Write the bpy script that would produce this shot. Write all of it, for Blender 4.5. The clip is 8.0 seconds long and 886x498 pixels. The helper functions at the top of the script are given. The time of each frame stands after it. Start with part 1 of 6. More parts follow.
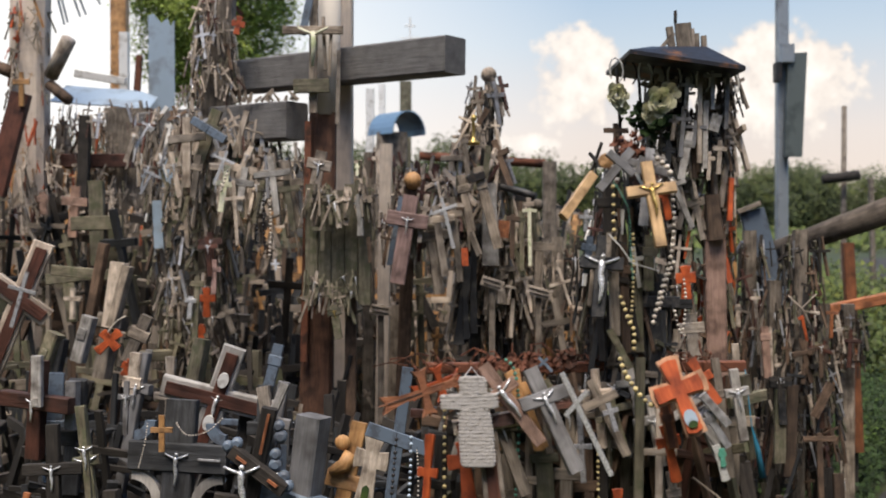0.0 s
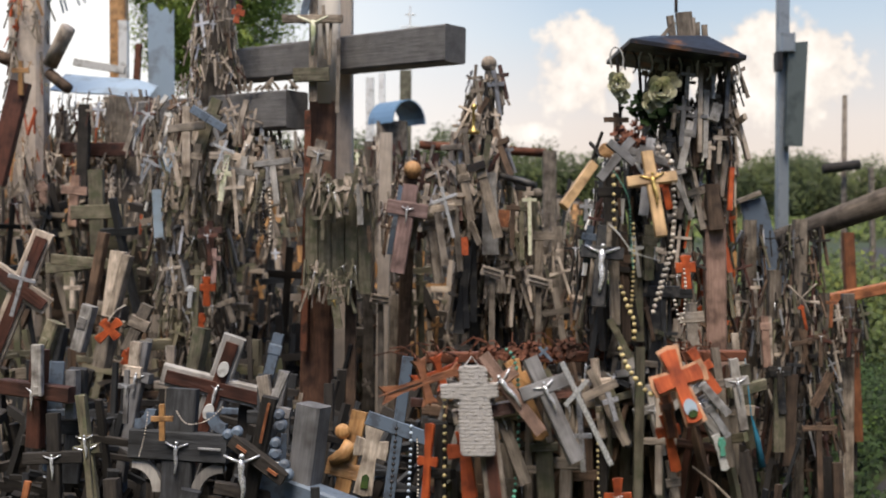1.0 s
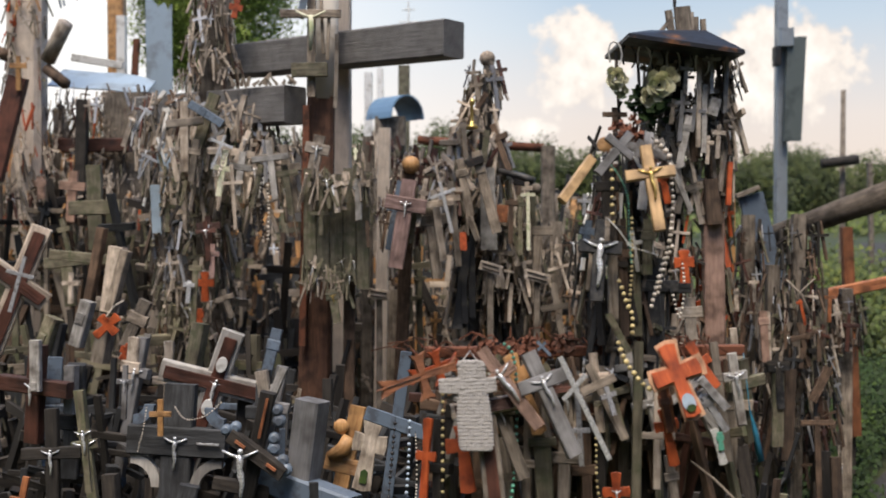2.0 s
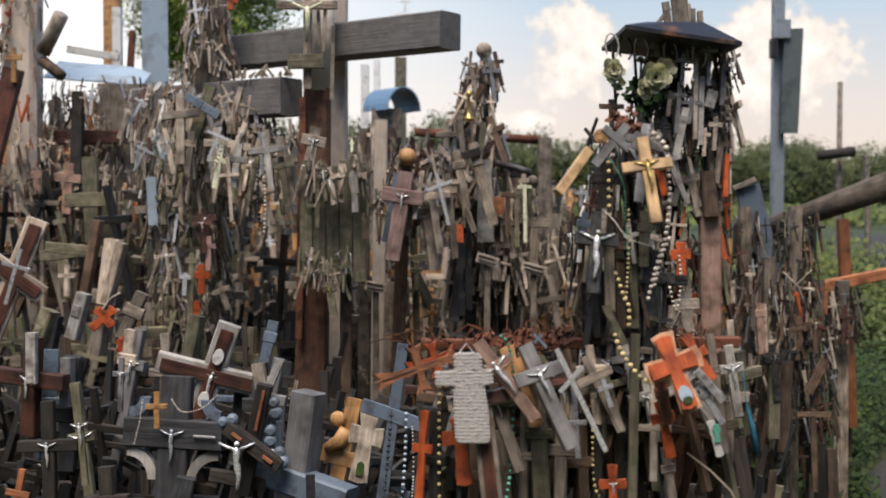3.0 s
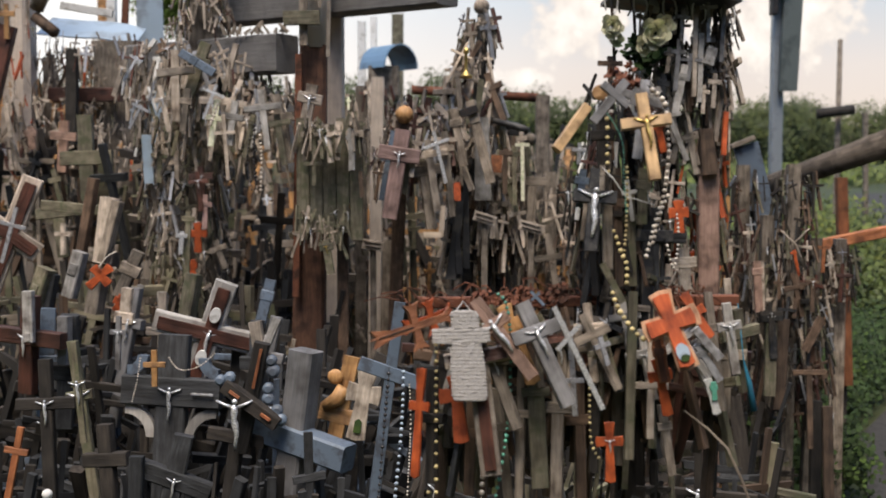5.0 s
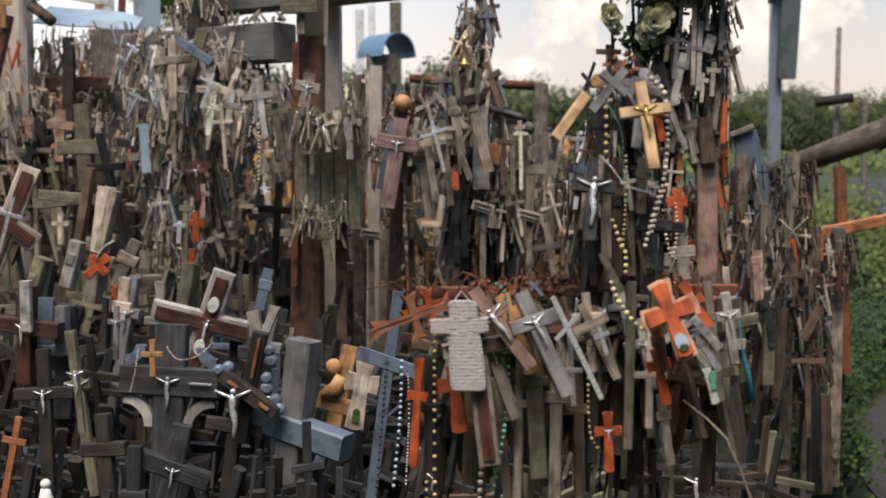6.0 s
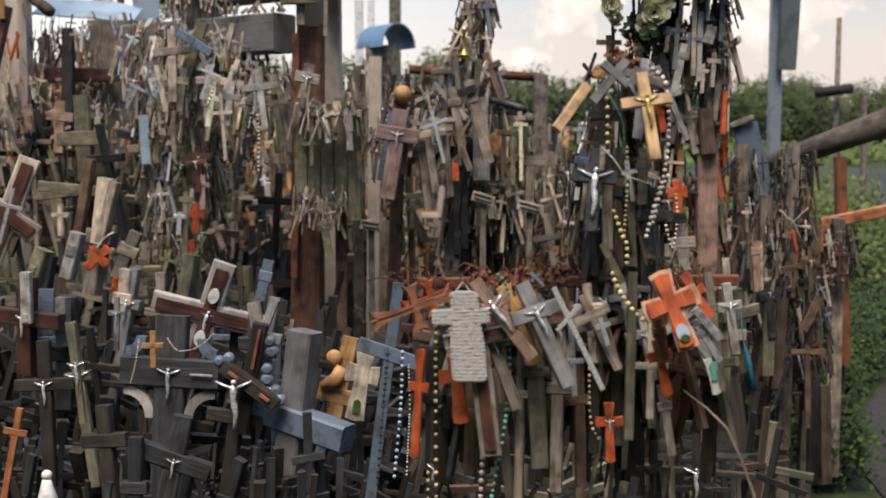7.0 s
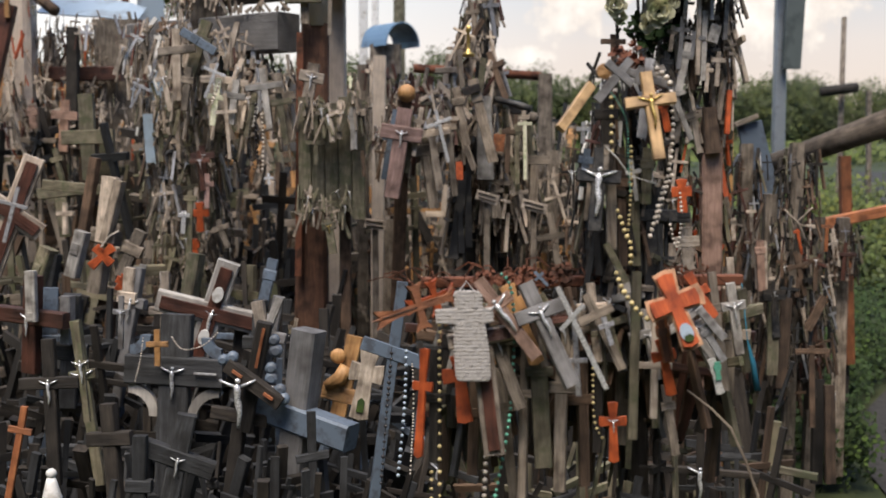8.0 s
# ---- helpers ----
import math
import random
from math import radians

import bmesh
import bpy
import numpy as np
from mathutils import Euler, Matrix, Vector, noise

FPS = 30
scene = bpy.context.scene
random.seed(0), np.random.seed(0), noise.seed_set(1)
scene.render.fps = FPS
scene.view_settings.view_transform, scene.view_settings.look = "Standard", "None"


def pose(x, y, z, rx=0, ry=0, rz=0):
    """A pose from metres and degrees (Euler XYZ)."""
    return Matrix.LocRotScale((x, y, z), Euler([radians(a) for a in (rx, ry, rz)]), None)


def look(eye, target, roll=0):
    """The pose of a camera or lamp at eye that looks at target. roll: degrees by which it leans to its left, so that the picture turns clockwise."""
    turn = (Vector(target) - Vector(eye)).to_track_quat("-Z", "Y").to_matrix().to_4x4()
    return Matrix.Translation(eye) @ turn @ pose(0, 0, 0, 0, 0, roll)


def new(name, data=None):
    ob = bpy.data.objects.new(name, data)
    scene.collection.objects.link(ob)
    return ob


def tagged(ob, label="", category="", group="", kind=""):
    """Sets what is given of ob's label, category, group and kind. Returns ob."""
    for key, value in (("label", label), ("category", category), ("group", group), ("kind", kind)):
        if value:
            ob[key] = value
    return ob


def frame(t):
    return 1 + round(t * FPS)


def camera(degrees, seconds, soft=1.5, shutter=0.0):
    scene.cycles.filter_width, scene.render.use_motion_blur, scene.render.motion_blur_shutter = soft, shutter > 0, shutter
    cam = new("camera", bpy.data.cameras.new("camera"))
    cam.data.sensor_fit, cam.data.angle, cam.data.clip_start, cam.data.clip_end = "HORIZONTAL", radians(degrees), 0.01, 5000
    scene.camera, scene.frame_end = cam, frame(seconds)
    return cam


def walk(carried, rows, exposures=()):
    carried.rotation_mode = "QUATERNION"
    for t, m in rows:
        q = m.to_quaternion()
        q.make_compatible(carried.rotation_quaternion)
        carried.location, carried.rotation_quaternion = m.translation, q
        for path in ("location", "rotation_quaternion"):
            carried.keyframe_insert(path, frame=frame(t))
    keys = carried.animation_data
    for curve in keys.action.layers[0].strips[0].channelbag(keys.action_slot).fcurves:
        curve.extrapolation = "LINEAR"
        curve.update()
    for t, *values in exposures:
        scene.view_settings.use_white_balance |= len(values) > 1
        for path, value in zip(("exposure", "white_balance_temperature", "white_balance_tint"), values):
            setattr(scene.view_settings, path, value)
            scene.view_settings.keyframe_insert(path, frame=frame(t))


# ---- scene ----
cam = camera(45.0, 8.0, soft=1.6)
ROWS = [
    (0.0, 0.0000, 0.0000, 1.6000, 0.000, -1.390, -0.000),
    (0.5, 0.0001, -0.0002, 1.6004, 0.000, -1.580, 0.019),
    (1.0, -0.0004, 0.0007, 1.6003, -0.005, -1.968, -0.046),
    (1.5, -0.0001, 0.0013, 1.5992, -0.003, -2.125, -0.017),
    (3.0, 0.0010, 0.0060, 1.5989, -0.252, -2.634, 0.021),
    (3.5, 0.0005, 0.0055, 1.5982, -0.257, -3.263, 0.013),
    (4.0, 0.0005, 0.0086, 1.5983, -0.185, -4.440, -0.017),
    (4.5, 0.0012, 0.0121, 1.5965, -0.287, -4.678, -0.002),
    (6.0, 0.0020, 0.0213, 1.5973, -0.484, -5.440, 0.077),
    (6.5, 0.0000, 0.0190, 1.5974, -0.518, -5.689, 0.106),
    (7.0, -0.0003, 0.0215, 1.5969, -0.515, -5.913, 0.120),
    (7.5, 0.0003, 0.0217, 1.5976, -0.403, -5.996, 0.119),
    (8.0, 0.0000, 0.0210, 1.5978, -0.292, -5.975, 0.087),
]
walk(cam, [(t, pose(x, y, z, 90 + pitch, roll, yaw)) for t, x, y, z, yaw, pitch, roll in ROWS])
cam.data.dof.use_dof = True
cam.data.dof.focus_distance = 2.25
cam.data.dof.aperture_fstop = 5.6

# ---- light ----
SUN_EL, SUN_AZ = 66.0, 192.0      # degrees; azimuth clockwise from +y
world = bpy.data.worlds.new("world")
scene.world = world
world.use_nodes = True
wn, wl = world.node_tree.nodes, world.node_tree.links
sky = wn.new("ShaderNodeTexSky")
sky.sky_type = 'NISHITA'
sky.sun_disc = False
sky.sun_elevation, sky.sun_rotation = radians(SUN_EL), radians(SUN_AZ)
wl.new(sky.outputs[0], wn["Background"].inputs[0])
wn["Background"].inputs[1].default_value = 0.12
sun = new("sun", bpy.data.lights.new("sun", 'SUN'))
sun.data.energy, sun.data.angle, sun.data.color = 2.9, radians(30), (1.0, 0.89, 0.755)
_sd = Vector((math.sin(radians(SUN_AZ)) * math.cos(radians(SUN_EL)), math.cos(radians(SUN_AZ)) * math.cos(radians(SUN_EL)), math.sin(radians(SUN_EL))))
sun.matrix_world = look(_sd * 50, (0, 0, 0))
scene.view_settings.exposure = 0.82

# ---- materials ----
MATS = {}


def surface(name, rough=0.8, metal=0.0):
    m = bpy.data.materials.new(name)
    m.use_nodes = True
    b = m.node_tree.nodes["Principled BSDF"]
    b.inputs["Roughness"].default_value = rough
    b.inputs["Metallic"].default_value = metal
    MATS[name] = m
    return m, m.node_tree.nodes, m.node_tree.links, b


def chance(n, l):
    """A number from 0 to 1 of its own for each object and each loose piece."""
    o, g, a, fr = n.new("ShaderNodeObjectInfo"), n.new("ShaderNodeNewGeometry"), n.new("ShaderNodeMath"), n.new("ShaderNodeMath")
    l.new(o.outputs["Random"], a.inputs[0])
    l.new(g.outputs["Random Per Island"], a.inputs[1])
    fr.operation = 'FRACT'
    l.new(a.outputs[0], fr.inputs[0])
    return fr.outputs[0]


def ramp(n, l, source, *stops):
    r = n.new("ShaderNodeValToRGB")
    while len(r.color_ramp.elements) < len(stops):
        r.color_ramp.elements.new(0.5)
    for e, (p, c) in zip(r.color_ramp.elements, stops):
        e.position, e.color = p, (*c, 1)
    l.new(source, r.inputs[0])
    return r.outputs[0]


def blend(n, l, mode, fac, a, b):
    m = n.new("ShaderNodeMix")
    m.data_type, m.blend_type = 'RGBA', mode
    if isinstance(fac, float):
        m.inputs[0].default_value = fac
    else:
        l.new(fac, m.inputs[0])
    l.new(a, m.inputs[6])
    l.new(b, m.inputs[7])
    return m.outputs[2]


def wood(name, dark, light, rough=0.82, size=9.0, long=0.9, spread=(0.55, 1.3), moss=None, bump=0.5, soil=1.0):
    m, n, l, b = surface(name, rough)
    tc, mp = n.new("ShaderNodeAttribute"), n.new("ShaderNodeMapping")
    tc.attribute_name = "grain"
    mp.inputs["Scale"].default_value = (size, size, long)
    l.new(tc.outputs["Vector"], mp.inputs[0])
    rnd = chance(n, l)
    off = n.new("ShaderNodeVectorMath")
    off.operation = 'SCALE'
    off.inputs[0].default_value = (17, 31, 23)
    l.new(rnd, off.inputs["Scale"])
    l.new(off.outputs[0], mp.inputs["Location"])
    shift = n.new("ShaderNodeVectorMath")
    l.new(tc.outputs["Vector"], shift.inputs[0])
    l.new(off.outputs[0], shift.inputs[1])
    g = n.new("ShaderNodeTexNoise")
    g.inputs["Scale"].default_value, g.inputs["Detail"].default_value, g.inputs["Roughness"].default_value = 2.2, 6, 0.7
    l.new(mp.outputs[0], g.inputs["Vector"])
    col = ramp(n, l, g.outputs[0], (0.3, dark), (0.52, [(x + y) / 2 for x, y in zip(dark, light)]), (0.72, light))
    s = n.new("ShaderNodeTexNoise")
    s.inputs["Scale"].default_value, s.inputs["Detail"].default_value = 3.0, 3
    l.new(shift.outputs[0], s.inputs["Vector"])
    stain = ramp(n, l, s.outputs[0], (0.3, (0.36, 0.33, 0.31)), (0.5, (0.85, 0.83, 0.8)), (0.68, (1.15, 1.12, 1.1)))
    col = blend(n, l, 'MULTIPLY', soil, col, stain)
    if moss:
        k = n.new("ShaderNodeTexNoise")
        k.inputs["Scale"].default_value, k.inputs["Detail"].default_value = 5.5, 4
        l.new(shift.outputs[0], k.inputs["Vector"])
        mk = ramp(n, l, k.outputs[0], (0.48, (0, 0, 0)), (0.66, (1, 1, 1)))
        rgb = n.new("ShaderNodeRGB")
        rgb.outputs[0].default_value = (*moss, 1)
        col = blend(n, l, 'MIX', mk, col, rgb.outputs[0])
    a, c = spread
    val = ramp(n, l, rnd, (0, (a, a, a)), (0.5, ((a + c) / 2, (a + c) / 2 * 0.99, (a + c) / 2 * 0.97)), (1, (c, c * 0.97, c * 0.93)))
    col = blend(n, l, 'MULTIPLY', 1.0, col, val)
    l.new(col, b.inputs["Base Color"])
    bp = n.new("ShaderNodeBump")
    bp.inputs["Strength"].default_value, bp.inputs["Distance"].default_value = bump, 0.01
    l.new(g.outputs[0], bp.inputs["Height"])
    l.new(bp.outputs[0], b.inputs["Normal"])
    return m


def coat(name, base, worn, rough=0.5, metal=0.0, size=14.0, edge=(0.5, 0.62), spread=(0.8, 1.15), bump=0.25):
    """Paint, plastic or metal with worn and dirty patches."""
    m, n, l, b = surface(name, rough, metal)
    tc = n.new("ShaderNodeTexCoord")
    g = n.new("ShaderNodeTexNoise")
    g.inputs["Scale"].default_value, g.inputs["Detail"].default_value, g.inputs["Roughness"].default_value = size, 6, 0.65
    l.new(tc.outputs["Object"], g.inputs["Vector"])
    col = ramp(n, l, g.outputs[0], (edge[0], base), (edge[1], worn))
    rnd = chance(n, l)
    col = blend(n, l, 'MULTIPLY', 1.0, col, ramp(n, l, rnd, (0, (spread[0],) * 3), (1, (spread[1],) * 3)))
    l.new(col, b.inputs["Base Color"])
    rr = ramp(n, l, g.outputs[0], (0.3, (max(rough - 0.15, 0.05),) * 3), (0.7, (min(rough + 0.2, 1),) * 3))
    l.new(rr, b.inputs["Roughness"])
    bp = n.new("ShaderNodeBump")
    bp.inputs["Strength"].default_value, bp.inputs["Distance"].default_value = bump, 0.004
    l.new(g.outputs[0], bp.inputs["Height"])
    l.new(bp.outputs[0], b.inputs["Normal"])
    return m


GREY = wood("weathered grey wood", (0.10, 0.083, 0.068), (0.43, 0.37, 0.31))
PALE = wood("pale dry wood", (0.30, 0.25, 0.21), (0.68, 0.60, 0.52))
BROWN = wood("brown stained wood", (0.05, 0.031, 0.021), (0.19, 0.125, 0.085))
DARK = wood("dark old wood", (0.012, 0.010, 0.009), (0.055, 0.046, 0.039))
TAN = wood("honey varnished wood", (0.35, 0.175, 0.068), (0.60, 0.36, 0.16), rough=0.45, spread=(0.75, 1.15))
OLIVE = wood("mossy greenish wood", (0.085, 0.078, 0.052), (0.27, 0.245, 0.18), moss=(0.095, 0.10, 0.055))
REDW = wood("mahogany red wood", (0.045, 0.017, 0.012), (0.13, 0.050, 0.034), rough=0.55)
ORANGE = wood("orange lacquered wood", (0.37, 0.062, 0.017), (0.60, 0.135, 0.038), rough=0.5, spread=(0.75, 1.1), bump=0.2)
CHAR = wood("charcoal grey wood", (0.011, 0.012, 0.014), (0.066, 0.071, 0.081))
ASH = wood("light ash-grey wood", (0.24, 0.235, 0.235), (0.52, 0.51, 0.50))
BURNT = wood("burnt orange wood", (0.20, 0.06, 0.025), (0.46, 0.19, 0.08), rough=0.6)
BURNTP = wood("reddish smooth post wood", (0.25, 0.155, 0.12), (0.47, 0.31, 0.25), size=14, long=0.8, rough=0.65, spread=(0.9, 1.1))
ROSEW = wood("rosy grey wood", (0.19, 0.12, 0.115), (0.42, 0.29, 0.275))
BEAMW = wood("grey beam wood", (0.095, 0.092, 0.095), (0.20, 0.195, 0.195), size=16, long=0.4, spread=(0.95, 1.05), soil=0.4)
POSTW = wood("pale post wood", (0.50, 0.42, 0.36), (0.76, 0.66, 0.57), size=14, long=0.6, spread=(0.95, 1.1), soil=0.3)
RUSTW = wood("red-brown post wood", (0.05, 0.025, 0.016), (0.17, 0.082, 0.05), size=14, long=1.0, spread=(0.85, 1.15))
LOGW = wood("split brown-grey log wood", (0.045, 0.037, 0.031), (0.22, 0.185, 0.155), size=20, long=0.4, spread=(0.95, 1.05), bump=0.9)
GREYP = wood("smooth blue-grey wood", (0.13, 0.132, 0.142), (0.25, 0.252, 0.268), rough=0.6, size=14, spread=(0.85, 1.1), bump=0.25)
ASHB = wood("pale bluish grey wood", (0.26, 0.27, 0.30), (0.48, 0.49, 0.53), rough=0.6, spread=(0.85, 1.1), bump=0.3)
HONEY = wood("light honey wood", (0.46, 0.29, 0.14), (0.68, 0.48, 0.27), rough=0.5, size=12, long=0.6, spread=(0.92, 1.08), bump=0.15)
FRAMEW = wood("pinkish tan frame wood", (0.46, 0.26, 0.16), (0.64, 0.40, 0.26), rough=0.55, spread=(0.9, 1.1), bump=0.2)
ROOFI = coat("dark iron sheet with rust patches", (0.022, 0.023, 0.03), (0.20, 0.085, 0.035), 0.5, 0.3, 7, (0.54, 0.64))
SILVER = coat("silver metal", (0.46, 0.46, 0.48), (0.22, 0.21, 0.21), 0.5, 0.75)
CAST = coat("bright cast silver", (0.86, 0.86, 0.88), (0.58, 0.58, 0.58), 0.25, 0.6, size=60)
CHROME = coat("polished chrome", (0.78, 0.78, 0.79), (0.60, 0.59, 0.58), 0.22, 0.55, size=30, spread=(0.95, 1.0), bump=0.05)
GOLD = coat("brass metal", (0.72, 0.52, 0.18), (0.40, 0.28, 0.10), 0.35, 0.8)
RUST = coat("rusty iron", (0.15, 0.055, 0.03), (0.05, 0.024, 0.016), 0.8, 0.3)
IRON = coat("dark iron", (0.03, 0.03, 0.032), (0.09, 0.06, 0.045), 0.55, 0.6)
BLACK = coat("black paint", (0.018, 0.018, 0.02), (0.06, 0.055, 0.05), 0.5)
STEEL = coat("galvanised steel", (0.30, 0.33, 0.36), (0.20, 0.22, 0.24), 0.45, 0.5, 6)
BARK = coat("pale peeling bark", (0.78, 0.71, 0.62), (0.46, 0.37, 0.29), 0.8, 0, 5, (0.56, 0.68))
WHITE = coat("dirty white paint", (0.66, 0.65, 0.63), (0.40, 0.38, 0.35), 0.6)
BLUEG = coat("grey-blue paint", (0.12, 0.155, 0.205), (0.07, 0.082, 0.105), 0.5)
PANEL = coat("dull grey-green panel paint", (0.105, 0.125, 0.125), (0.06, 0.075, 0.075), 0.5, 0.2, 4)
ROOFB = coat("blue roof sheet", (0.20, 0.32, 0.46), (0.14, 0.20, 0.28), 0.4, 0.3, 4)
SKYB = coat("pale blue sheet", (0.32, 0.40, 0.48), (0.22, 0.26, 0.30), 0.45, 0.1, 5)
TEAL = coat("turquoise cloth", (0.015, 0.15, 0.24), (0.012, 0.08, 0.13), 0.8)
KNIT = coat("unbleached crochet yarn", (0.46, 0.435, 0.42), (0.40, 0.375, 0.36), 0.95, 0, 220, (0.35, 0.7), bump=0.5)
BEADY = coat("yellow beads", (0.62, 0.50, 0.24), (0.44, 0.33, 0.14), 0.35, spread=(0.6, 1.2))
BEADW = coat("pale beads", (0.62, 0.55, 0.47), (0.45, 0.38, 0.32), 0.35, spread=(0.7, 1.2))
BEADG = coat("green beads", (0.10, 0.34, 0.24), (0.16, 0.42, 0.34), 0.3, spread=(0.6, 1.2))
BEADK = coat("black beads", (0.012, 0.012, 0.014), (0.04, 0.03, 0.03), 0.3)
BEADB = coat("bluish glass beads", (0.35, 0.42, 0.50), (0.22, 0.26, 0.32), 0.2)
SHRUBLEAF = coat("pale field leaves", (0.055, 0.078, 0.010), (0.105, 0.118, 0.018), 0.7, spread=(0.6, 1.4), size=2)
PETAL = coat("faded cream petals", (0.68, 0.66, 0.50), (0.42, 0.46, 0.27), 0.8)
LEAF = coat("green leaves", (0.017, 0.038, 0.005), (0.038, 0.064, 0.009), 0.85, spread=(0.5, 1.5), size=3)
LEAFY = coat("thuja leaves", (0.17, 0.23, 0.03), (0.27, 0.32, 0.05), 0.7, spread=(0.4, 1.5), size=3)
FARLEAF = coat("far woods leaves", (0.042, 0.056, 0.012), (0.075, 0.086, 0.019), 0.8, spread=(0.45, 1.4), size=0.3)
GRASS = coat("rough grass", (0.024, 0.034, 0.006), (0.046, 0.050, 0.010), 0.9, size=0.35, spread=(1, 1))
GRAVEL = coat("grey gravel path", (0.032, 0.029, 0.026), (0.02, 0.018, 0.016), 0.9, size=30, bump=0.6)
SOIL = coat("dark bare soil", (0.05, 0.04, 0.03), (0.09, 0.075, 0.055), 0.95, size=8, bump=0.6)

# ---- building blocks ----


GRAIN = 6.0   # grain units to a metre


def grain_layer(bm):
    return bm.verts.layers.float_vector.get("grain") or bm.verts.layers.float_vector.new("grain")


def bar(bm, a, b, w, d, bevel=0.12, end=1.0, side=None, g=GRAIN):
    """A squared stick from a to b, w wide and d deep, with worn edges."""
    a, b = Vector(a), Vector(b)
    z = (b - a).normalized()
    if side:
        x = (Vector(side) - z * z.dot(Vector(side))).normalized()
    else:
        x = (Vector((0, 1, 0)) if abs(z.y) < 0.9 else Vector((1, 0, 0))).cross(z).normalized()
    y = z.cross(x)
    c = min(w, d) * bevel
    rings = []
    lay = grain_layer(bm)
    run = (b - a).length
    for p, s, al in ((a, 1.0, 0.0), (b, end, run)):
        r = []
        for sx, sy in ((1, 1), (-1, 1), (-1, -1), (1, -1)):
            hx, hy = sx * w * s / 2, sy * d * s / 2
            for ox, oy in ((sx * c, 0), (0, sy * c)) if sx * sy < 0 else ((0, sy * c), (sx * c, 0)):
                v = bm.verts.new(p + x * (hx - ox) + y * (hy - oy))
                v[lay] = (g * (hx - ox), g * (hy - oy), g * al)
                r.append(v)
        rings.append(r)
    n = len(rings[0])
    for i in range(n):
        bm.faces.new((rings[0][i], rings[0][(i + 1) % n], rings[1][(i + 1) % n], rings[1][i]))
    bm.faces.new(list(reversed(rings[0])))
    bm.faces.new(rings[1])
    return bm


def tube(bm, pts, radii, n=7, cap=True, g=GRAIN):
    """A round bent stick through the points."""
    pts = [Vector(p) for p in pts]
    if not hasattr(radii, "__len__"):
        radii = [radii] * len(pts)
    rings = []
    lay, al = grain_layer(bm), 0.0
    for i, p in enumerate(pts):
        t = (pts[min(i + 1, len(pts) - 1)] - pts[max(i - 1, 0)]).normalized()
        u = t.orthogonal().normalized() if not rings else (u - t * u.dot(t)).normalized()
        v = t.cross(u)
        al += (p - pts[i - 1]).length if i else 0.0
        ring = []
        for k in range(n):
            c, q = math.cos(k * math.tau / n) * radii[i], math.sin(k * math.tau / n) * radii[i]
            w = bm.verts.new(p + u * c + v * q)
            w[lay] = (g * c, g * q, g * al)
            ring.append(w)
        rings.append(ring)
    for r, s in zip(rings, rings[1:]):
        for k in range(n):
            bm.faces.new((r[k], r[(k + 1) % n], s[(k + 1) % n], s[k]))
    if cap:
        bm.faces.new(list(reversed(rings[0])))
        bm.faces.new(rings[-1])
    return bm


def ball(bm, p, r, sub=1, squash=(1, 1, 1)):
    m = Matrix.Translation(p) @ Matrix.Diagonal((*squash, 1))
    lay = grain_layer(bm)
    for v in bmesh.ops.create_icosphere(bm, subdivisions=sub, radius=r, matrix=m)["verts"]:
        v[lay] = (v.co - Vector(p)) * GRAIN
    return bm


def slab(bm, outline, depth, g=GRAIN):
    """A flat board cut to an outline in x and z, with depth along y."""
    lay = grain_layer(bm)
    f = [bm.verts.new((x, -depth / 2, z)) for x, z in outline]
    k = [bm.verts.new((x, depth / 2, z)) for x, z in outline]
    for v in f + k:
        v[lay] = v.co * g
    n = len(f)
    for i in range(n):
        bm.faces.new((f[i], k[i], k[(i + 1) % n], f[(i + 1) % n]))
    bm.faces.new(f)
    bm.faces.new(list(reversed(k)))
    bmesh.ops.recalc_face_normals(bm, faces=bm.faces[:])
    return bm


def mesh(name, bm, mat, smooth=False):
    me = bpy.data.meshes.new(name)
    bmesh.ops.recalc_face_normals(bm, faces=bm.faces[:])
    bm.to_mesh(me)
    bm.free()
    me.materials.append(mat)
    if smooth:
        for p in me.polygons:
            p.use_smooth = True
    return me


def part(name, bm, mat, parent=None, label="", smooth=False):
    ob = new(name, mesh(name, bm, mat, smooth))
    if parent:
        ob.parent = parent
    if label:
        ob["label"] = label
    return ob


def thing(name, label, category, group="", m=None):
    ob = new(name)
    ob.empty_display_size = 0.05
    if m:
        ob.matrix_world = m
    return tagged(ob, label, category, group)


def one(name, bm, mat, label, category, group="", smooth=False, kind=""):
    return tagged(part(name, bm, mat, smooth=smooth), label, category, group, kind)


# ---- crosses ----
SHAPES = {}


def shape(kind, mat, n):
    """Meshes of a cross one unit high, hung by its top: upright and crossbar."""
    key = (kind, mat.name, n)
    if key not in SHAPES:
        rg = random.Random(str(key))
        w = {"thin": 0.075, "plain": 0.115, "broad": 0.17, "stick": 0.06}[kind] * rg.uniform(0.85, 1.2)
        d = w * rg.uniform(0.5, 0.8)
        up, cr = bmesh.new(), bmesh.new()
        bar(up, (0, 0, -1), (0, 0, 0), w, d, end=rg.uniform(0.85, 1.0), g=1.0)
        h, s = -rg.uniform(0.24, 0.34), rg.uniform(0.24, 0.31)
        bar(cr, (-s, -0.15 * d, h), (s, -0.15 * d, h + rg.uniform(-0.02, 0.02)), w * 0.95, d * 0.95, side=(0, 0, 1), g=1.0)
        SHAPES[key] = (mesh("upright", up, mat), mesh("crossbar", cr, mat), h, d)
    return SHAPES[key]


FIGURES = {}


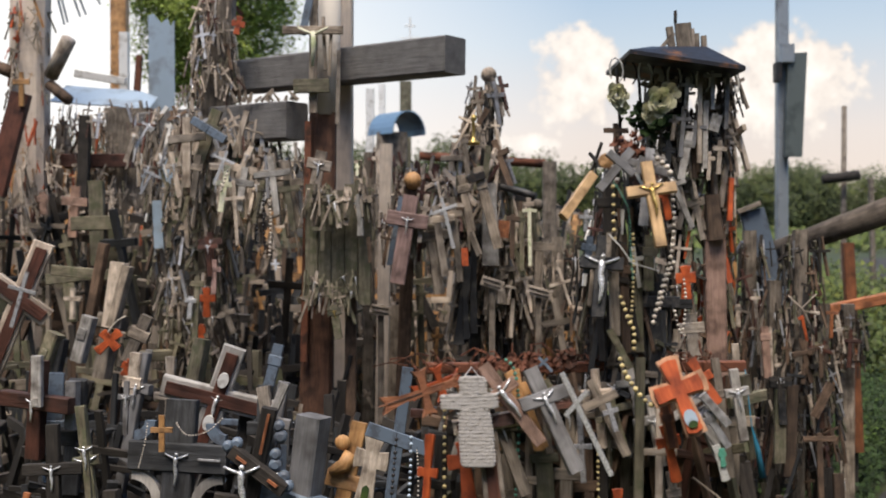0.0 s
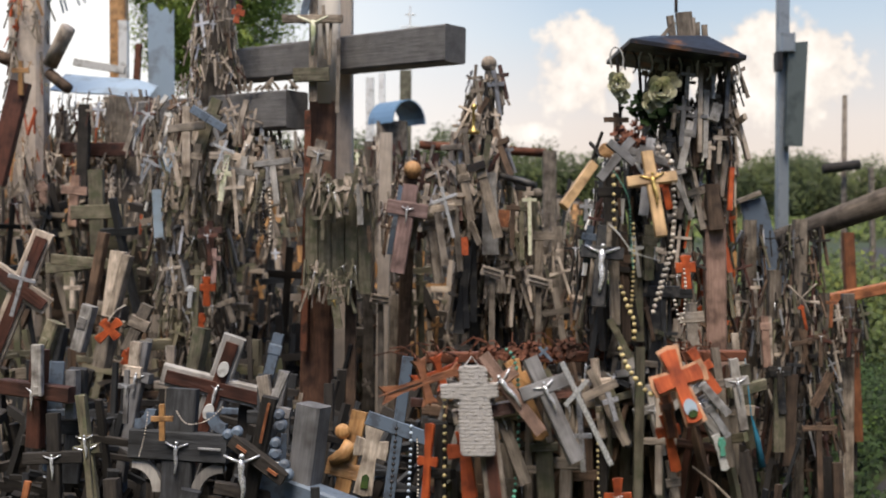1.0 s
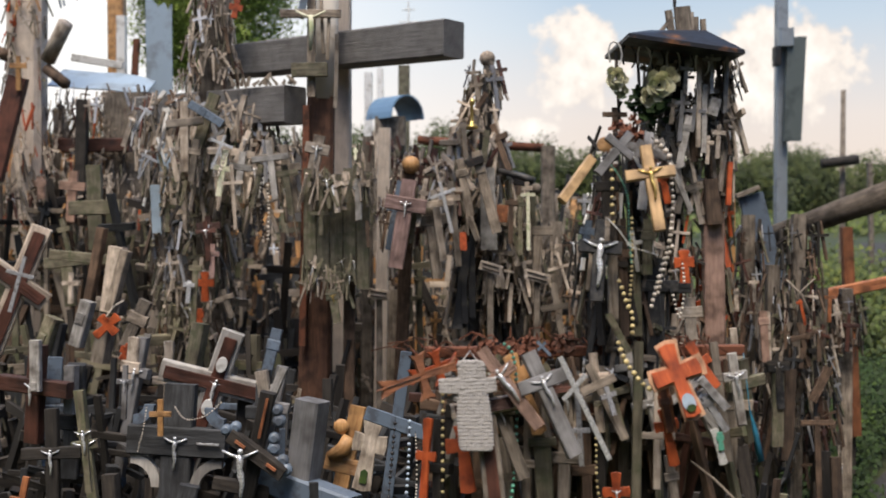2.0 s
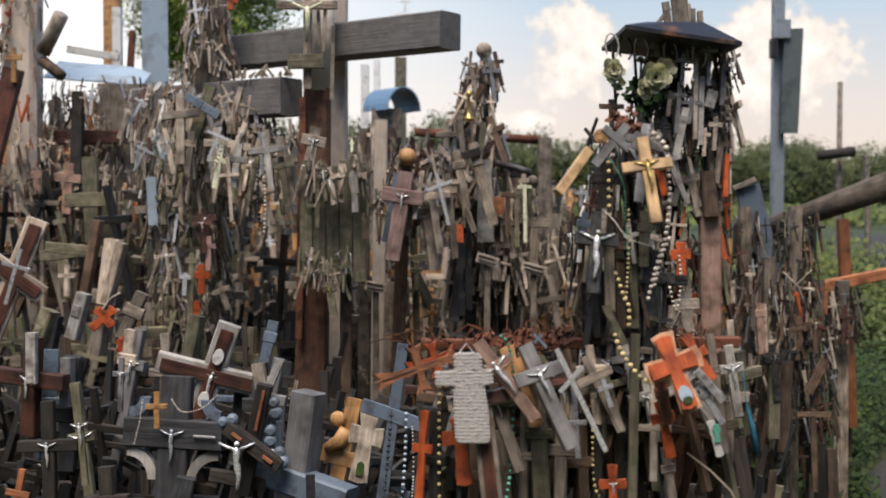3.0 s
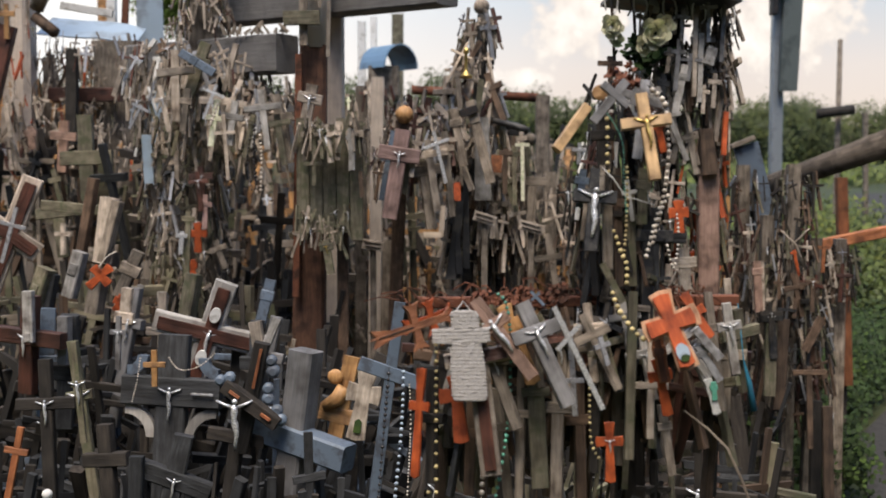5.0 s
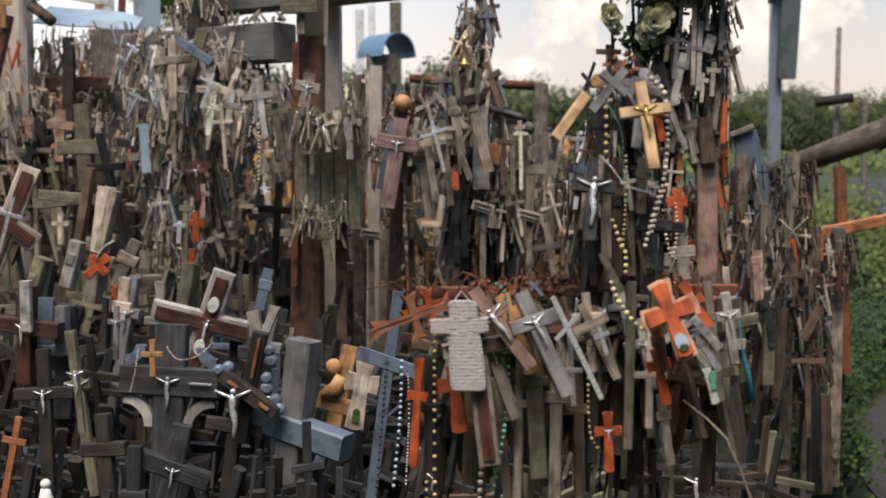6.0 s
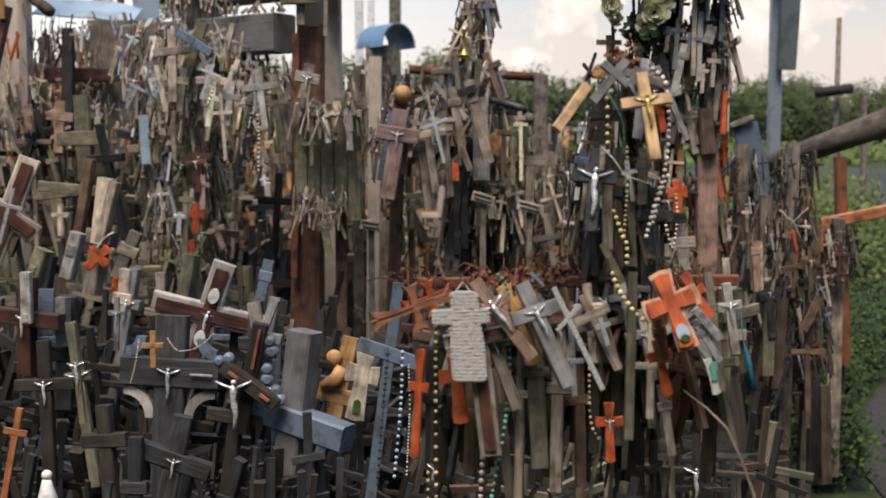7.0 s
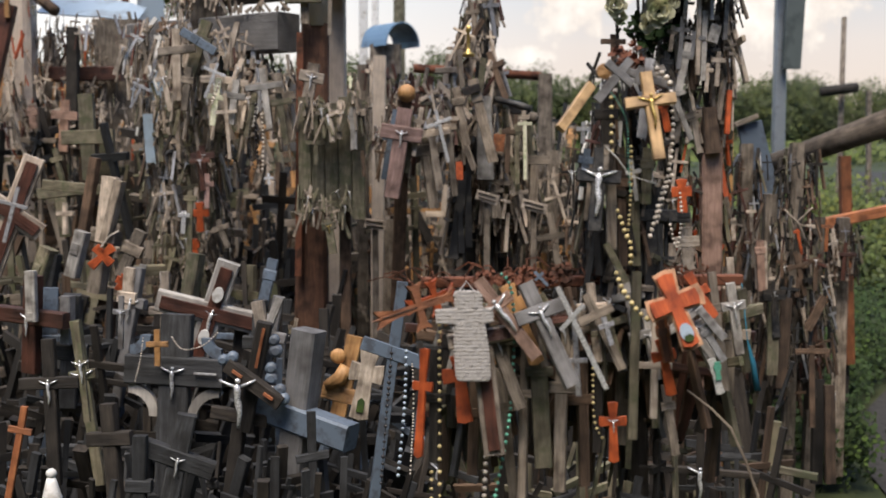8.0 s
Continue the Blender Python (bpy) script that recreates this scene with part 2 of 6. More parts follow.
def figure_mesh(mat):
    """A plain small cast ornament on a cross: a stem with two raised arms."""
    mat = CAST if mat == SILVER else mat
    if mat.name not in FIGURES:
        bm = bmesh.new()
        tube(bm, [(0, 0, -0.32), (0.004, -0.014, -0.29), (0.016, -0.02, -0.20), (0.004, -0.014, -0.13), (-0.003, -0.014, -0.085), (0.002, -0.016, -0.03), (0, -0.02, 0.02)], [0.008, 0.013, 0.019, 0.027, 0.020, 0.028, 0.013], 8)
        for s in (-1, 1):
            tube(bm, [(0, 0, -0.01), (s * 0.07, 0, 0.015), (s * 0.135, 0.005, 0.045)], [0.014, 0.012, 0.009], 6)
        ball(bm, (0.006, -0.024, 0.045), 0.021, 2)
        FIGURES[mat.name] = mesh("figure", bm, mat, True)
    return FIGURES[mat.name]


WORDS = {"weathered grey wood": "weathered grey", "pale dry wood": "pale dry", "brown stained wood": "brown stained", "dark old wood": "dark old", "honey varnished wood": "honey-coloured", "mossy greenish wood": "mossy greenish", "mahogany red wood": "reddish-brown", "orange lacquered wood": "bright orange", "dirty white paint": "white painted", "silver metal": "silver metal", "grey-blue paint": "grey-blue painted", "black paint": "black painted", "brass metal": "brass", "charcoal grey wood": "charcoal grey", "burnt orange wood": "burnt orange", "light ash-grey wood": "light ash-grey", "galvanised steel": "steel", "polished chrome": "shiny chrome", "smooth blue-grey wood": "smooth grey", "pale bluish grey wood": "bluish grey", "light honey wood": "light honey", "reddish smooth post wood": "reddish", "pinkish tan frame wood": "pinkish tan", "bright cast silver": "bright silver", "green beads": "green", "red-brown post wood": "red-brown", "dark iron": "dark iron", "rosy grey wood": "rosy grey", "faded cream petals": "cream"}


def cross(top, h, mat, kind="plain", face=0.0, tilt=0.0, lean=0.0, figure=None, where="hung among many others", group="hanging crosses", name="hanging_cross", n=None, fs=1.0):
    """A small cross hung by its top; tilt swings its foot to the right, lean tips its foot towards the back."""
    n = random.randrange(4) if n is None else n
    up, cr, hh, d = shape(kind, mat, n)
    m = Matrix.Translation(top) @ Euler((radians(lean), 0, radians(face))).to_matrix().to_4x4() @ Euler((0, radians(-tilt), 0)).to_matrix().to_4x4()
    metal = mat in (SILVER, GOLD)
    t = thing("crucifix" if figure else "metal_cross" if metal and name == "hanging_cross" else name, "%s %s cross%s, %s" % (WORDS.get(mat.name, "old"), "" if metal or figure else "wooden", " with %s figure" % ("gilt" if figure == GOLD else "silver") if figure else "", where), "cross", group)
    t["label"] = t["label"].replace("  ", " ")
    t.matrix_world = m @ Matrix.Scale(h, 4)
    for nm, me in (("upright", up), ("crossbar", cr)):
        arm = new(nm, me)
        arm.parent = t
    if figure:
        o = new("figure", figure_mesh(figure))
        o.parent = arm
        o.location, o.scale = (0, -d * 0.68, hh - 0.02), (fs * 0.75,) * 3
        o["label"] = "cast metal ornament"
    return t


KINDS = [GREY, PALE, BROWN, DARK, OLIVE, TAN, ORANGE, SILVER, REDW, WHITE, BLUEG, CHAR]


def heap(name, items, label, category="crosses"):
    """Many small crosses too many to count, as one object. items: pose with scale, stem width, material number."""
    mats = KINDS
    cube = np.array([(x, y, z) for x in (-.5, .5) for y in (-.5, .5) for z in (0, 1)], float)
    quads = np.array([(0, 1, 3, 2), (4, 6, 7, 5), (0, 4, 5, 1), (2, 3, 7, 6), (0, 2, 6, 4), (1, 5, 7, 3)])
    vs, fs, mi, gr = [], [], [], []
    k = 0
    for m, w, mat, barred in items:
        a = np.array(m)
        blocks = [((w, w * 0.65, 1.0), (0, 0, -1.0))]
        if barred:
            blocks.append(((0.44, w * 0.62, w * 0.95), (0, -0.1 * w, -0.3 - w / 2)))
        for s, o in blocks:
            v = cube * s + o
            v[cube[:, 2] == 0, :2] *= 0.93
            gr.append(v if s[2] > s[0] else v[:, [2, 1, 0]])
            vs.append(v @ a[:3, :3].T + a[:3, 3])
            fs.append(quads + k)
            mi += [mat] * 6
            k += 8
    me = bpy.data.meshes.new(name)
    me.from_pydata(np.concatenate(vs).tolist(), [], np.concatenate(fs).tolist())
    for m in mats:
        me.materials.append(m)
    me.polygons.foreach_set("material_index", mi)
    me.attributes.new("grain", 'FLOAT_VECTOR', 'POINT').data.foreach_set("vector", np.concatenate(gr).ravel())
    me.update()
    return tagged(new(name, me), label, category, kind="stuff")


MIX = (0, 0, 1, 1, 1, 1, 2, 9, 1, 4, 4, 0, 1, 1, 7, 8, 0, 1, 7, 1)


def laden(a, b, r0, r1, count, ones, lo, hi, what, rg, mix=MIX, spread=16, squash=1.0, wrap=1.0):
    """Crosses hung thickly all round an upright line from a to b: some as things, the rest as one heap."""
    a, b = Vector(a), Vector(b)
    singles = round(ones * 0.85)
    count = round(count * 1.3)
    items = []
    for i in range(count + ones):
        f = rg.random()
        p = a.lerp(b, f)
        r = (r0 + (r1 - r0) * f) * rg.uniform(0.55, 1.08)
        ang = rg.uniform(-180, 180) * wrap
        out = Vector((math.sin(radians(ang)), -math.cos(radians(ang)) * squash, 0))
        p = p + out * r
        h = (lo + (hi - lo) * rg.random() ** 1.6) * 0.84
        tilt = max(-70, min(70, rg.gauss(0, spread)))
        face = ang * 0.8 + rg.gauss(0, 25)
        lean = -rg.uniform(0, 14)
        mat = mix[rg.randrange(len(mix))]
        p.z += h * 0.25
        if i < singles:
            h *= 0.55 if mat == 7 else 1.0
            p = p + out * 0.02
            cross(p, h, KINDS[mat], rg.choice(("thin", "thin", "plain", "stick")), face, tilt, lean, rg.choice((None, None, SILVER)) if mat not in (7,) else None, what, "crosses " + what)
        else:
            m = Matrix.Translation(p) @ Euler((radians(lean), 0, radians(face))).to_matrix().to_4x4() @ Euler((0, radians(tilt), 0)).to_matrix().to_4x4() @ Matrix.Scale(h, 4)
            items.append((m, rg.uniform(0.05, 0.12), mat, rg.random() < 0.5))
    return heap("hung_crosses", items, "dense wooden crosses " + what) if items else None


def rosary(pts, mat, r, label, gap=2.3):
    """A string of beads along a bent line."""
    pts = [Vector(p) for p in pts]
    bm = bmesh.new()
    fine = []
    for i in range(len(pts) - 1):
        p0, p1, p2, p3 = pts[max(i - 1, 0)], pts[i], pts[i + 1], pts[min(i + 2, len(pts) - 1)]
        for k in range(24):
            t = k / 24
            fine.append(0.5 * (2 * p1 + (p2 - p0) * t + (2 * p0 - 5 * p1 + 4 * p2 - p3) * t * t + (3 * p1 - p0 - 3 * p2 + p3) * t ** 3))
    fine.append(pts[-1])
    t = thing("rosary", label, "rosary", "rosaries")
    ball(bm, (0, 0, 0), r)
    me = mesh("bead", bm, mat, True)
    run = 0.0
    for i in range(1, len(fine)):
        run += (fine[i] - fine[i - 1]).length
        if run >= gap * r:
            o = new("bead", me)
            o.parent, o.location = t, fine[i]
            o.scale = (random.uniform(0.8, 1.1),) * 3
            run = 0.0
    bm = bmesh.new()
    tube(bm, fine[::4] + [fine[-1]], r * 0.22, 4)
    part("string", bm, IRON, t)
    return t


def plank(a, b, w, d, mat, name, label, category="post", bevel=0.08, group="", side=None, end=1.0):
    bm = bmesh.new()
    bar(bm, a, b, w, d, bevel, side=side, end=end)
    return one(name, bm, mat, label, category, group)


# ---- ground ----


def lift(x, y):
    """Height of the ground: a low mound on the west side, flat towards the path and the fields."""
    m = 0.5 * (1 - math.tanh((x - 0.3) * 0.8)) * 0.5 * (1 + math.tanh((y - 4.5) * 0.45)) * 0.75
    far = max(0.0, 1 - abs(y - 9) / 16) * max(0.0, 1 - abs(x + 4) / 10)
    return m * far + 0.02 * noise.noise((x * 1.3, y * 1.3, 0))


axis = sorted({round(s * (0.25 * k if k <= 60 else 15 + (k - 60) ** 2 * 0.9), 3) for k in range(0, 88) for s in (-1, 1)})
ys = [v + 4 for v in axis]
bm = bmesh.new()
grid = [[bm.verts.new((x, y, lift(x, y))) for x in axis] for y in ys]
for r, s in zip(grid, grid[1:]):
    for i in range(len(axis) - 1):
        bm.faces.new((r[i], r[i + 1], s[i + 1], s[i]))
ground = one("ground", bm, GRASS, "rough green grass ground with a low mound", "ground", smooth=True, kind="structure")


def path_edge(y):
    return 2.12 + (0.63 * (min(y, 7.5) - 5.5) + 0.38 * max(0.0, y - 7.5) if y > 5.5 else 0.15 * (y - 5.5))


bm = bmesh.new()
edge = []
for k in range(70):
    y = -14 + k * 0.9
    cx = path_edge(y)
    edge.append((bm.verts.new((cx + 0.08 * noise.noise((0, y, 3)), y, 0.025)), bm.verts.new((cx + 1.8 + 0.08 * noise.noise((5, y, 3)), y, 0.025))))
for a, b in zip(edge, edge[1:]):
    bm.faces.new((a[0], a[1], b[1], b[0]))
one("path", bm, GRAVEL, "trodden grey gravel path beside the crosses", "path", kind="structure")

# sky with evening clouds, far behind everything
m, n, l, b = surface("evening sky", 1.0)
tc, sp = n.new("ShaderNodeTexCoord"), n.new("ShaderNodeSeparateXYZ")
l.new(tc.outputs["Object"], sp.inputs[0])
hgt = n.new("ShaderNodeMath")
hgt.operation = 'DIVIDE'
hgt.inputs[1].default_value = 300.0
l.new(sp.outputs["Z"], hgt.inputs[0])
base = ramp(n, l, hgt.outputs[0], (0.0, (0.90, 0.74, 0.62)), (0.25, (0.84, 0.76, 0.71)), (0.5, (0.58, 0.68, 0.78)), (0.75, (0.36, 0.53, 0.74)))
big = n.new("ShaderNodeTexNoise")
big.inputs["Scale"].default_value, big.inputs["Detail"].default_value, big.inputs["Roughness"].default_value = 0.028, 8, 0.6
l.new(tc.outputs["Object"], big.inputs["Vector"])


def num(op, *args):
    k = n.new("ShaderNodeMath")
    k.operation = op
    for i, a in enumerate(args):
        if isinstance(a, (int, float)):
            k.inputs[i].default_value = a
        else:
            l.new(a, k.inputs[i])
    return k.outputs[0]


# heaps of cloud: east, north-east, small ones low over the woods
mass = None
for cx, cz, rx, rz in ((112, 122, 42, 42), (258, 112, 66, 44), (290, 118, 34, 40), (55, 68, 36, 10), (180, 60, 60, 8)):
    e = num('ADD', num('POWER', num('ABSOLUTE', num('DIVIDE', num('SUBTRACT', sp.outputs["X"], cx), rx)), 2.0), num('POWER', num('ABSOLUTE', num('DIVIDE', num('SUBTRACT', sp.outputs["Z"], cz), rz)), 2.0))
    e = num('SUBTRACT', 1.0, e)
    mass = e if mass is None else num('MAXIMUM', mass, e)
dens = num('ADD', mass, num('MULTIPLY', num('SUBTRACT', big.outputs[0], 0.5), 4.5))
cl = ramp(n, l, dens, (0.0, (0, 0, 0)), (0.45, (1, 1, 1)))
tone = ramp(n, l, num('ADD', num('MULTIPLY', dens, 0.4), num('MULTIPLY', big.outputs[0], 0.6)), (0.2, (0.74, 0.66, 0.62)), (0.5, (0.95, 0.86, 0.78)), (0.85, (1.12, 1.04, 0.96)))
col = blend(n, l, 'MIX', cl, base, tone)
# brighter towards the sunset side
sx = n.new("ShaderNodeMapRange")
sx.inputs["From Min"].default_value, sx.inputs["From Max"].default_value = 120, -300
l.new(sp.outputs["X"], sx.inputs["Value"])
wh = n.new("ShaderNodeRGB")
wh.outputs[0].default_value = (1.15, 1.13, 1.1, 1)
col = blend(n, l, 'MIX', sx.outputs[0], col, wh.outputs[0])
b.inputs["Base Color"].default_value = (0, 0, 0, 1)
l.new(col, b.inputs["Emission Color"])
b.inputs["Emission Strength"].default_value = 0.58
bm = bmesh.new()
rows = [[bm.verts.new((900 * math.sin(a), 900 * math.cos(a), z)) for a in [radians(-50 + 4 * k) for k in range(26)]] for z in (-20, 100, 250, 420)]
for r, s in zip(rows, rows[1:]):
    for i in range(25):
        bm.faces.new((r[i], r[i + 1], s[i + 1], s[i]))
one("backdrop", bm, m, "pale evening sky with lit cumulus clouds", "sky", smooth=True, kind="structure")

# ---- trees and far woods ----


def leaves(bm, centre, radii, count, size, rg, shell=0.55):
    c = Vector(centre)
    for i in range(count):
        v = Vector((rg.gauss(0, 1), rg.gauss(0, 1), rg.gauss(0, 1))).normalized()
        q = shell + (1 - shell) * rg.random()
        wob = 1 + 0.35 * noise.noise(v * 2.3 + c)
        p = c + Vector((v.x * radii[0], v.y * radii[1], v.z * radii[2])) * q * wob
        t = Vector((rg.gauss(0, 1), rg.gauss(0, 1), rg.gauss(0, 0.7))).normalized()
        u = t.orthogonal().normalized() * size * rg.uniform(0.3, 0.5)
        t = t * size * rg.uniform(0.6, 1.1)
        bm.faces.new([bm.verts.new(x) for x in (p, p + t * 0.5 + u, p + t, p + t * 0.5 - u)])


rg = random.Random(5)
bm = bmesh.new()
for i in range(210):
    f = i / 209
    x = -75 + 150 * f + rg.uniform(-2, 2)
    y = 118 + rg.uniform(-8, 22)
    hh = rg.uniform(6.9, 8.8) + (2.6 if x < 14 else 0.0) * min(1, (14 - x) / 10 if x < 14 else 0)
    w = rg.uniform(2.2, 3.6)
    leaves(bm, (x, y, hh * 0.5), (w * 0.92, w * 0.92, hh * 0.47), 800, 0.5, rg, 0.3)
    leaves(bm, (x, y, hh * 0.52), (w, w, hh * 0.5), 900, 0.27, rg, 0.75)
one("far_woods", bm, FARLEAF, "distant belt of dark green deciduous trees", "woods", kind="stuff")
# added trees behind and beside the camera, never in view; they cut low skylight
bm = bmesh.new()
for i in range(95):
    a = radians(rg.uniform(48, 305))
    x, y, hh = 9.0 * math.sin(a), 9.0 * math.cos(a) - 0.5, rg.uniform(6.4, 8.4)
    leaves(bm, (x, y, hh * 0.5), (1.3, 1.1, hh * 0.52), 520, 0.5, rg, 0.5)
one("tree_belt", bm, FARLEAF, "dark green belt of trees closing the place behind", "trees", kind="stuff")
bm = bmesh.new()
for i in range(70):
    leaves(bm, (rg.uniform(10, 46), rg.uniform(55, 100), 0.5), (2.2, 1.5, rg.uniform(0.5, 1.0)), 90, 0.5, rg, 0.3)
one("shrubs", bm, SHRUBLEAF, "low green bushes at the edge of the field", "bushes", kind="stuff")


def tree(base, height, crown, label):
    t = thing("tree", label, "tree")
    bx, by, bz = base
    bm = bmesh.new()
    tube(bm, [(bx, by, bz), (bx + 0.1, by, bz + height * 0.5), (bx, by, bz + height * 0.95)], [0.22, 0.15, 0.03], 9)
    rt = random.Random(3)
    for k in range(14):
        z = bz + height * (0.3 + 0.045 * k)
        a = k * 2.4
        tube(bm, [(bx, by, z), (bx + 0.8 * math.cos(a), by + 0.8 * math.sin(a), z + 0.5)], [0.05, 0.01], 5)
    part("trunk", bm, BROWN, t)
    bm = bmesh.new()
    for k in range(60):
        a, q = rt.uniform(0, 6.28), rt.random() ** 0.5 * 0.75
        z = crown[2] + rt.uniform(-1, 1) * crown[5] * 0.85
        rr = math.sqrt(max(0.05, 1 - ((z - crown[2]) / crown[5]) ** 2))
        leaves(bm, (crown[0] + crown[3] * q * rr * math.cos(a), crown[1] + crown[4] * q * rr * math.sin(a), z), (0.5, 0.5, 0.55), 1500, 0.045, rt, 0.45)
    part("crown", bm, LEAFY, t, "dense bright green foliage")
    return t


tree((-2.95, 14.0, 0.4), 7.2, (-3.1, 14.0, 5.05, 1.3, 1.1, 1.75), "green leafy tree standing behind the crosses")

# ---- large crosses and posts ----
rg = random.Random(11)

# great grey cross with a squared beam
gc = thing("large_cross", "large weathered grey cross with a heavy squared beam", "cross")
bm = bmesh.new()
bar(bm, (-0.464, 4.680, -0.108), (-0.459, 4.761, 3.233), 0.125, 0.125, 0.06, side=(1.0, 0.02, 0))
part("upright", bm, POSTW, gc, "pale dry squared post")
bm = bmesh.new()
bar(bm, (-1.060, 5.138, 2.284), (0.049, 4.237, 2.262), 0.145, 0.13, 0.05, side=(0, 0, 1))
part("crossbar", bm, BEAMW, gc, "dark grey squared beam")

# pole with peeling pale bark above and red-brown wood below
pp = thing("wooden_post", "tall round post, pale bark above and red-brown below", "post")
bm = bmesh.new()
tube(bm, [(-0.487, 4.462, 2.047), (-0.484, 4.468, 2.294), (-0.480, 4.482, 2.858)], [0.052, 0.057, 0.06], 14)
part("bark", bm, BARK, pp, "pale peeling bark", True)
bm = bmesh.new()
bar(bm, (-0.545, 4.413, 0.037), (-0.498, 4.462, 2.058), 0.150, 0.12, 0.1, end=0.72)
part("lower_post", bm, RUSTW, pp, "red-brown stained wood")
bm = bmesh.new()
bar(bm, (-0.567, 4.348, 1.036), (-0.548, 4.371, 2.015), 0.028, 0.02, 0.1)
part("iron_strip", bm, RUST, pp)
bm = bmesh.new()
bar(bm, (-0.603, 4.335, 2.152), (-0.459, 4.335, 2.155), 0.055, 0.03, 0.05, side=(0, 0, 1))
part("plate", bm, OLIVE, pp, "small blank grey board")
nl = thing("nailed_crucifix", "thin grey crucifix nailed to a pale post", "crucifix")
bm = bmesh.new()
bar(bm, (-0.527, 4.352, 2.047), (-0.523, 4.367, 2.643), 0.034, 0.02)
part("upright", bm, GREY, nl)
bm = bmesh.new()
bar(bm, (-0.645, 4.320, 2.375), (-0.402, 4.320, 2.375), 0.032, 0.02, side=(0, 0, 1))
part("crossbar", bm, GREY, nl)
bm = bmesh.new()
tube(bm, [(-0.521, 4.286, 2.225), (-0.517, 4.288, 2.311), (-0.519, 4.290, 2.365)], [0.006, 0.012, 0.010], 6)
for s in (-1, 1):
    tube(bm, [(-0.519, 4.289, 2.351), Vector((-0.519, 4.290, 2.381)) + Vector((s * 0.06, 0, 0))], [0.007, 0.004], 5)
part("figure", bm, PETAL, nl, "small pale ornament", True)
hung_sticks = (((-0.485, 4.352, 2.435), (-0.476, 4.346, 2.218), 6, GREY), ((-0.424, 4.378, 2.303), (-0.431, 4.371, 2.003), 7, PALE), ((-0.566, 4.320, 2.356), (-0.527, 4.324, 2.543), 13, BLUEG), ((-0.451, 4.330, 2.363), (-0.458, 4.326, 2.192), 6, GREY))
for a, b, w, mt in hung_sticks:
    plank(b, a, w * 4.3 / 1893, 0.012, mt, "nailed_stick", "thin weathered stick nailed to a pale post", "stick", group="sticks on the pale post")

# second great cross buried under hung crosses, with its squared arm
bc = thing("laden_cross", "tall old cross buried under hundreds of small crosses", "cross")
bm = bmesh.new()
bar(bm, (-1.034, 4.715, 0.082), (-0.984, 4.788, 3.093), 0.13, 0.13, 0.08)
part("upright", bm, GREY, bc)
bm = bmesh.new()
bar(bm, (-1.379, 5.012, 2.031), (-0.613, 4.512, 2.030), 0.157, 0.14, 0.05, side=(0, 0, 1))
part("crossbar", bm, BEAMW, bc, "dark squared arm")
for k in range(11):
    bm = bmesh.new()
    o = Vector((-0.875, 4.564, 2.112)) + Vector((k * 0.027, -0.01 * k, 0))
    bar(bm, o, o + Vector((rg.gauss(0, 0.025), 0, rg.uniform(0.02, 0.055))), rg.uniform(0.012, 0.022), 0.012, end=0.5)
    part("splinter", bm, GREY, bc)
laden((-1.000, 4.747, 2.660), (-1.023, 4.714, 2.109), 0.05, 0.14, 130, 26, 0.07, 0.19, "around a laden cross top", rg)
laden((-1.215, 4.763, 2.077), (-1.177, 4.704, 1.724), 0.16, 0.13, 110, 20, 0.08, 0.22, "on a laden arm", rg)
laden((-0.937, 4.632, 2.039), (-0.933, 4.604, 1.710), 0.20, 0.20, 170, 40, 0.08, 0.24, "below a laden arm", rg)
laden((-0.723, 4.508, 1.885), (-0.723, 4.502, 1.612), 0.12, 0.10, 60, 22, 0.08, 0.24, "under a squared arm", rg)
laden((-1.085, 4.685, 1.761), (-1.055, 4.587, 1.005), 0.20, 0.13, 330, 60, 0.07, 0.2, "down a laden stem", rg, mix=(0, 0, 4, 4, 1, 2, 4, 0, 3, 7, 1, 1))

# weathered board standing in front of the red-brown post
wb = thing("weathered_board", "split grey-green board with small crosses nailed on", "board")
for k in range(5):
    x0 = 0.052 * k
    bm = bmesh.new()
    bar(bm, Vector((-0.515, 4.193, 1.279)) + Vector((x0, 0, 0.03 * (k % 2))), Vector((-0.515, 4.205, 1.753)) + Vector((x0, 0, -0.012 * (k % 3))), 0.05, 0.03, 0.1)
    part("board", bm, OLIVE, wb)
bm = bmesh.new()
bar(bm, (-0.377, 4.265, 0.113), (-0.368, 4.301, 1.589), 0.045, 0.04)
part("stake", bm, BROWN, wb)
laden((-0.392, 4.155, 1.743), (-0.392, 4.153, 1.677), 0.11, 0.13, 16, 14, 0.08, 0.2, "on a split board", rg, mix=(0, 0, 4, 4, 1, 0), squash=0.35, wrap=0.5)
laden((-0.436, 4.146, 1.392), (-0.447, 4.144, 1.282), 0.10, 0.09, 26, 10, 0.08, 0.16, "on a split board", rg, mix=(0, 4, 4, 4, 1), squash=0.35, wrap=0.5)

# black cross with a ball on top
ec = thing("black_cross", "old black cross with a ball finial, thickly hung", "cross")
bm = bmesh.new()
bar(bm, (0.078, 4.712, -0.018), (0.209, 4.716, 2.218), 0.05, 0.05, 0.15)
part("upright", bm, BLACK, ec)
bm = bmesh.new()
ball(bm, (0.201, 4.717, 2.251), 0.035, 3)
part("finial", bm, GREY, ec, "round grey wooden ball", True)
bm = bmesh.new()
bar(bm, (0.201, 4.704, 1.724), (0.399, 4.604, 1.710), 0.04, 0.035, side=(0, 0, 1))
part("arm", bm, BLACK, ec)
bm = bmesh.new()
ball(bm, (0.404, 4.583, 1.678), 0.027, 2)
part("arm_finial", bm, GREY, ec, "", True)
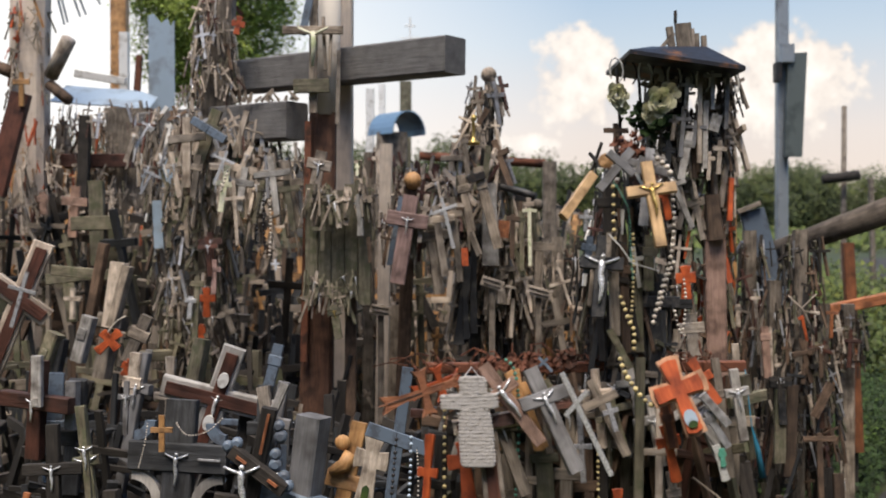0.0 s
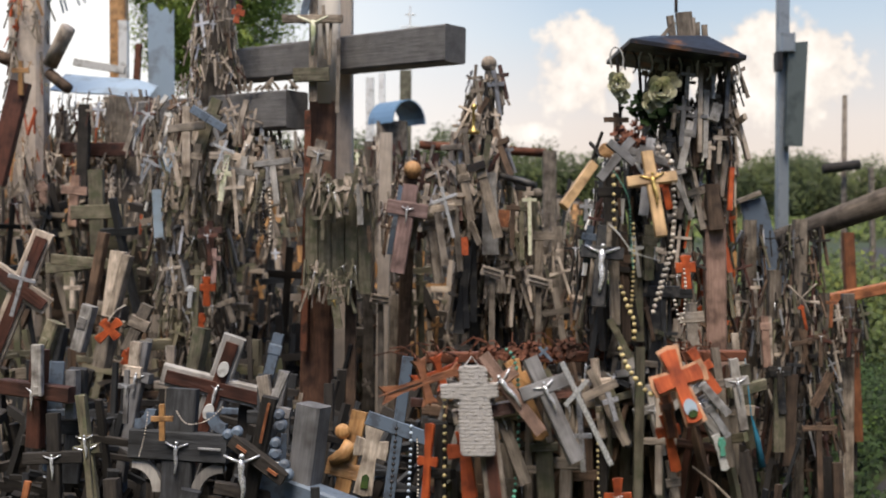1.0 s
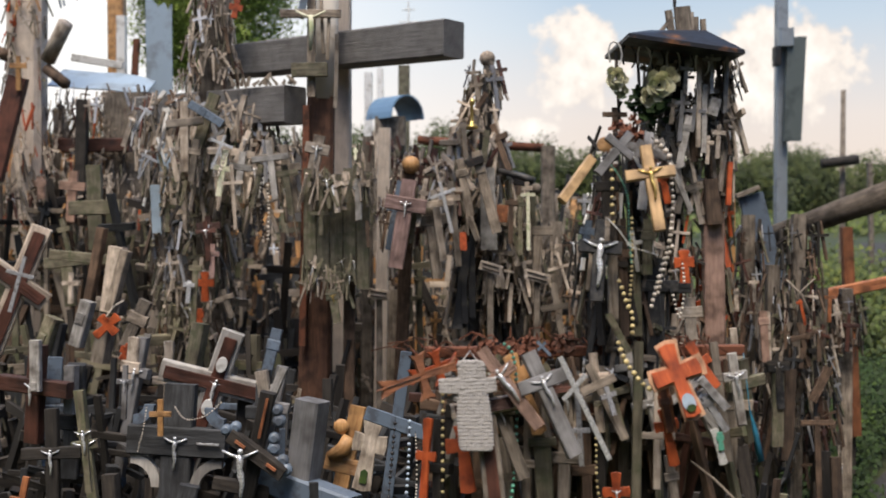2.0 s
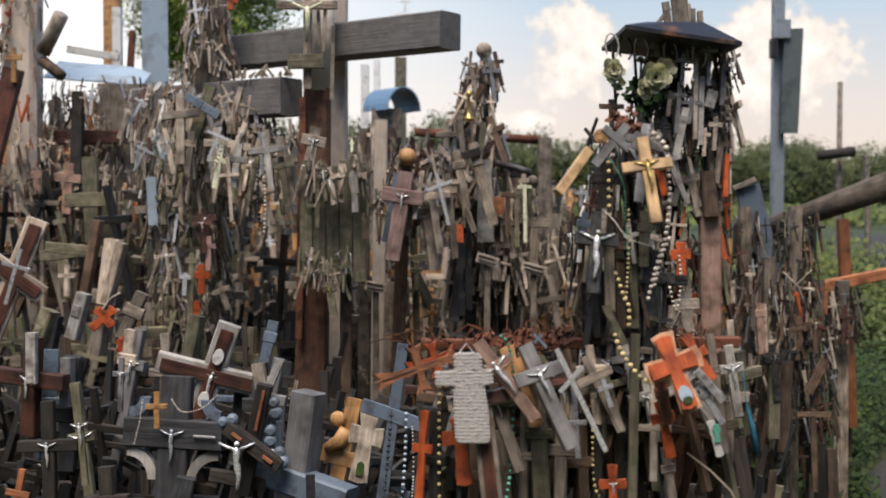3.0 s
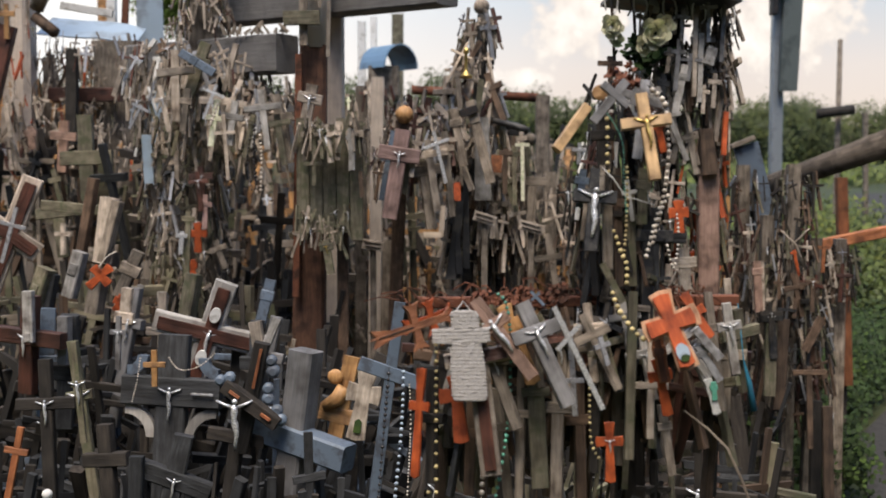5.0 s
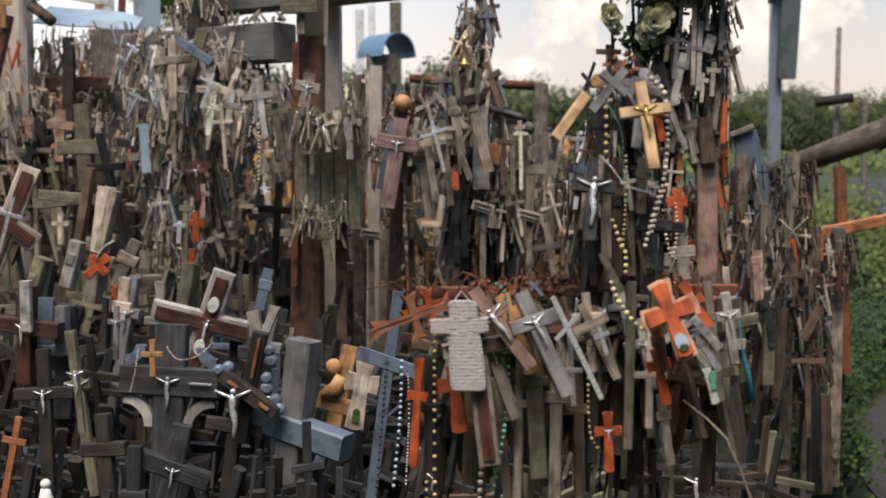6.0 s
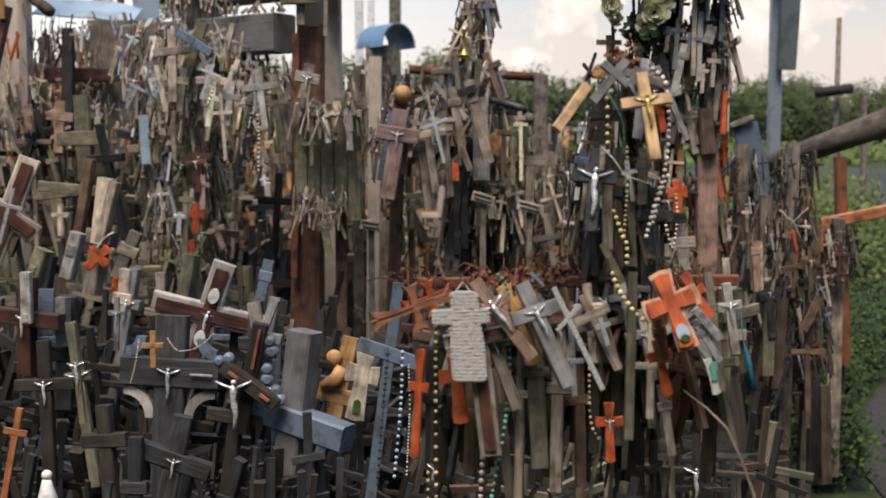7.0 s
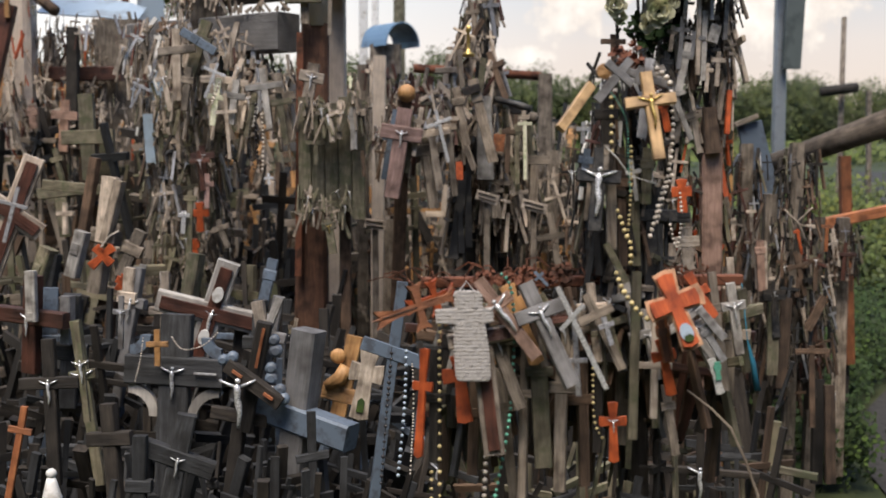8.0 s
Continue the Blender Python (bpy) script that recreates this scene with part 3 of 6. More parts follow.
laden((0.192, 4.676, 2.203), (0.153, 4.669, 1.932), 0.05, 0.10, 50, 16, 0.10, 0.24, "on a black cross", rg, spread=12)
laden((0.161, 4.629, 1.905), (0.148, 4.600, 1.539), 0.12, 0.15, 110, 26, 0.10, 0.28, "around a black cross", rg, spread=18)
laden((0.291, 4.552, 1.636), (0.282, 4.592, 1.199), 0.12, 0.10, 110, 20, 0.10, 0.26, "under a black arm", rg, mix=(0, 1, 4, 1, 2, 1, 0), spread=12)
laden((0.189, 4.699, 1.488), (0.180, 4.786, 0.979), 0.13, 0.12, 90, 6, 0.10, 0.3, "low on a black cross", rg, mix=(0, 1, 3, 2, 0, 4, 1), spread=10)
bm = bmesh.new()
tube(bm, [(0.128, 4.509, 1.931), (0.128, 4.510, 1.940), (0.128, 4.510, 1.952), (0.128, 4.510, 1.969), (0.128, 4.512, 2.028), (0.128, 4.512, 2.035), (0.131, 4.512, 2.054)], [0.027, 0.027, 0.010, 0.007, 0.006, 0.013, 0.011], 10)
one("brass_candlestick", bm, GOLD, "small brass candlestick tied to a cross", "candlestick", smooth=True)

# round-headed group in the middle
mc = thing("wooden_cross", "reddish grey cross with a round wooden head", "cross")
bm = bmesh.new()
bar(bm, (-0.209, 4.665, 0.098), (-0.134, 4.385, 1.751), 0.055, 0.045)
part("upright", bm, BROWN, mc)
bm = bmesh.new()
ball(bm, (-0.124, 4.365, 1.773), 0.037, 3)
part("head", bm, TAN, mc, "round rust-coloured ball", True)
laden((-0.022, 4.607, 1.831), (-0.094, 4.550, 1.540), 0.15, 0.20, 130, 36, 0.10, 0.26, "around a round-headed post", rg, mix=(0, 1, 1, 1, 2, 4, 7, 1, 8, 1))
for a, b, w, mt in (((-0.275, 5.211, 1.985), (-0.308, 5.168, 0.213), 0.060, POSTW), ((-0.222, 4.992, 1.217), (-0.248, 4.969, 0.267), 0.048, GREY), ((-0.120, 5.393, 1.244), (0.046, 5.385, 0.901), 0.046, DARK)):
    plank(b, a, w, w * 0.8, mt, "wooden_stake", "dry upright wooden stake among the crosses", "stake", group="stakes")

# rust rail and grey post behind
rail = thing("pipe_rail", "rusty horizontal pipe ending at a grey post", "rail")
bm = bmesh.new()
tube(bm, [(-0.146, 6.612, 2.015), (0.631, 6.611, 1.966)], 0.028, 10)
part("pipe", bm, RUST, rail, "", True)
bm = bmesh.new()
bar(bm, (0.656, 6.551, -0.509), (0.656, 6.611, 1.980), 0.084, 0.07)
part("post", bm, GREY, rail)
bm = bmesh.new()
rr = 0.162
tube_pts = []
for k in range(13):
    a = math.pi * k / 12
    tube_pts.append((rr * math.cos(a), rr * 1.15 * math.sin(a)))
outer = tube_pts + [(x * 0.94, z * 0.94) for x, z in reversed(tube_pts)]
slab(bm, outer, 0.34)
bl = one("curved_metal_roof", bm, ROOFB, "curved blue sheet-metal roof of a small shrine", "roof")
bl.matrix_world = pose(*(-0.368, 8.519, 2.296), 0, 0, 38)
plank((-0.404, 8.439, -1.026), (-0.404, 8.520, 2.314), 0.24, 0.2, GREY, "shrine_post", "grey wooden post under a small curved roof", "post")
plank((-0.818, 11.926, -1.600), (-0.818, 12.040, 3.103), 0.089, 0.08, WHITE, "far_post", "slender pale post far behind", "post", group="far posts")
plank((-0.685, 11.926, -1.600), (-0.685, 12.041, 3.153), 0.070, 0.08, WHITE, "far_post", "slender pale post far behind", "post", group="far posts")
plank((-0.431, 11.926, -1.600), (-0.418, 12.042, 3.185), 0.127, 0.1, OLIVE, "far_post", "mossy rough post far behind", "post", group="far posts")
fc = thing("far_cross", "slim grey metal cross far behind the mound", "cross")
bm = bmesh.new()
bar(bm, (-0.507, 15.983, 0.713), (-0.490, 16.079, 4.668), 0.025, 0.025)
part("upright", bm, WHITE, fc)
for zz, ww in ((-0.12, 0.16), (-0.3, 0.3), (-0.42, 0.2)):
    bm = bmesh.new()
    bar(bm, Vector((-0.490, 16.079, 4.668)) + Vector((-ww / 2, 0, zz)), Vector((-0.490, 16.079, 4.668)) + Vector((ww / 2, 0, zz)), 0.02, 0.02, side=(0, 0, 1))
    part("crossbar", bm, WHITE, fc)

# ---- iron shrine on a laden post ----
sh = thing("iron_shrine", "dark iron lantern shrine with a flared roof on a post", "shrine")
bm = bmesh.new()
c = Vector((0.843, 3.967, 2.232))
hw, hd = 0.200, 0.27
top = [bm.verts.new(c + Vector((sx * hw * 0.5, sy * hd * 0.45, 0.0))) for sx, sy in ((-1, -1), (1, -1), (1, 1), (-1, 1))]
low = [bm.verts.new(c + Vector((sx * hw, sy * hd, -0.05 + (0.016 if sx < 0 else -0.042)))) for sx, sy in ((-1, -1), (1, -1), (1, 1), (-1, 1))]
und = [bm.verts.new(v.co + Vector((0, 0, -0.014))) for v in low]
bm.faces.new(top)
for i in range(4):
    j = (i + 1) % 4
    bm.faces.new((low[i], low[j], top[j], top[i]))
    bm.faces.new((und[i], und[j], low[j], low[i]))
bm.faces.new(list(reversed(und)))
part("roof", bm, ROOFI, sh, "flared dark iron sheet roof")
for a, b in (((0.626, 3.865, 2.159), (0.651, 3.907, 1.858)), ((1.019, 3.864, 2.119), (1.018, 3.907, 1.858)), ((0.749, 4.115, 2.185), (0.762, 4.057, 1.825)), ((1.009, 4.115, 2.185), (0.993, 4.057, 1.825))):
    bm = bmesh.new()
    tube(bm, [a, b], 0.006, 6)
    part("corner_bar", bm, IRON, sh)
for k in range(9):
    bm = bmesh.new()
    o = Vector((0.617, 3.854, 2.148)) + Vector((k * 0.052, 0.02 * (k % 2), -0.006 * k))
    tube(bm, [o + Vector((0.034 * math.cos(t) * (1 - 0.06 * j), 0, 0.045 * math.sin(t))) for j, t in enumerate([q * 0.55 for q in range(-2, 8)])], 0.0035, 5)
    part("scroll", bm, IRON if k % 2 else WHITE, sh)
bm = bmesh.new()
bar(bm, (0.993, 3.819, 0.268), (0.976, 3.850, 1.559), 0.073, 0.06)
part("post", bm, BURNTP, sh, "smooth reddish squared post")
bm = bmesh.new()
bar(bm, (0.973, 3.820, 1.540), (0.957, 3.824, 1.701), 0.057, 0.07, end=0.8)
part("bracket_box", bm, BROWN, sh)
bm = bmesh.new()
bar(bm, (0.879, 4.067, 0.182), (0.892, 4.116, 2.196), 0.07, 0.06)
part("back_post", bm, DARK, sh)
for a, b, w, mt in (((0.895, 3.967, 2.232), (0.885, 3.969, 2.337), 28, GREY), ((0.843, 3.947, 2.233), (0.831, 3.949, 2.320), 12, GREY), ((0.922, 3.967, 2.232), (0.914, 3.969, 2.316), 12, PALE), ((0.937, 3.966, 2.226), (0.935, 3.968, 2.299), 9, GREY), ((0.966, 3.966, 2.220), (0.962, 3.968, 2.291), 9, GREY), ((0.781, 3.946, 2.217), (0.847, 3.948, 2.296), 7, GREY), ((0.858, 3.969, 2.337), (0.858, 3.970, 2.383), 4, IRON)):
    plank(a, b, w * 3.95 / 1893, 0.02, mt, "roof_stick", "weathered stick standing on an iron shrine roof", "stick", group="sticks on the shrine roof")
laden((0.890, 4.014, 2.118), (0.932, 4.005, 1.737), 0.17, 0.15, 110, 26, 0.10, 0.26, "inside a shrine", rg, mix=(1, 0, 1, 1, 3, 2, 1, 0), spread=12)
laden((1.025, 3.965, 2.153), (1.004, 3.956, 1.798), 0.05, 0.07, 46, 14, 0.08, 0.2, "under an iron roof", rg, mix=(0, 0, 1, 3, 7, 0), spread=14)
laden((0.938, 3.986, 1.800), (0.948, 3.969, 1.085), 0.15, 0.12, 130, 22, 0.10, 0.26, "on a shrine post", rg, mix=(0, 0, 1, 3, 2, 4, 6, 1), spread=14)


def flower(p, r, rgf):
    t = thing("artificial_flower", "faded cream artificial rose in an iron shrine", "flower", "artificial flowers")
    for k in range(16):
        a, q = k * 2.4, 0.25 + 0.75 * k / 16
        bm = bmesh.new()
        d = Vector((math.cos(a) * q, -0.7 + 0.5 * q, math.sin(a) * q)) * r
        u = Vector((-math.sin(a), 0, math.cos(a))) * r * 0.42
        o = Vector(p)
        v = [bm.verts.new(o + w) for w in (d * 0.25, d * 0.7 + u + Vector((0, 0.1 * r, 0)), d * 1.05 + u * 0.4 + Vector((0, -0.12 * r, 0)), d * 1.05 - u * 0.4 + Vector((0, -0.12 * r, 0)), d * 0.7 - u + Vector((0, 0.1 * r, 0)))]
        bm.faces.new(v)
        bmesh.ops.solidify(bm, geom=bm.faces[:], thickness=0.002)
        part("petal", bm, PETAL, t)
    return t


for p, r in (((0.610, 3.762, 2.050), 24), ((0.755, 3.731, 2.023), 30), ((0.793, 3.762, 2.056), 22), ((0.723, 3.750, 1.985), 20), ((0.628, 3.771, 2.011), 16)):
    flower(p, r * 3.75 / 1893, rg)
bm = bmesh.new()
leaves(bm, (0.744, 3.860, 1.966), (0.12, 0.06, 0.07), 130, 0.045, rg, 0.2)
one("artificial_leaves", bm, LEAF, "dark green artificial leaves under the roses", "leaves", kind="stuff")

# ---- poles on the open side ----
sp_ = thing("sign_pole", "galvanised pole carrying a narrow grey panel", "pole")
bm = bmesh.new()
bar(bm, (2.654, 8.337, -1.084), (2.663, 8.462, 4.063), 0.089, 0.08, 0.1)
part("pole", bm, STEEL, sp_)
bm = bmesh.new()
slab(bm, [(0.070, 0.403), (-0.075, 0.395), (-0.096, -0.403), (0.039, -0.403)], 0.05)
o = part("panel", bm, PANEL, sp_, "slanted grey metal panel")
o.location = (2.745, 8.325, 2.517)
bm = bmesh.new()
bar(bm, (2.657, 8.336, 2.981), (2.657, 8.333, 2.841), 0.114, 0.12)
part("bracket", bm, STEEL, sp_)
bm = bmesh.new()
bar(bm, (2.596, 8.333, 2.841), (2.596, 8.329, 2.696), 0.044, 0.1)
part("lamp_box", bm, IRON, sp_)
ts = thing("thin_pole_cross", "thin wooden pole with a dark round crossbar", "cross")
bm = bmesh.new()
tube(bm, [(3.730, 9.938, -1.067), (3.751, 10.029, 2.694)], [0.037, 0.024], 8)
part("pole", bm, GREY, ts, "", True)
bm = bmesh.new()
tube(bm, [(3.515, 9.913, 2.003), (3.850, 9.914, 2.045)], 0.047, 9)
part("crossbar", bm, DARK, ts, "", True)
plank((4.487, 10.932, -1.334), (4.399, 11.015, 2.065), 0.046, 0.05, GREY, "thin_stake", "thin grey stake by the field", "stake")
bm = bmesh.new()
tube(bm, [(1.414, 4.897, 1.437), (1.594, 4.600, 1.539), (1.789, 4.203, 1.664)], [0.042, 0.047, 0.055], 12)
one("leaning_log", bm, LOGW, "long weathered log leaning across the crosses", "log", smooth=True)
oc = thing("orange_brown_cross", "orange-brown stained wooden cross beside green weeds", "cross")
bm = bmesh.new()
bar(bm, (2.017, 5.175, 0.488), (1.967, 5.199, 1.504), 0.052, 0.045)
part("upright", bm, BURNT, oc)
bm = bmesh.new()
bar(bm, (1.845, 5.141, 1.179), (2.220, 5.143, 1.255), 0.054, 0.04, side=(0, 0, 1))
part("crossbar", bm, BURNT, oc)
bm = bmesh.new()
bar(bm, (1.981, 5.157, -0.226), (2.013, 5.290, 1.138), 0.071, 0.05)
part("stake", bm, DARK, oc)
bb = thing("blue_grey_board", "bent blue-grey metal board among the crosses", "board")
bm = bmesh.new()
bar(bm, (1.480, 4.691, 1.191), (1.356, 4.703, 1.657), 0.109, 0.02, 0.1)
part("panel", bm, BLUEG, bb)
bm = bmesh.new()
bar(bm, (1.288, 4.683, 1.647), (1.387, 4.683, 1.687), 0.02, 0.03)
part("top_strip", bm, GREY, bb)
plank((1.254, 4.566, 0.130), (1.239, 4.602, 1.637), 0.039, 0.03, TAN, "wooden_stake", "orange-brown upright slat behind crosses", "stake", group="stakes")
for top, bot, r, c in (((1.269, 4.399, 1.519), (1.281, 4.381, 0.752), 0.08, 60), ((1.411, 4.199, 1.523), (1.367, 4.079, 0.680), 0.10, 120), ((1.311, 4.195, 1.323), (1.300, 4.178, 0.657), 0.10, 80), ((1.536, 4.292, 1.225), (1.489, 4.176, 0.569), 0.07, 60), ((1.752, 4.592, 1.199), (1.760, 4.587, 1.005), 0.06, 16)):
    plank(Vector(bot) + Vector((0, 0.03, -0.9)), Vector(top) + Vector((0, 0.03, 0.05)), 0.05, 0.04, GREY, "laden_post", "grey wooden post thickly hung with small crosses", "post", group="laden posts")
    laden(top, bot, r * 0.7, r, c, 16, 0.08, 0.22, "on a grey laden post", rg, mix=(0, 2, 2, 3, 3, 4, 3, 8, 11, 1, 7), spread=12)

# ---- west side: tall post, slabs, shrine sheets ----
lp = thing("tall_carved_post", "tall pale post wrapped in small crosses", "post")
bm = bmesh.new()
bar(bm, (-2.339, 5.955, -0.317), (-2.308, 6.048, 3.486), 0.197, 0.16, 0.2)
part("post", bm, POSTW, lp)
for a, b, w, mt in (((-2.163, 5.921, 2.410), (-2.029, 5.826, 2.596), 26, PALE), ((-2.506, 5.923, 2.482), (-2.361, 5.872, 2.425), 22, BROWN), ((-2.170, 5.920, 2.364), (-2.046, 5.868, 2.271), 20, BROWN)):
    bm = bmesh.new()
    tube(bm, [a, b], w * 5.9 / 1893 / 2, 10)
    part("limb", bm, mt, lp, "", True)
laden((-2.301, 5.981, 2.810), (-2.294, 5.907, 1.803), 0.09, 0.13, 110, 24, 0.07, 0.2, "around a tall post", rg, mix=(1, 0, 1, 0, 5, 6, 4, 1))
plank((-2.260, 5.405, 1.743), (-2.128, 5.418, 2.256), 0.097, 0.05, REDW, "red_slab", "dark red lacquered slab leaning on a post", "slab")
cross((-2.113, 5.380, 2.356), 0.170, TAN, "broad", 0, 0, 0, None, "on a red slab")
plank((-2.701, 8.944, -0.800), (-2.725, 9.071, 4.429), 0.133, 0.12, TAN, "orange_post", "tall orange-brown painted post behind the crosses", "post")
plank((-2.647, 8.845, -0.774), (-2.652, 8.941, 3.185), 0.075, 0.06, WHITE, "pale_post", "pale grey post beside an orange post", "post")
bm = bmesh.new()
slab(bm, [(-0.085, -1.6), (0.085, -1.6), (0.085, 0.26), (0.06, 0.22), (0.04, 0.27), (0.0, 0.24), (-0.05, 0.30), (-0.085, 0.29)], 0.03)
o = one("pale_board", bm, SKYB, "pale blue-white board with a torn top edge", "board")
o.matrix_world = pose(*(-1.894, 7.229, 2.703), 0, 0, 8)
plank((-2.115, 6.984, 0.842), (-1.986, 7.029, 2.698), 0.041, 0.03, RUST, "rusty_bar", "short rusty iron bar standing behind a roof", "bar")
plank((-2.411, 7.026, 2.580), (-2.078, 7.024, 2.525), 0.048, 0.03, WHITE, "white_crossbar", "white painted crossbar behind a small roof", "crossbar", side=(0, 0, 1))
bm = bmesh.new()
c0 = Vector((-1.992, 6.419, 2.320))
slab(bm, [(-0.30, 0.062), (-0.2, 0.052), (-0.1, 0.042), (0.05, 0.036), (0.16, 0.018), (0.25, -0.012), (0.25, -0.020), (0.16, 0.010), (0.05, 0.028), (-0.1, 0.034), (-0.2, 0.044), (-0.30, 0.054)], 0.30)
o = one("sheet_roof", bm, SKYB, "pale blue sheet-metal roof of a low shrine", "roof")
o.matrix_world = pose(*c0, 25, 0, 0)
plank((-1.798, 6.178, 0.601), (-1.798, 6.218, 2.255), 0.262, 0.2, GREY, "grey_box", "grey box under a sheet-metal roof", "box")
plank((-2.366, 6.110, 1.955), (-1.740, 6.010, 1.949), 0.077, 0.05, REDW, "red_beam", "dark red horizontal beam behind crosses", "beam", side=(0, 0, 1))
plank((-1.992, 5.904, 1.678), (-1.970, 5.916, 2.192), 0.062, 0.05, DARK, "dark_upright", "dark iron upright among crosses", "post")

# ---- fields of standing crosses on the mound ----
rg = random.Random(21)


def standing(count, singles, yr, ur, zlo, zhi, wlo, whi, mix, label, lean=9, where="packed on the mound", slope=0):
    items = []
    for i in range(count + singles):
        y = rg.uniform(*yr)
        x = y * rg.uniform(*ur)
        g = lift(x, y) - 0.05
        top = zlo + (zhi - zlo) * rg.random()
        h = max(0.3, top - g)
        ang, tx, ty = rg.gauss(0, 35), rg.gauss(0, lean), rg.gauss(slope, lean)
        rot = Euler((radians(tx), radians(ty), 0)).to_matrix().to_4x4() @ Euler((0, 0, radians(ang))).to_matrix().to_4x4()
        foot = Matrix.Translation((x, y, g)) @ rot
        mt = mix[rg.randrange(len(mix))]
        w = rg.uniform(wlo, whi)
        # stem from the ground to the top with its arm a little below
        s = min(h, rg.uniform(0.35, 0.7))
        if i < singles:
            t = thing("standing_cross", "%s wooden cross %s" % (WORDS[KINDS[mt].name], where), "cross", "crosses " + where)
            t.matrix_world = foot @ Matrix.Translation((0, 0, h)) @ Matrix.Scale(h, 4)
            q, dd = w / h * 1.15, w / h * rg.uniform(0.5, 0.9)
            arm, half = rg.uniform(0.22, 0.36) * s / h, rg.uniform(0.2, 0.3) * s / h
            bm = bmesh.new()
            bar(bm, (0, 0, -1), (0, 0, 0), q, dd, 0.12, g=2.5)
            part("upright", bm, KINDS[mt], t)
            bm = bmesh.new()
            bar(bm, (-half, -0.1 * dd, -arm), (half, -0.1 * dd, -arm), q * rg.uniform(0.8, 1), dd * 0.95, 0.12, side=(0, 0, 1), g=2.5)
            cb = part("crossbar", bm, KINDS[mt], t)
            if rg.random() < 0.3:
                o = new("figure", figure_mesh(SILVER))
                o.parent = cb
                o.location, o.scale = (0, -dd * 0.7, -arm), (0.45 * s / h,) * 3
                o["label"] = "silver cast ornament"
            continue
        items.append((foot @ Matrix.Translation((0, 0, h)) @ Matrix.Scale(s, 4), w / s, mt, True))
        items.append((foot @ Matrix.Translation((0, 0, h - s)) @ Matrix.Diagonal((1, 1, max(h - s, 0.02), 1)), w, mt, False))
        for k in range(rg.randrange(5)):
            hh = rg.uniform(0.08, 0.2)
            items.append((foot @ Matrix.Translation((rg.uniform(-0.25, 0.25) * s, -w * 0.8, h - 0.3 * s + rg.uniform(-0.3, 0.05))) @ Euler((0, radians(rg.gauss(0, 18)), 0)).to_matrix().to_4x4() @ Matrix.Scale(hh, 4), rg.uniform(0.07, 0.15), mix[rg.randrange(len(mix))], True))
    return heap("standing_crosses", items, label)


MUD = (0, 2, 2, 3, 3, 3, 11, 11, 4, 4, 0)
LIGHT = (0, 0, 3, 1, 4, 4, 2, 3, 11, 5, 0, 2)
standing(330, 0, (8.5, 13.0), (-0.46, -0.03), 1.5, 2.45, 0.02, 0.06, (1, 1, 0, 0, 1, 4, 2, 5, 1, 8), "crowded pale standing crosses on top of the mound")
standing(90, 0, (7.5, 11.0), (-0.05, 0.12), 1.2, 1.9, 0.02, 0.05, LIGHT, "crowded old crosses behind the mound")
standing(420, 0, (5.6, 9.0), (-0.46, -0.20), 1.1, 1.85, 0.015, 0.045, MUD + (0, 4, 5), "crowded old standing crosses on the mound")
standing(320, 0, (5.2, 8.0), (-0.22, 0.12), 0.9, 1.5, 0.015, 0.04, LIGHT, "crowded dark standing crosses on the mound")
standing(190, 0, (4.7, 6.5), (0.10, 0.315), 0.7, 1.30, 0.015, 0.04, LIGHT + (3, 2, 3, 11), "crowded standing crosses beside the path")
# dark wood, mixed darker still so the colours carry shade low in the crowd
standing(200, 50, (4.2, 5.4), (-0.42, -0.1), 0.5, 1.2, 0.015, 0.045, MUD + (3, 11, 3), "tightly packed grey standing crosses")
standing(60, 150, (3.3, 4.2), (-0.46, -0.03), 0.55, 1.05, 0.015, 0.04, (11, 11, 11, 3, 3, 11, 10, 3, 3, 3, 11, 3), "tightly packed grey crosses before the mound", 10, "packed before the mound", 9)
standing(60, 80, (2.7, 3.4), (-0.45, -0.05), 0.45, 0.80, 0.012, 0.03, (11, 11, 3, 11, 3, 3), "low dark crosses in front of the mound", 10, "standing low before the mound", 6)
standing(110, 30, (3.0, 4.4), (0.02, 0.31), 0.4, 0.85, 0.012, 0.026, (3, 11, 3, 2, 3, 11, 3, 4), "low dark crosses near the path", 9, "beside the path")

sb = thing("sunburst_ornament", "metal sunburst rays on a tall post top", "ornament")
for a, b in (((-2.102, 5.736, 3.000), (-2.018, 5.727, 2.657)), ((-2.084, 5.736, 3.000), (-2.000, 5.728, 2.669)), ((-2.030, 5.735, 2.970), (-1.933, 5.728, 2.699)), ((-2.006, 5.735, 2.970), (-1.903, 5.729, 2.711)), ((-1.970, 5.736, 3.000), (-1.825, 5.730, 2.765)), ((-2.229, 5.897, 3.039), (-2.254, 5.891, 2.823))):
    bm = bmesh.new()
    bar(bm, a, b, 0.018, 0.01, end=0.6)
    part("ray", bm, STEEL, sb)
plank((-0.646, 4.700, 1.538), (-0.651, 4.708, 1.861), 0.084, 0.02, WHITE, "white_board", "white board behind a red-brown post", "board")
plank((-1.194, 4.499, 1.493), (-1.203, 4.504, 1.695), 0.040, 0.012, SKYB, "blue_strip", "pale blue strip hanging among crosses", "strip")
for a, b, w in (((0.108, 4.448, 1.459), (0.066, 4.439, 1.095), 20), ((0.128, 4.469, 1.494), (0.128, 4.460, 1.140), 14), ((0.089, 4.435, 1.354), (0.099, 4.430, 1.119), 12)):
    plank(b, a, w * 4.45 / 1893, 0.02, BLACK, "black_lath", "black painted lath leaning on a cross", "lath", group="black laths", end=0.7)
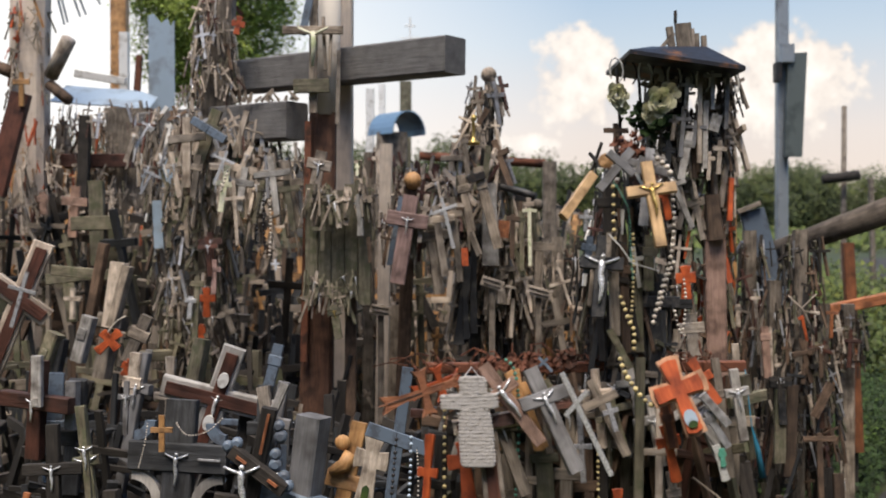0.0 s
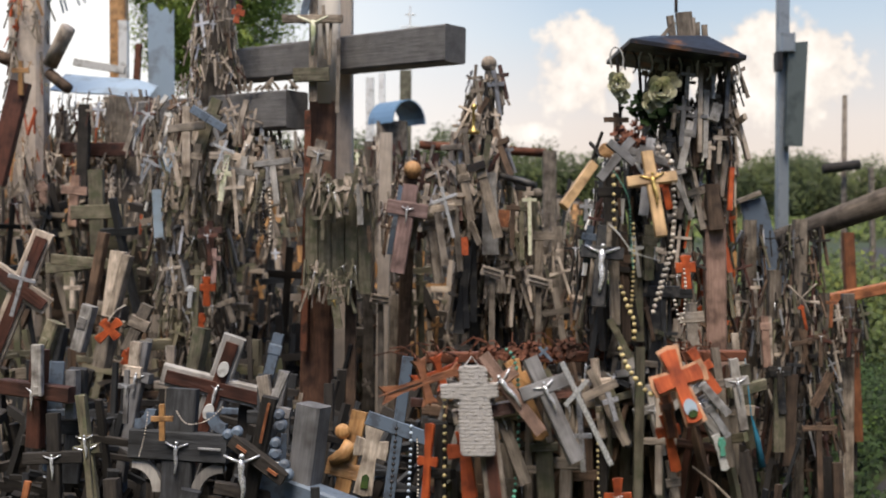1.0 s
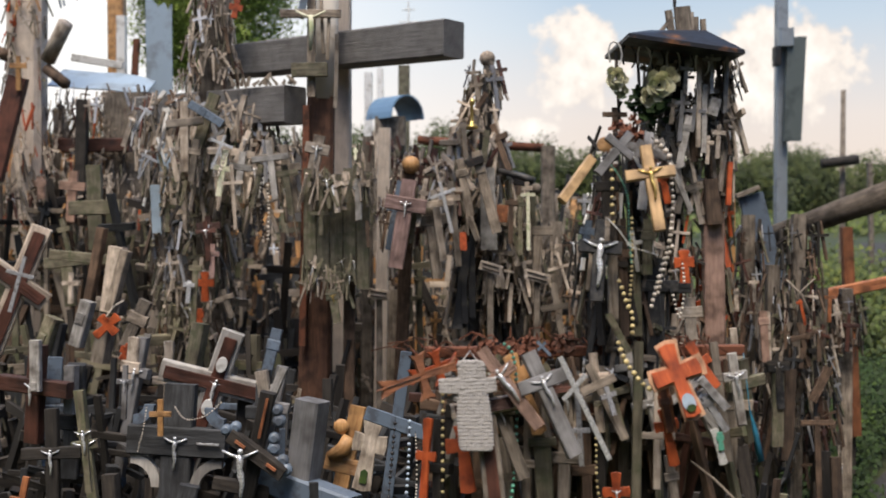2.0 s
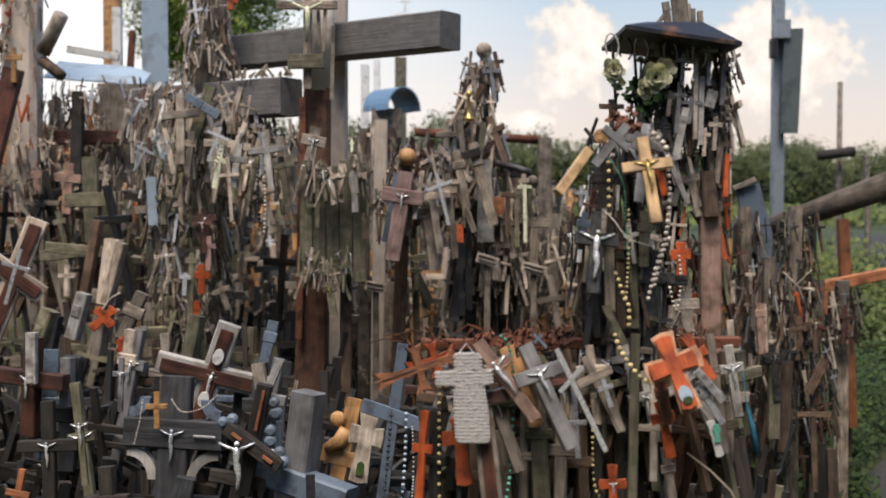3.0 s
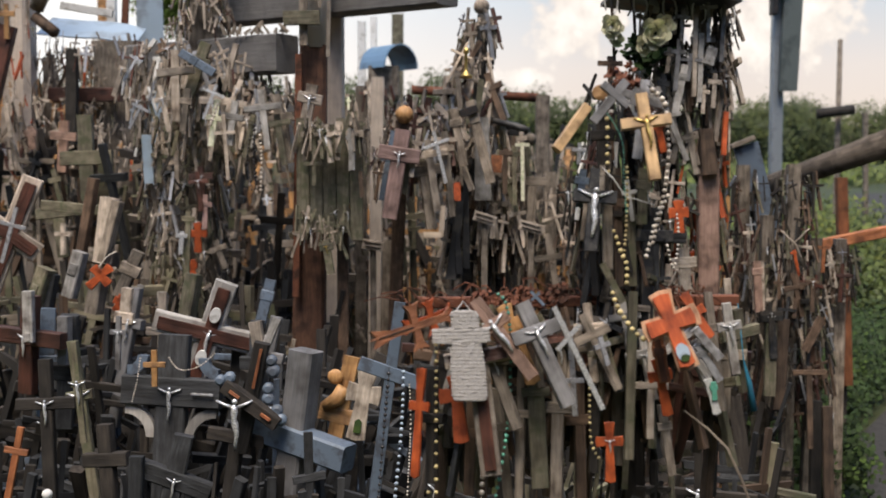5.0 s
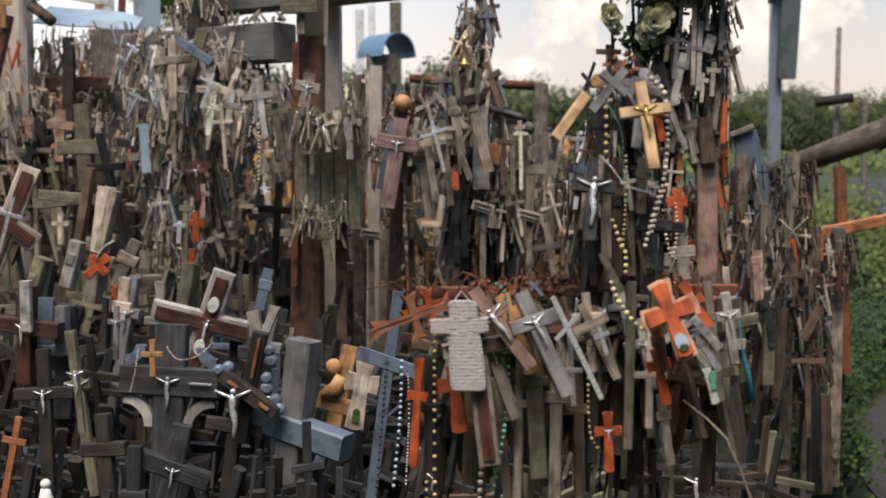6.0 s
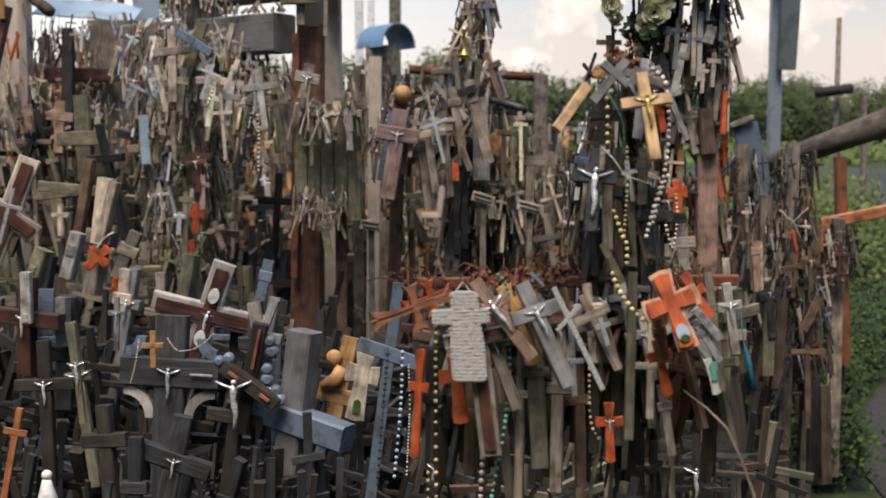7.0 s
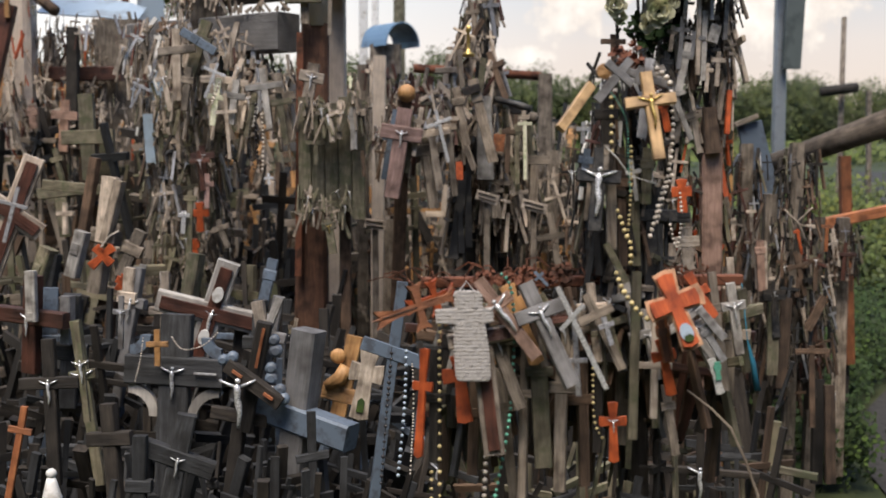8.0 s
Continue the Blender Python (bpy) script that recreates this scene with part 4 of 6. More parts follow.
plank((0.196, 4.417, 1.425), (0.191, 4.425, 1.764), 0.070, 0.02, ASH, "grey_board", "light grey board fixed to a black cross", "board", end=0.8)
bm = bmesh.new()
tube(bm, [(0.240, 4.505, 1.755), (0.334, 4.484, 1.730), (0.381, 4.454, 1.711)], [0.012, 0.016, 0.015], 8)
one("black_branch", bm, BLACK, "bent black branch beside a laden cross", "branch", smooth=True)

WARM = (0, 1, 1, 4, 2, 0, 5, 1, 8, 6, 0, 1)
laden((-2.210, 6.316, 2.199), (-2.172, 6.099, 1.487), 0.26, 0.34, 240, 26, 0.08, 0.22, "on old crosses of the mound", rg, mix=WARM)
laden((-1.894, 6.315, 2.149), (-1.804, 5.999, 1.489), 0.16, 0.22, 150, 20, 0.08, 0.22, "on old crosses of the mound", rg, mix=WARM)
laden((-2.418, 5.809, 1.891), (-2.320, 5.598, 1.438), 0.22, 0.26, 90, 10, 0.08, 0.22, "on old crosses of the mound", rg, mix=WARM)
laden((-0.382, 5.610, 1.940), (-0.382, 5.396, 1.358), 0.14, 0.2, 120, 18, 0.10, 0.26, "on pale stakes of the mound", rg, mix=(1, 1, 0, 1, 4, 0, 8), spread=10)
laden((0.552, 5.199, 1.504), (0.544, 4.987, 1.006), 0.14, 0.2, 90, 10, 0.10, 0.26, "on low stakes behind", rg, mix=(0, 0, 2, 4, 1, 3), spread=12)
for k, (a, b) in enumerate((((-2.243, 6.316, 2.183), (-2.263, 6.261, -0.080)), ((-1.894, 6.314, 2.116), (-1.894, 6.261, -0.080)), ((-2.415, 5.808, 1.861), (-2.402, 5.764, 0.053)), ((-0.382, 5.611, 1.970), (-0.396, 5.565, 0.107)), ((0.552, 5.200, 1.532), (0.566, 5.168, 0.213)))):
    plank(b, a, 0.06, 0.05, GREY, "laden_post", "grey wooden post thickly hung with small crosses", "post", group="laden posts")
laden((-1.930, 6.118, 2.267), (-1.914, 6.114, 2.116), 0.24, 0.26, 30, 12, 0.08, 0.2, "on a sheet-metal roof", rg, mix=WARM + (7,))

# ---- single crosses, placed one by one ----


def hung(top, foot, w, mat, arm=0.3, span=0.5, figure=None, yaw=0.0, d=0.6, skew=0.0, name="", where="", group="", style="plain", fs=0.62, aw=0.95):
    """A cross from its top to its foot, w wide; arm: how far down the crossbar sits; span: its length over the cross's height."""
    top, foot = Vector(top), Vector(foot)
    h = (foot - top).length
    z = (top - foot).normalized()
    y = Vector((math.sin(radians(yaw)), math.cos(radians(yaw)), 0))
    y = (y - z * y.dot(z)).normalized()
    x = y.cross(z)
    m = Matrix((x, y, z)).transposed().to_4x4()
    m.translation = top
    kindname = name or ("crucifix" if figure else "wooden_cross")
    text = "%s %scross%s, %s" % (WORDS.get(mat.name, "old"), "" if mat in (SILVER, GOLD, KNIT, STEEL, CHROME, CAST, IRON, BEADG) else "wooden ", " with %s figure" % ("gilt" if figure == GOLD else "silver") if figure else "", where)
    t = thing(kindname, text, "crucifix" if figure else "cross", group, m @ Matrix.Scale(h, 4))
    k = w / h
    g = 1.0 + 2.0 * h
    dd = k * d
    if style == "flared":
        bm = bmesh.new()
        out = [(-k * 0.62, 0), (0, k * 0.12), (k * 0.62, 0), (k * 0.42, -arm + k * 0.5), (span * 0.5, -arm + k * 0.58), (span * 0.53, -arm), (span * 0.5, -arm - k * 0.58), (k * 0.42, -arm - k * 0.5), (k * 0.58, -0.97), (0, -1.0), (-k * 0.58, -0.97), (-k * 0.42, -arm - k * 0.5), (-span * 0.5, -arm - k * 0.58), (-span * 0.53, -arm), (-span * 0.5, -arm + k * 0.58), (-k * 0.42, -arm + k * 0.5)]
        slab(bm, out, dd, g)
        bmesh.ops.bevel(bm, geom=[e for e in bm.edges if abs(e.verts[0].co.y - e.verts[1].co.y) < 1e-6], offset=dd * 0.12, segments=1, affect='EDGES')
        arm_ob = part("body", bm, mat, t)
    elif style == "tulip":
        bm = bmesh.new()
        c, e = k * 0.42, k * 1.05
        half = span / 2
        q = [(c, -arm + c), (half * 0.7, -arm + c * 1.3), (half, -arm + e), (half * 0.9, -arm + c * 0.2), (half * 1.06, -arm), (half * 0.9, -arm - c * 0.2), (half, -arm - e), (half * 0.7, -arm - c * 1.3), (c, -arm - c), (c * 1.1, -0.75), (e, -1.0), (c * 0.3, -0.95), (0, -1.03)]
        out = [(0, 0.03), (c * 0.3, -0.04), (e, 0.0), (c * 1.1, -0.2 * arm)] + q
        out = out + [(-x, zz) for x, zz in reversed(out[1:-1])]
        slab(bm, out, dd, g)
        bmesh.ops.triangulate(bm, faces=[f for f in bm.faces if len(f.verts) > 4])
        arm_ob = part("body", bm, mat, t)
        bm = bmesh.new()
        bar(bm, (0, -dd * 0.55, -0.93), (0, -dd * 0.55, -arm - c), k * 0.16, dd * 0.16)
        part("groove", bm, DARK, arm_ob, "dark carved groove")
    else:
        bm = bmesh.new()
        bar(bm, (0, 0, -1), (0, 0, 0), k, dd, 0.1, g=g)
        arm_ob = part("upright", bm, mat, t)
        if span:
            bm = bmesh.new()
            bar(bm, (-span / 2, -dd * 0.12, -arm - skew), (span / 2, -dd * 0.12, -arm + skew), k * aw, dd * 0.96, 0.1, side=(0, 0, 1), g=g)
            arm_ob = part("crossbar", bm, mat, t)
    if style == "inlay":
        for a, b, sd in (((0, -dd * 0.62, -0.96), (0, -dd * 0.62, -0.04), None), ((-span / 2 + k * 0.2, -dd * 0.66, -arm - skew * 0.9), (span / 2 - k * 0.2, -dd * 0.66, -arm + skew * 0.9), (0, 0, 1))):
            bm = bmesh.new()
            bar(bm, a, b, k * 0.56, dd * 0.25, 0.1, side=sd, g=g)
            part("inlay", bm, REDW, arm_ob, "dark red-brown inlaid panel")
    if figure:
        o = new("figure", figure_mesh(figure))
        o.parent = arm_ob
        o.location, o.scale = (0, -dd * 0.72, -arm + 0.0), (fs, fs, fs)
        o["label"] = "%s cast ornament" % ("gilt" if figure == GOLD else "silver")
    return t


# the near cross with its laden arm
nc = thing("rusty_cross", "rusty old cross whose arms are thickly hung with crosses", "cross")
bm = bmesh.new()
bar(bm, (0.307, 1.478, -0.027), (0.300, 1.660, 1.711), 0.028, 0.022)
part("upright", bm, DARK, nc)
bm = bmesh.new()
bar(bm, (-0.025, 1.588, 1.384), (0.454, 1.605, 1.385), 0.016, 0.016, side=(0, 0, 1))
part("crossbar", bm, RUST, nc)
bm = bmesh.new()
rg = random.Random(8)
for k in range(120):
    f = rg.random()
    p = Vector((-0.058, 1.569, 1.391)).lerp(Vector((0.398, 1.576, 1.396)), f) + Vector((0, rg.uniform(-0.02, 0.01), rg.gauss(0.004, 0.005)))
    q = p + Vector((rg.gauss(0, 0.02), rg.gauss(0, 0.008), rg.gauss(0, 0.008)))
    tube(bm, [p, (p + q) / 2 + Vector((0, 0, rg.uniform(-0.004, 0.010))), q], 0.0013, 4)
part("wire_wrapping", bm, RUST, nc, "tangle of rusty wire")
bm = bmesh.new()
for k in range(26):
    f = rg.random()
    leaves(bm, Vector((0.045, 1.545, 1.398)).lerp(Vector((0.205, 1.550, 1.395)), f) + Vector((0, rg.uniform(-0.02, 0.01), rg.gauss(0.0, 0.006))), (0.008, 0.008, 0.007), 16, 0.010, rg, 0.1)
one("dried_flowers", bm, RUST, "rust-brown withered flowers tied along a rusty arm", "dried flowers", kind="stuff")
ON = "tied to a rusty arm"
HG = "crosses on the near arm"
# knitted cover over one cross
kn = thing("crocheted_cross", "cream crocheted yarn cross hanging from a rusty arm", "cross", HG)
bm = bmesh.new()
last = None
for f in range(24 * 5 + 1):
    zz = 1.33 * f
    # half widths to the west and east of the middle line
    if zz < 8:
        left = right = 14 + 11 * math.sqrt(zz / 8)
    elif zz < 31:
        left, right = 23, 24
    elif zz < 58:
        left, right = 58, 42
    else:
        left = right = 26 + 4 * min(1.0, (zz - 58) / 45)
        if zz > 150:
            left = right = left - 0.05 * (zz - 150) ** 2 * 0.9
    ridge = abs(math.sin(math.pi * zz / 6.4))
    mid = Vector((0.0393, 1.438, 1.3933)) + Vector((zz * 0.07, -0.075 * zz, -zz)) * (1.43 / 1893)
    hy = 0.0036 + 0.0004 * ridge
    scallop = 2.2 * abs(math.sin(math.pi * zz / 6.4))
    ring = []
    for q in range(48):
        a = q * math.tau / 48
        cx, cy = math.cos(a), math.sin(a)
        cx = math.copysign(abs(cx) ** 0.55, cx)
        stitch = 1 + 0.22 * math.sin(q * 2.6 + round(zz / 6.4) * 1.7)
        hx = ((right if cx > 0 else left) + scallop) * 1.43 / 1893
        ring.append(bm.verts.new(mid + Vector((hx * cx, hy * cy * stitch + (0.006 * max(0.0, cx - 0.75) if right > 40 else 0.0), (0.0012 * cx if right > 40 else 0.0) + 0.0005 * math.sin(q * 1.9)))))
    if last:
        for q in range(48):
            bm.faces.new((last[q], last[(q + 1) % 48], ring[(q + 1) % 48], ring[q]))
    else:
        bm.faces.new(ring)
    last = ring
bm.faces.new(list(reversed(last)))
part("knitted_cover", bm, KNIT, kn, smooth=True)
bm = bmesh.new()
tube(bm, [(0.026, 1.437, 1.389), (0.039, 1.459, 1.403), (0.049, 1.448, 1.391)], 0.0012, 5)
part("hanging_loop", bm, KNIT, kn)
hung((0.055, 1.464, 1.358), (0.077, 1.439, 1.168), 0.029, PALE, 0.165, 0.47, None, 0, 0.6, 0.012, where=ON, group=HG, style="inlay", aw=0.72)
hung((-0.018, 1.499, 1.302), (-0.028, 1.473, 1.152), 0.012, ORANGE, 0.34, 0.2, None, 30, 0.4, where=ON, group=HG, style="flared")
hung((-0.003, 1.519, 1.298), (-0.004, 1.502, 1.138), 0.015, DARK, 0.43, 0.28, None, 35, 0.9, where=ON, group=HG)
hung((0.028, 1.488, 1.294), (0.038, 1.468, 1.203), 0.019, ORANGE, 0.28, 0.52, None, 8, 0.35, where=ON, group=HG, style="flared")
hung((0.0224, 1.4700, 1.3825), (-0.0819, 1.4000, 1.3590), 0.0116, BURNT, 0.46, 0.50, None, 12, 0.5, where="lying on a rusty arm", group=HG, style="tulip", aw=1.0)
hung((0.0231, 1.5150, 1.3839), (-0.0435, 1.4750, 1.3639), 0.0104, ORANGE, 0.42, 0.62, None, -10, 0.5, where="lying on a rusty arm", group=HG, style="tulip")
hung((0.0541, 1.4490, 1.4070), (0.1322, 1.4300, 1.3040), 0.0168, BURNTP, 0.33, 0.36, SILVER, 8, 0.5, where=ON, group=HG, fs=1.05)
hung((0.0954, 1.4870, 1.3932), (0.1375, 1.4700, 1.2854), 0.0189, TAN, 0.25, 0.42, None, 0, 0.4, where=ON, group=HG, style="flared")
hung((0.1175, 1.4520, 1.4018), (0.1796, 1.4250, 1.2665), 0.0207, GREYP, 0.29, 0.44, SILVER, -12, 0.75, -0.02, where=ON, group=HG, fs=0.75)
hung((0.1611, 1.4460, 1.3971), (0.2259, 1.4250, 1.2617), 0.0068, CHROME, 0.30, 0.28, None, 12, 0.7, 0.06, where=ON, group=HG)
hung((0.1311, 1.4600, 1.4161), (0.1491, 1.4550, 1.3975), 0.0040, BLUEG, 0.35, 0.6, None, 0, 0.5, where=ON, group=HG)
hung((0.206, 1.496, 1.380), (0.255, 1.475, 1.278), 0.013, GREY, 0.28, 0.45, None, 0, 0.6, where=ON, group=HG)
hung((0.214, 1.507, 1.394), (0.225, 1.495, 1.284), 0.011, PALE, 0.3, 0.4, None, 30, 0.7, where=ON, group=HG)
hung((0.076, 1.471, 1.329), (0.113, 1.450, 1.229), 0.017, GREY, 0.1, 0.4, SILVER, -12, 0.6, where=ON, group=HG)
hung((0.125, 1.513, 1.345), (0.117, 1.475, 1.079), 0.012, GREY, 0.4, 0.1, None, 20, 0.8, where=ON, group=HG)
hung((0.139, 1.499, 1.315), (0.148, 1.481, 1.137), 0.024, OLIVE, 0.25, 0.22, None, 0, 0.6, where=ON, group=HG, aw=0.5)
hung((0.175, 1.506, 1.282), (0.170, 1.477, 1.103), 0.017, GREY, 0.2, 0.25, None, 15, 0.6, where=ON, group=HG)
hung((0.206, 1.525, 1.277), (0.209, 1.506, 1.101), 0.015, BROWN, 0.3, 0.3, None, -15, 0.6, where=ON, group=HG)
hung((0.055, 1.538, 1.292), (0.049, 1.519, 1.114), 0.015, BROWN, 0.5, 0.3, None, 10, 0.6, where=ON, group=HG)
hung((0.089, 1.535, 1.267), (0.109, 1.515, 1.081), 0.014, GREY, 0.3, 0.35, None, 0, 0.6, where=ON, group=HG)
hung((0.234, 1.532, 1.342), (0.227, 1.511, 1.149), 0.013, DARK, 0.3, 0.3, None, 20, 0.6, where=ON, group=HG)
hung((0.186, 1.463, 1.353), (0.192, 1.451, 1.246), 0.007, SILVER, 0.55, 0.28, None, 20, 0.6, where=ON, group=HG)
hung((0.226, 1.463, 1.353), (0.237, 1.458, 1.315), 0.007, SILVER, 0.3, 0.6, None, -20, 0.5, where=ON, group=HG)
hung((0.3001, 1.4320, 1.4176), (0.3366, 1.4050, 1.3183), 0.0257, FRAMEW, 0.39, 0.68, None, 0, 0.16, 0.0, where="backing another", group=HG, style="flared")
rc = hung((0.3003, 1.4270, 1.4137), (0.3334, 1.4000, 1.3239), 0.0190, ORANGE, 0.385, 0.63, None, 0, 0.2, where="round picture, hung on wire", group=HG, style="flared")
bm = bmesh.new()
slab(bm, [(0.088 * math.cos(a), 0.125 * math.sin(a)) for a in [k * math.tau / 18 for k in range(18)]], 0.02)
o = part("picture", bm, SKYB, rc, "oval printed picture in pale blue and green")
o.location = (0.0, -0.03, -0.80)
bm = bmesh.new()
slab(bm, [(0.065 * math.cos(a), 0.05 * math.sin(a)) for a in [k * math.tau / 14 for k in range(14)]], 0.024)
o = part("picture_meadow", bm, LEAF, o, "green patch of a printed picture")
o.location = (0, -0.004, -0.08)
hung((0.3536, 1.4550, 1.3659), (0.3900, 1.4550, 1.3245), 0.0115, ASHB, 0.2, 0.0, None, 0, 0.6, where=ON, group=HG)
hung((0.3600, 1.4600, 1.3416), (0.3913, 1.4600, 1.2929), 0.0100, ASHB, 0.2, 0.3, None, 0, 0.6, where=ON, group=HG)
hung((0.3486, 1.5000, 1.4073), (0.3849, 1.4850, 1.3475), 0.0119, ORANGE, 0.42, 0.40, None, 0, 0.4, where=ON, group=HG, style="flared")
hung((0.3057, 1.4680, 1.3207), (0.3228, 1.4680, 1.2415), 0.0132, ORANGE, 0.28, 0.40, None, 0, 0.4, where=ON, group=HG, style="flared")
hung((0.3034, 1.4600, 1.3535), (0.3162, 1.4600, 1.2908), 0.0154, BURNT, 0.3, 0.3, None, 15, 0.6, where=ON, group=HG, style="inlay")
hung((0.238, 1.450, 1.237), (0.240, 1.442, 1.155), 0.012, ORANGE, 0.31, 0.44, SILVER, 0, 0.35, where="hung on beads", group=HG, style="flared", fs=0.6)
hung((0.279, 1.508, 1.410), (0.272, 1.484, 1.176), 0.013, OLIVE, 0.3, 0.0, None, 0, 0.7, name="wooden_stick", where="fixed to a laden cross", group=HG)
hung((0.305, 1.501, 1.347), (0.302, 1.487, 1.205), 0.010, PALE, 0.48, 0.34, None, 0, 0.6, where=ON, group=HG)
hung((0.318, 1.491, 1.252), (0.333, 1.481, 1.154), 0.012, GREY, 0.3, 0.2, None, 0, 0.6, where=ON, group=HG)
hung((0.3730, 1.4550, 1.2956), (0.3873, 1.4550, 1.2468), 0.0100, WHITE, 0.3, 0.2, None, 0, 0.3, where=ON, group=HG, style="flared")
hung((0.3800, 1.4520, 1.2923), (0.3829, 1.4520, 1.2672), 0.0069, BEADG, 0.3, 0.4, None, 0, 0.3, where=ON, group=HG, style="flared")
hung((0.4082, 1.5000, 1.3944), (0.4243, 1.5000, 1.2941), 0.0127, ASH, 0.32, 0.33, SILVER, 0, 0.6, where=ON, group=HG, fs=0.9)
hung((0.394, 1.547, 1.404), (0.414, 1.529, 1.234), 0.012, GREY, 0.3, 0.3, None, 0, 0.6, where=ON, group=HG)
# upper part of the near cross
UP = "tied to a cross head"
hung((0.2778, 1.4650, 1.6828), (0.2920, 1.4320, 1.5683), 0.0155, HONEY, 0.335, 0.56, GOLD, 0, 0.7, 0.0, where=UP, group=HG, fs=1.0)
hung((0.2090, 1.4900, 1.6676), (0.1627, 1.4500, 1.6079), 0.0134, HONEY, 0.12, 0.0, None, -10, 0.7, where=UP, group=HG)
hung((0.2614, 1.4850, 1.7013), (0.2140, 1.4700, 1.6456), 0.0118, GREYP, 0.34, 0.62, None, 0, 0.6, where=UP, group=HG)
hung((0.2904, 1.5000, 1.7039), (0.2778, 1.4850, 1.5964), 0.0127, ASHB, 0.4, 0.0, None, 0, 0.5, name="wooden_stick", where=UP, group=HG)
hung((0.2593, 1.5020, 1.6873), (0.3178, 1.5020, 1.6680), 0.0111, GREYP, 0.3, 0.4, None, 0, 0.6, where=UP, group=HG)
hung((0.3152, 1.4900, 1.6675), (0.3424, 1.4680, 1.5933), 0.0071, ASH, 0.2, 0.4, None, 0, 0.6, where=UP, group=HG)
hung((0.3043, 1.4920, 1.6561), (0.3153, 1.4920, 1.6048), 0.0095, ORANGE, 0.3, 0.3, None, 0, 0.4, where=UP, group=HG)
hung((0.2961, 1.5050, 1.6989), (0.3155, 1.5050, 1.6605), 0.0095, ASH, 0.3, 0.5, None, 0, 0.6, where=UP, group=HG)
hung((0.2249, 1.4960, 1.5819), (0.2139, 1.4750, 1.4700), 0.0190, BLACK, 0.34, 0.52, SILVER, 8, 0.6, where=UP, group=HG, fs=1.55)
hung((0.1966, 1.4680, 1.6178), (0.1954, 1.4680, 1.5890), 0.0054, SILVER, 0.33, 0.65, None, 0, 0.5, where=UP, group=HG)
hung((0.2285, 1.4700, 1.5874), (0.2274, 1.4700, 1.5532), 0.0070, PALE, 0.3, 0.2, None, 0, 0.5, where=UP, group=HG)
hung((0.2068, 1.5000, 1.5819), (0.2012, 1.5000, 1.5290), 0.0103, BLUEG, 0.3, 0.4, None, 15, 0.5, where=UP, group=HG)
hung((0.2933, 1.5200, 1.5830), (0.2923, 1.5200, 1.5041), 0.0137, OLIVE, 0.3, 0.25, None, 0, 0.6, where=UP, group=HG)
hung((0.3168, 1.5600, 1.5259), (0.3162, 1.5450, 1.3060), 0.0157, CHAR, 0.2, 0.42, None, 0, 0.6, where=UP, group=HG)
bm = bmesh.new()
tube(bm, [(0.2272, 1.492, 1.6869), (0.2272, 1.500, 1.6869)], 0.0105, 14)
one("wooden_disc", bm, TAN, "round honey-coloured wooden disc tied to a cross head", "disc")
hung((0.242, 1.529, 1.603), (0.244, 1.512, 1.441), 0.014, GREY, 0.15, 0.15, None, 0, 0.6, where=UP, group=HG)
hung((0.260, 1.547, 1.583), (0.263, 1.529, 1.415), 0.013, BROWN, 0.3, 0.2, None, 0, 0.6, where=UP, group=HG)
hung((0.232, 1.515, 1.661), (0.235, 1.503, 1.552), 0.015, DARK, 0.3, 0.3, None, 0, 0.6, where=UP, group=HG)
hung((0.309, 1.560, 1.526), (0.305, 1.541, 1.340), 0.018, BLACK, 0.22, 0.38, None, 0, 0.6, where=UP, group=HG)
hung((0.281, 1.553, 1.551), (0.284, 1.539, 1.414), 0.012, OLIVE, 0.3, 0.3, None, 0, 0.6, where=UP, group=HG)
hung((0.233, 1.493, 1.451), (0.261, 1.487, 1.397), 0.010, OLIVE, 0.3, 0.0, None, 0, 0.6, name="wooden_stick", where=UP, group=HG)
rg = random.Random(77)
bm = bmesh.new()
for k in range(14):
    leaves(bm, Vector((0.2737, 1.525, 1.706)) + Vector((rg.gauss(0, 0.016), rg.uniform(-0.015, 0.02), rg.gauss(0, 0.008))), (0.008, 0.008, 0.008), 16, 0.011, rg, 0.1)
leaves(bm, (0.2737, 1.525, 1.722), (0.006, 0.006, 0.008), 22, 0.010, rg, 0.1)
one("dried_flowers", bm, RUST, "rust-brown withered flowers tied on a cross head", "dried flowers", kind="stuff")
rosary([(0.2912, 1.4880, 1.6962), (0.3014, 1.4880, 1.6864), (0.3084, 1.4880, 1.6810), (0.3131, 1.4880, 1.6750), (0.3179, 1.4880, 1.6658)], BEADW, 0.0046, "pale knotted bead string over a cross head", 1.9)
laden((0.275, 1.600, 1.700), (0.268, 1.585, 1.549), 0.025, 0.058, 70, 26, 0.05, 0.11, "around a cross head", rg, mix=(0, 11, 9, 3, 2, 11, 3, 8), spread=18)
laden((0.265, 1.600, 1.560), (0.278, 1.590, 1.330), 0.058, 0.045, 110, 24, 0.06, 0.14, "on a cross stem", rg, mix=(0, 3, 3, 2, 4, 11, 11, 3), spread=9)
laden((0.291, 1.600, 1.330), (0.294, 1.561, 0.960), 0.03, 0.06, 50, 6, 0.08, 0.18, "low on a laden cross", rg, mix=(3, 3, 2, 11, 4), spread=9)
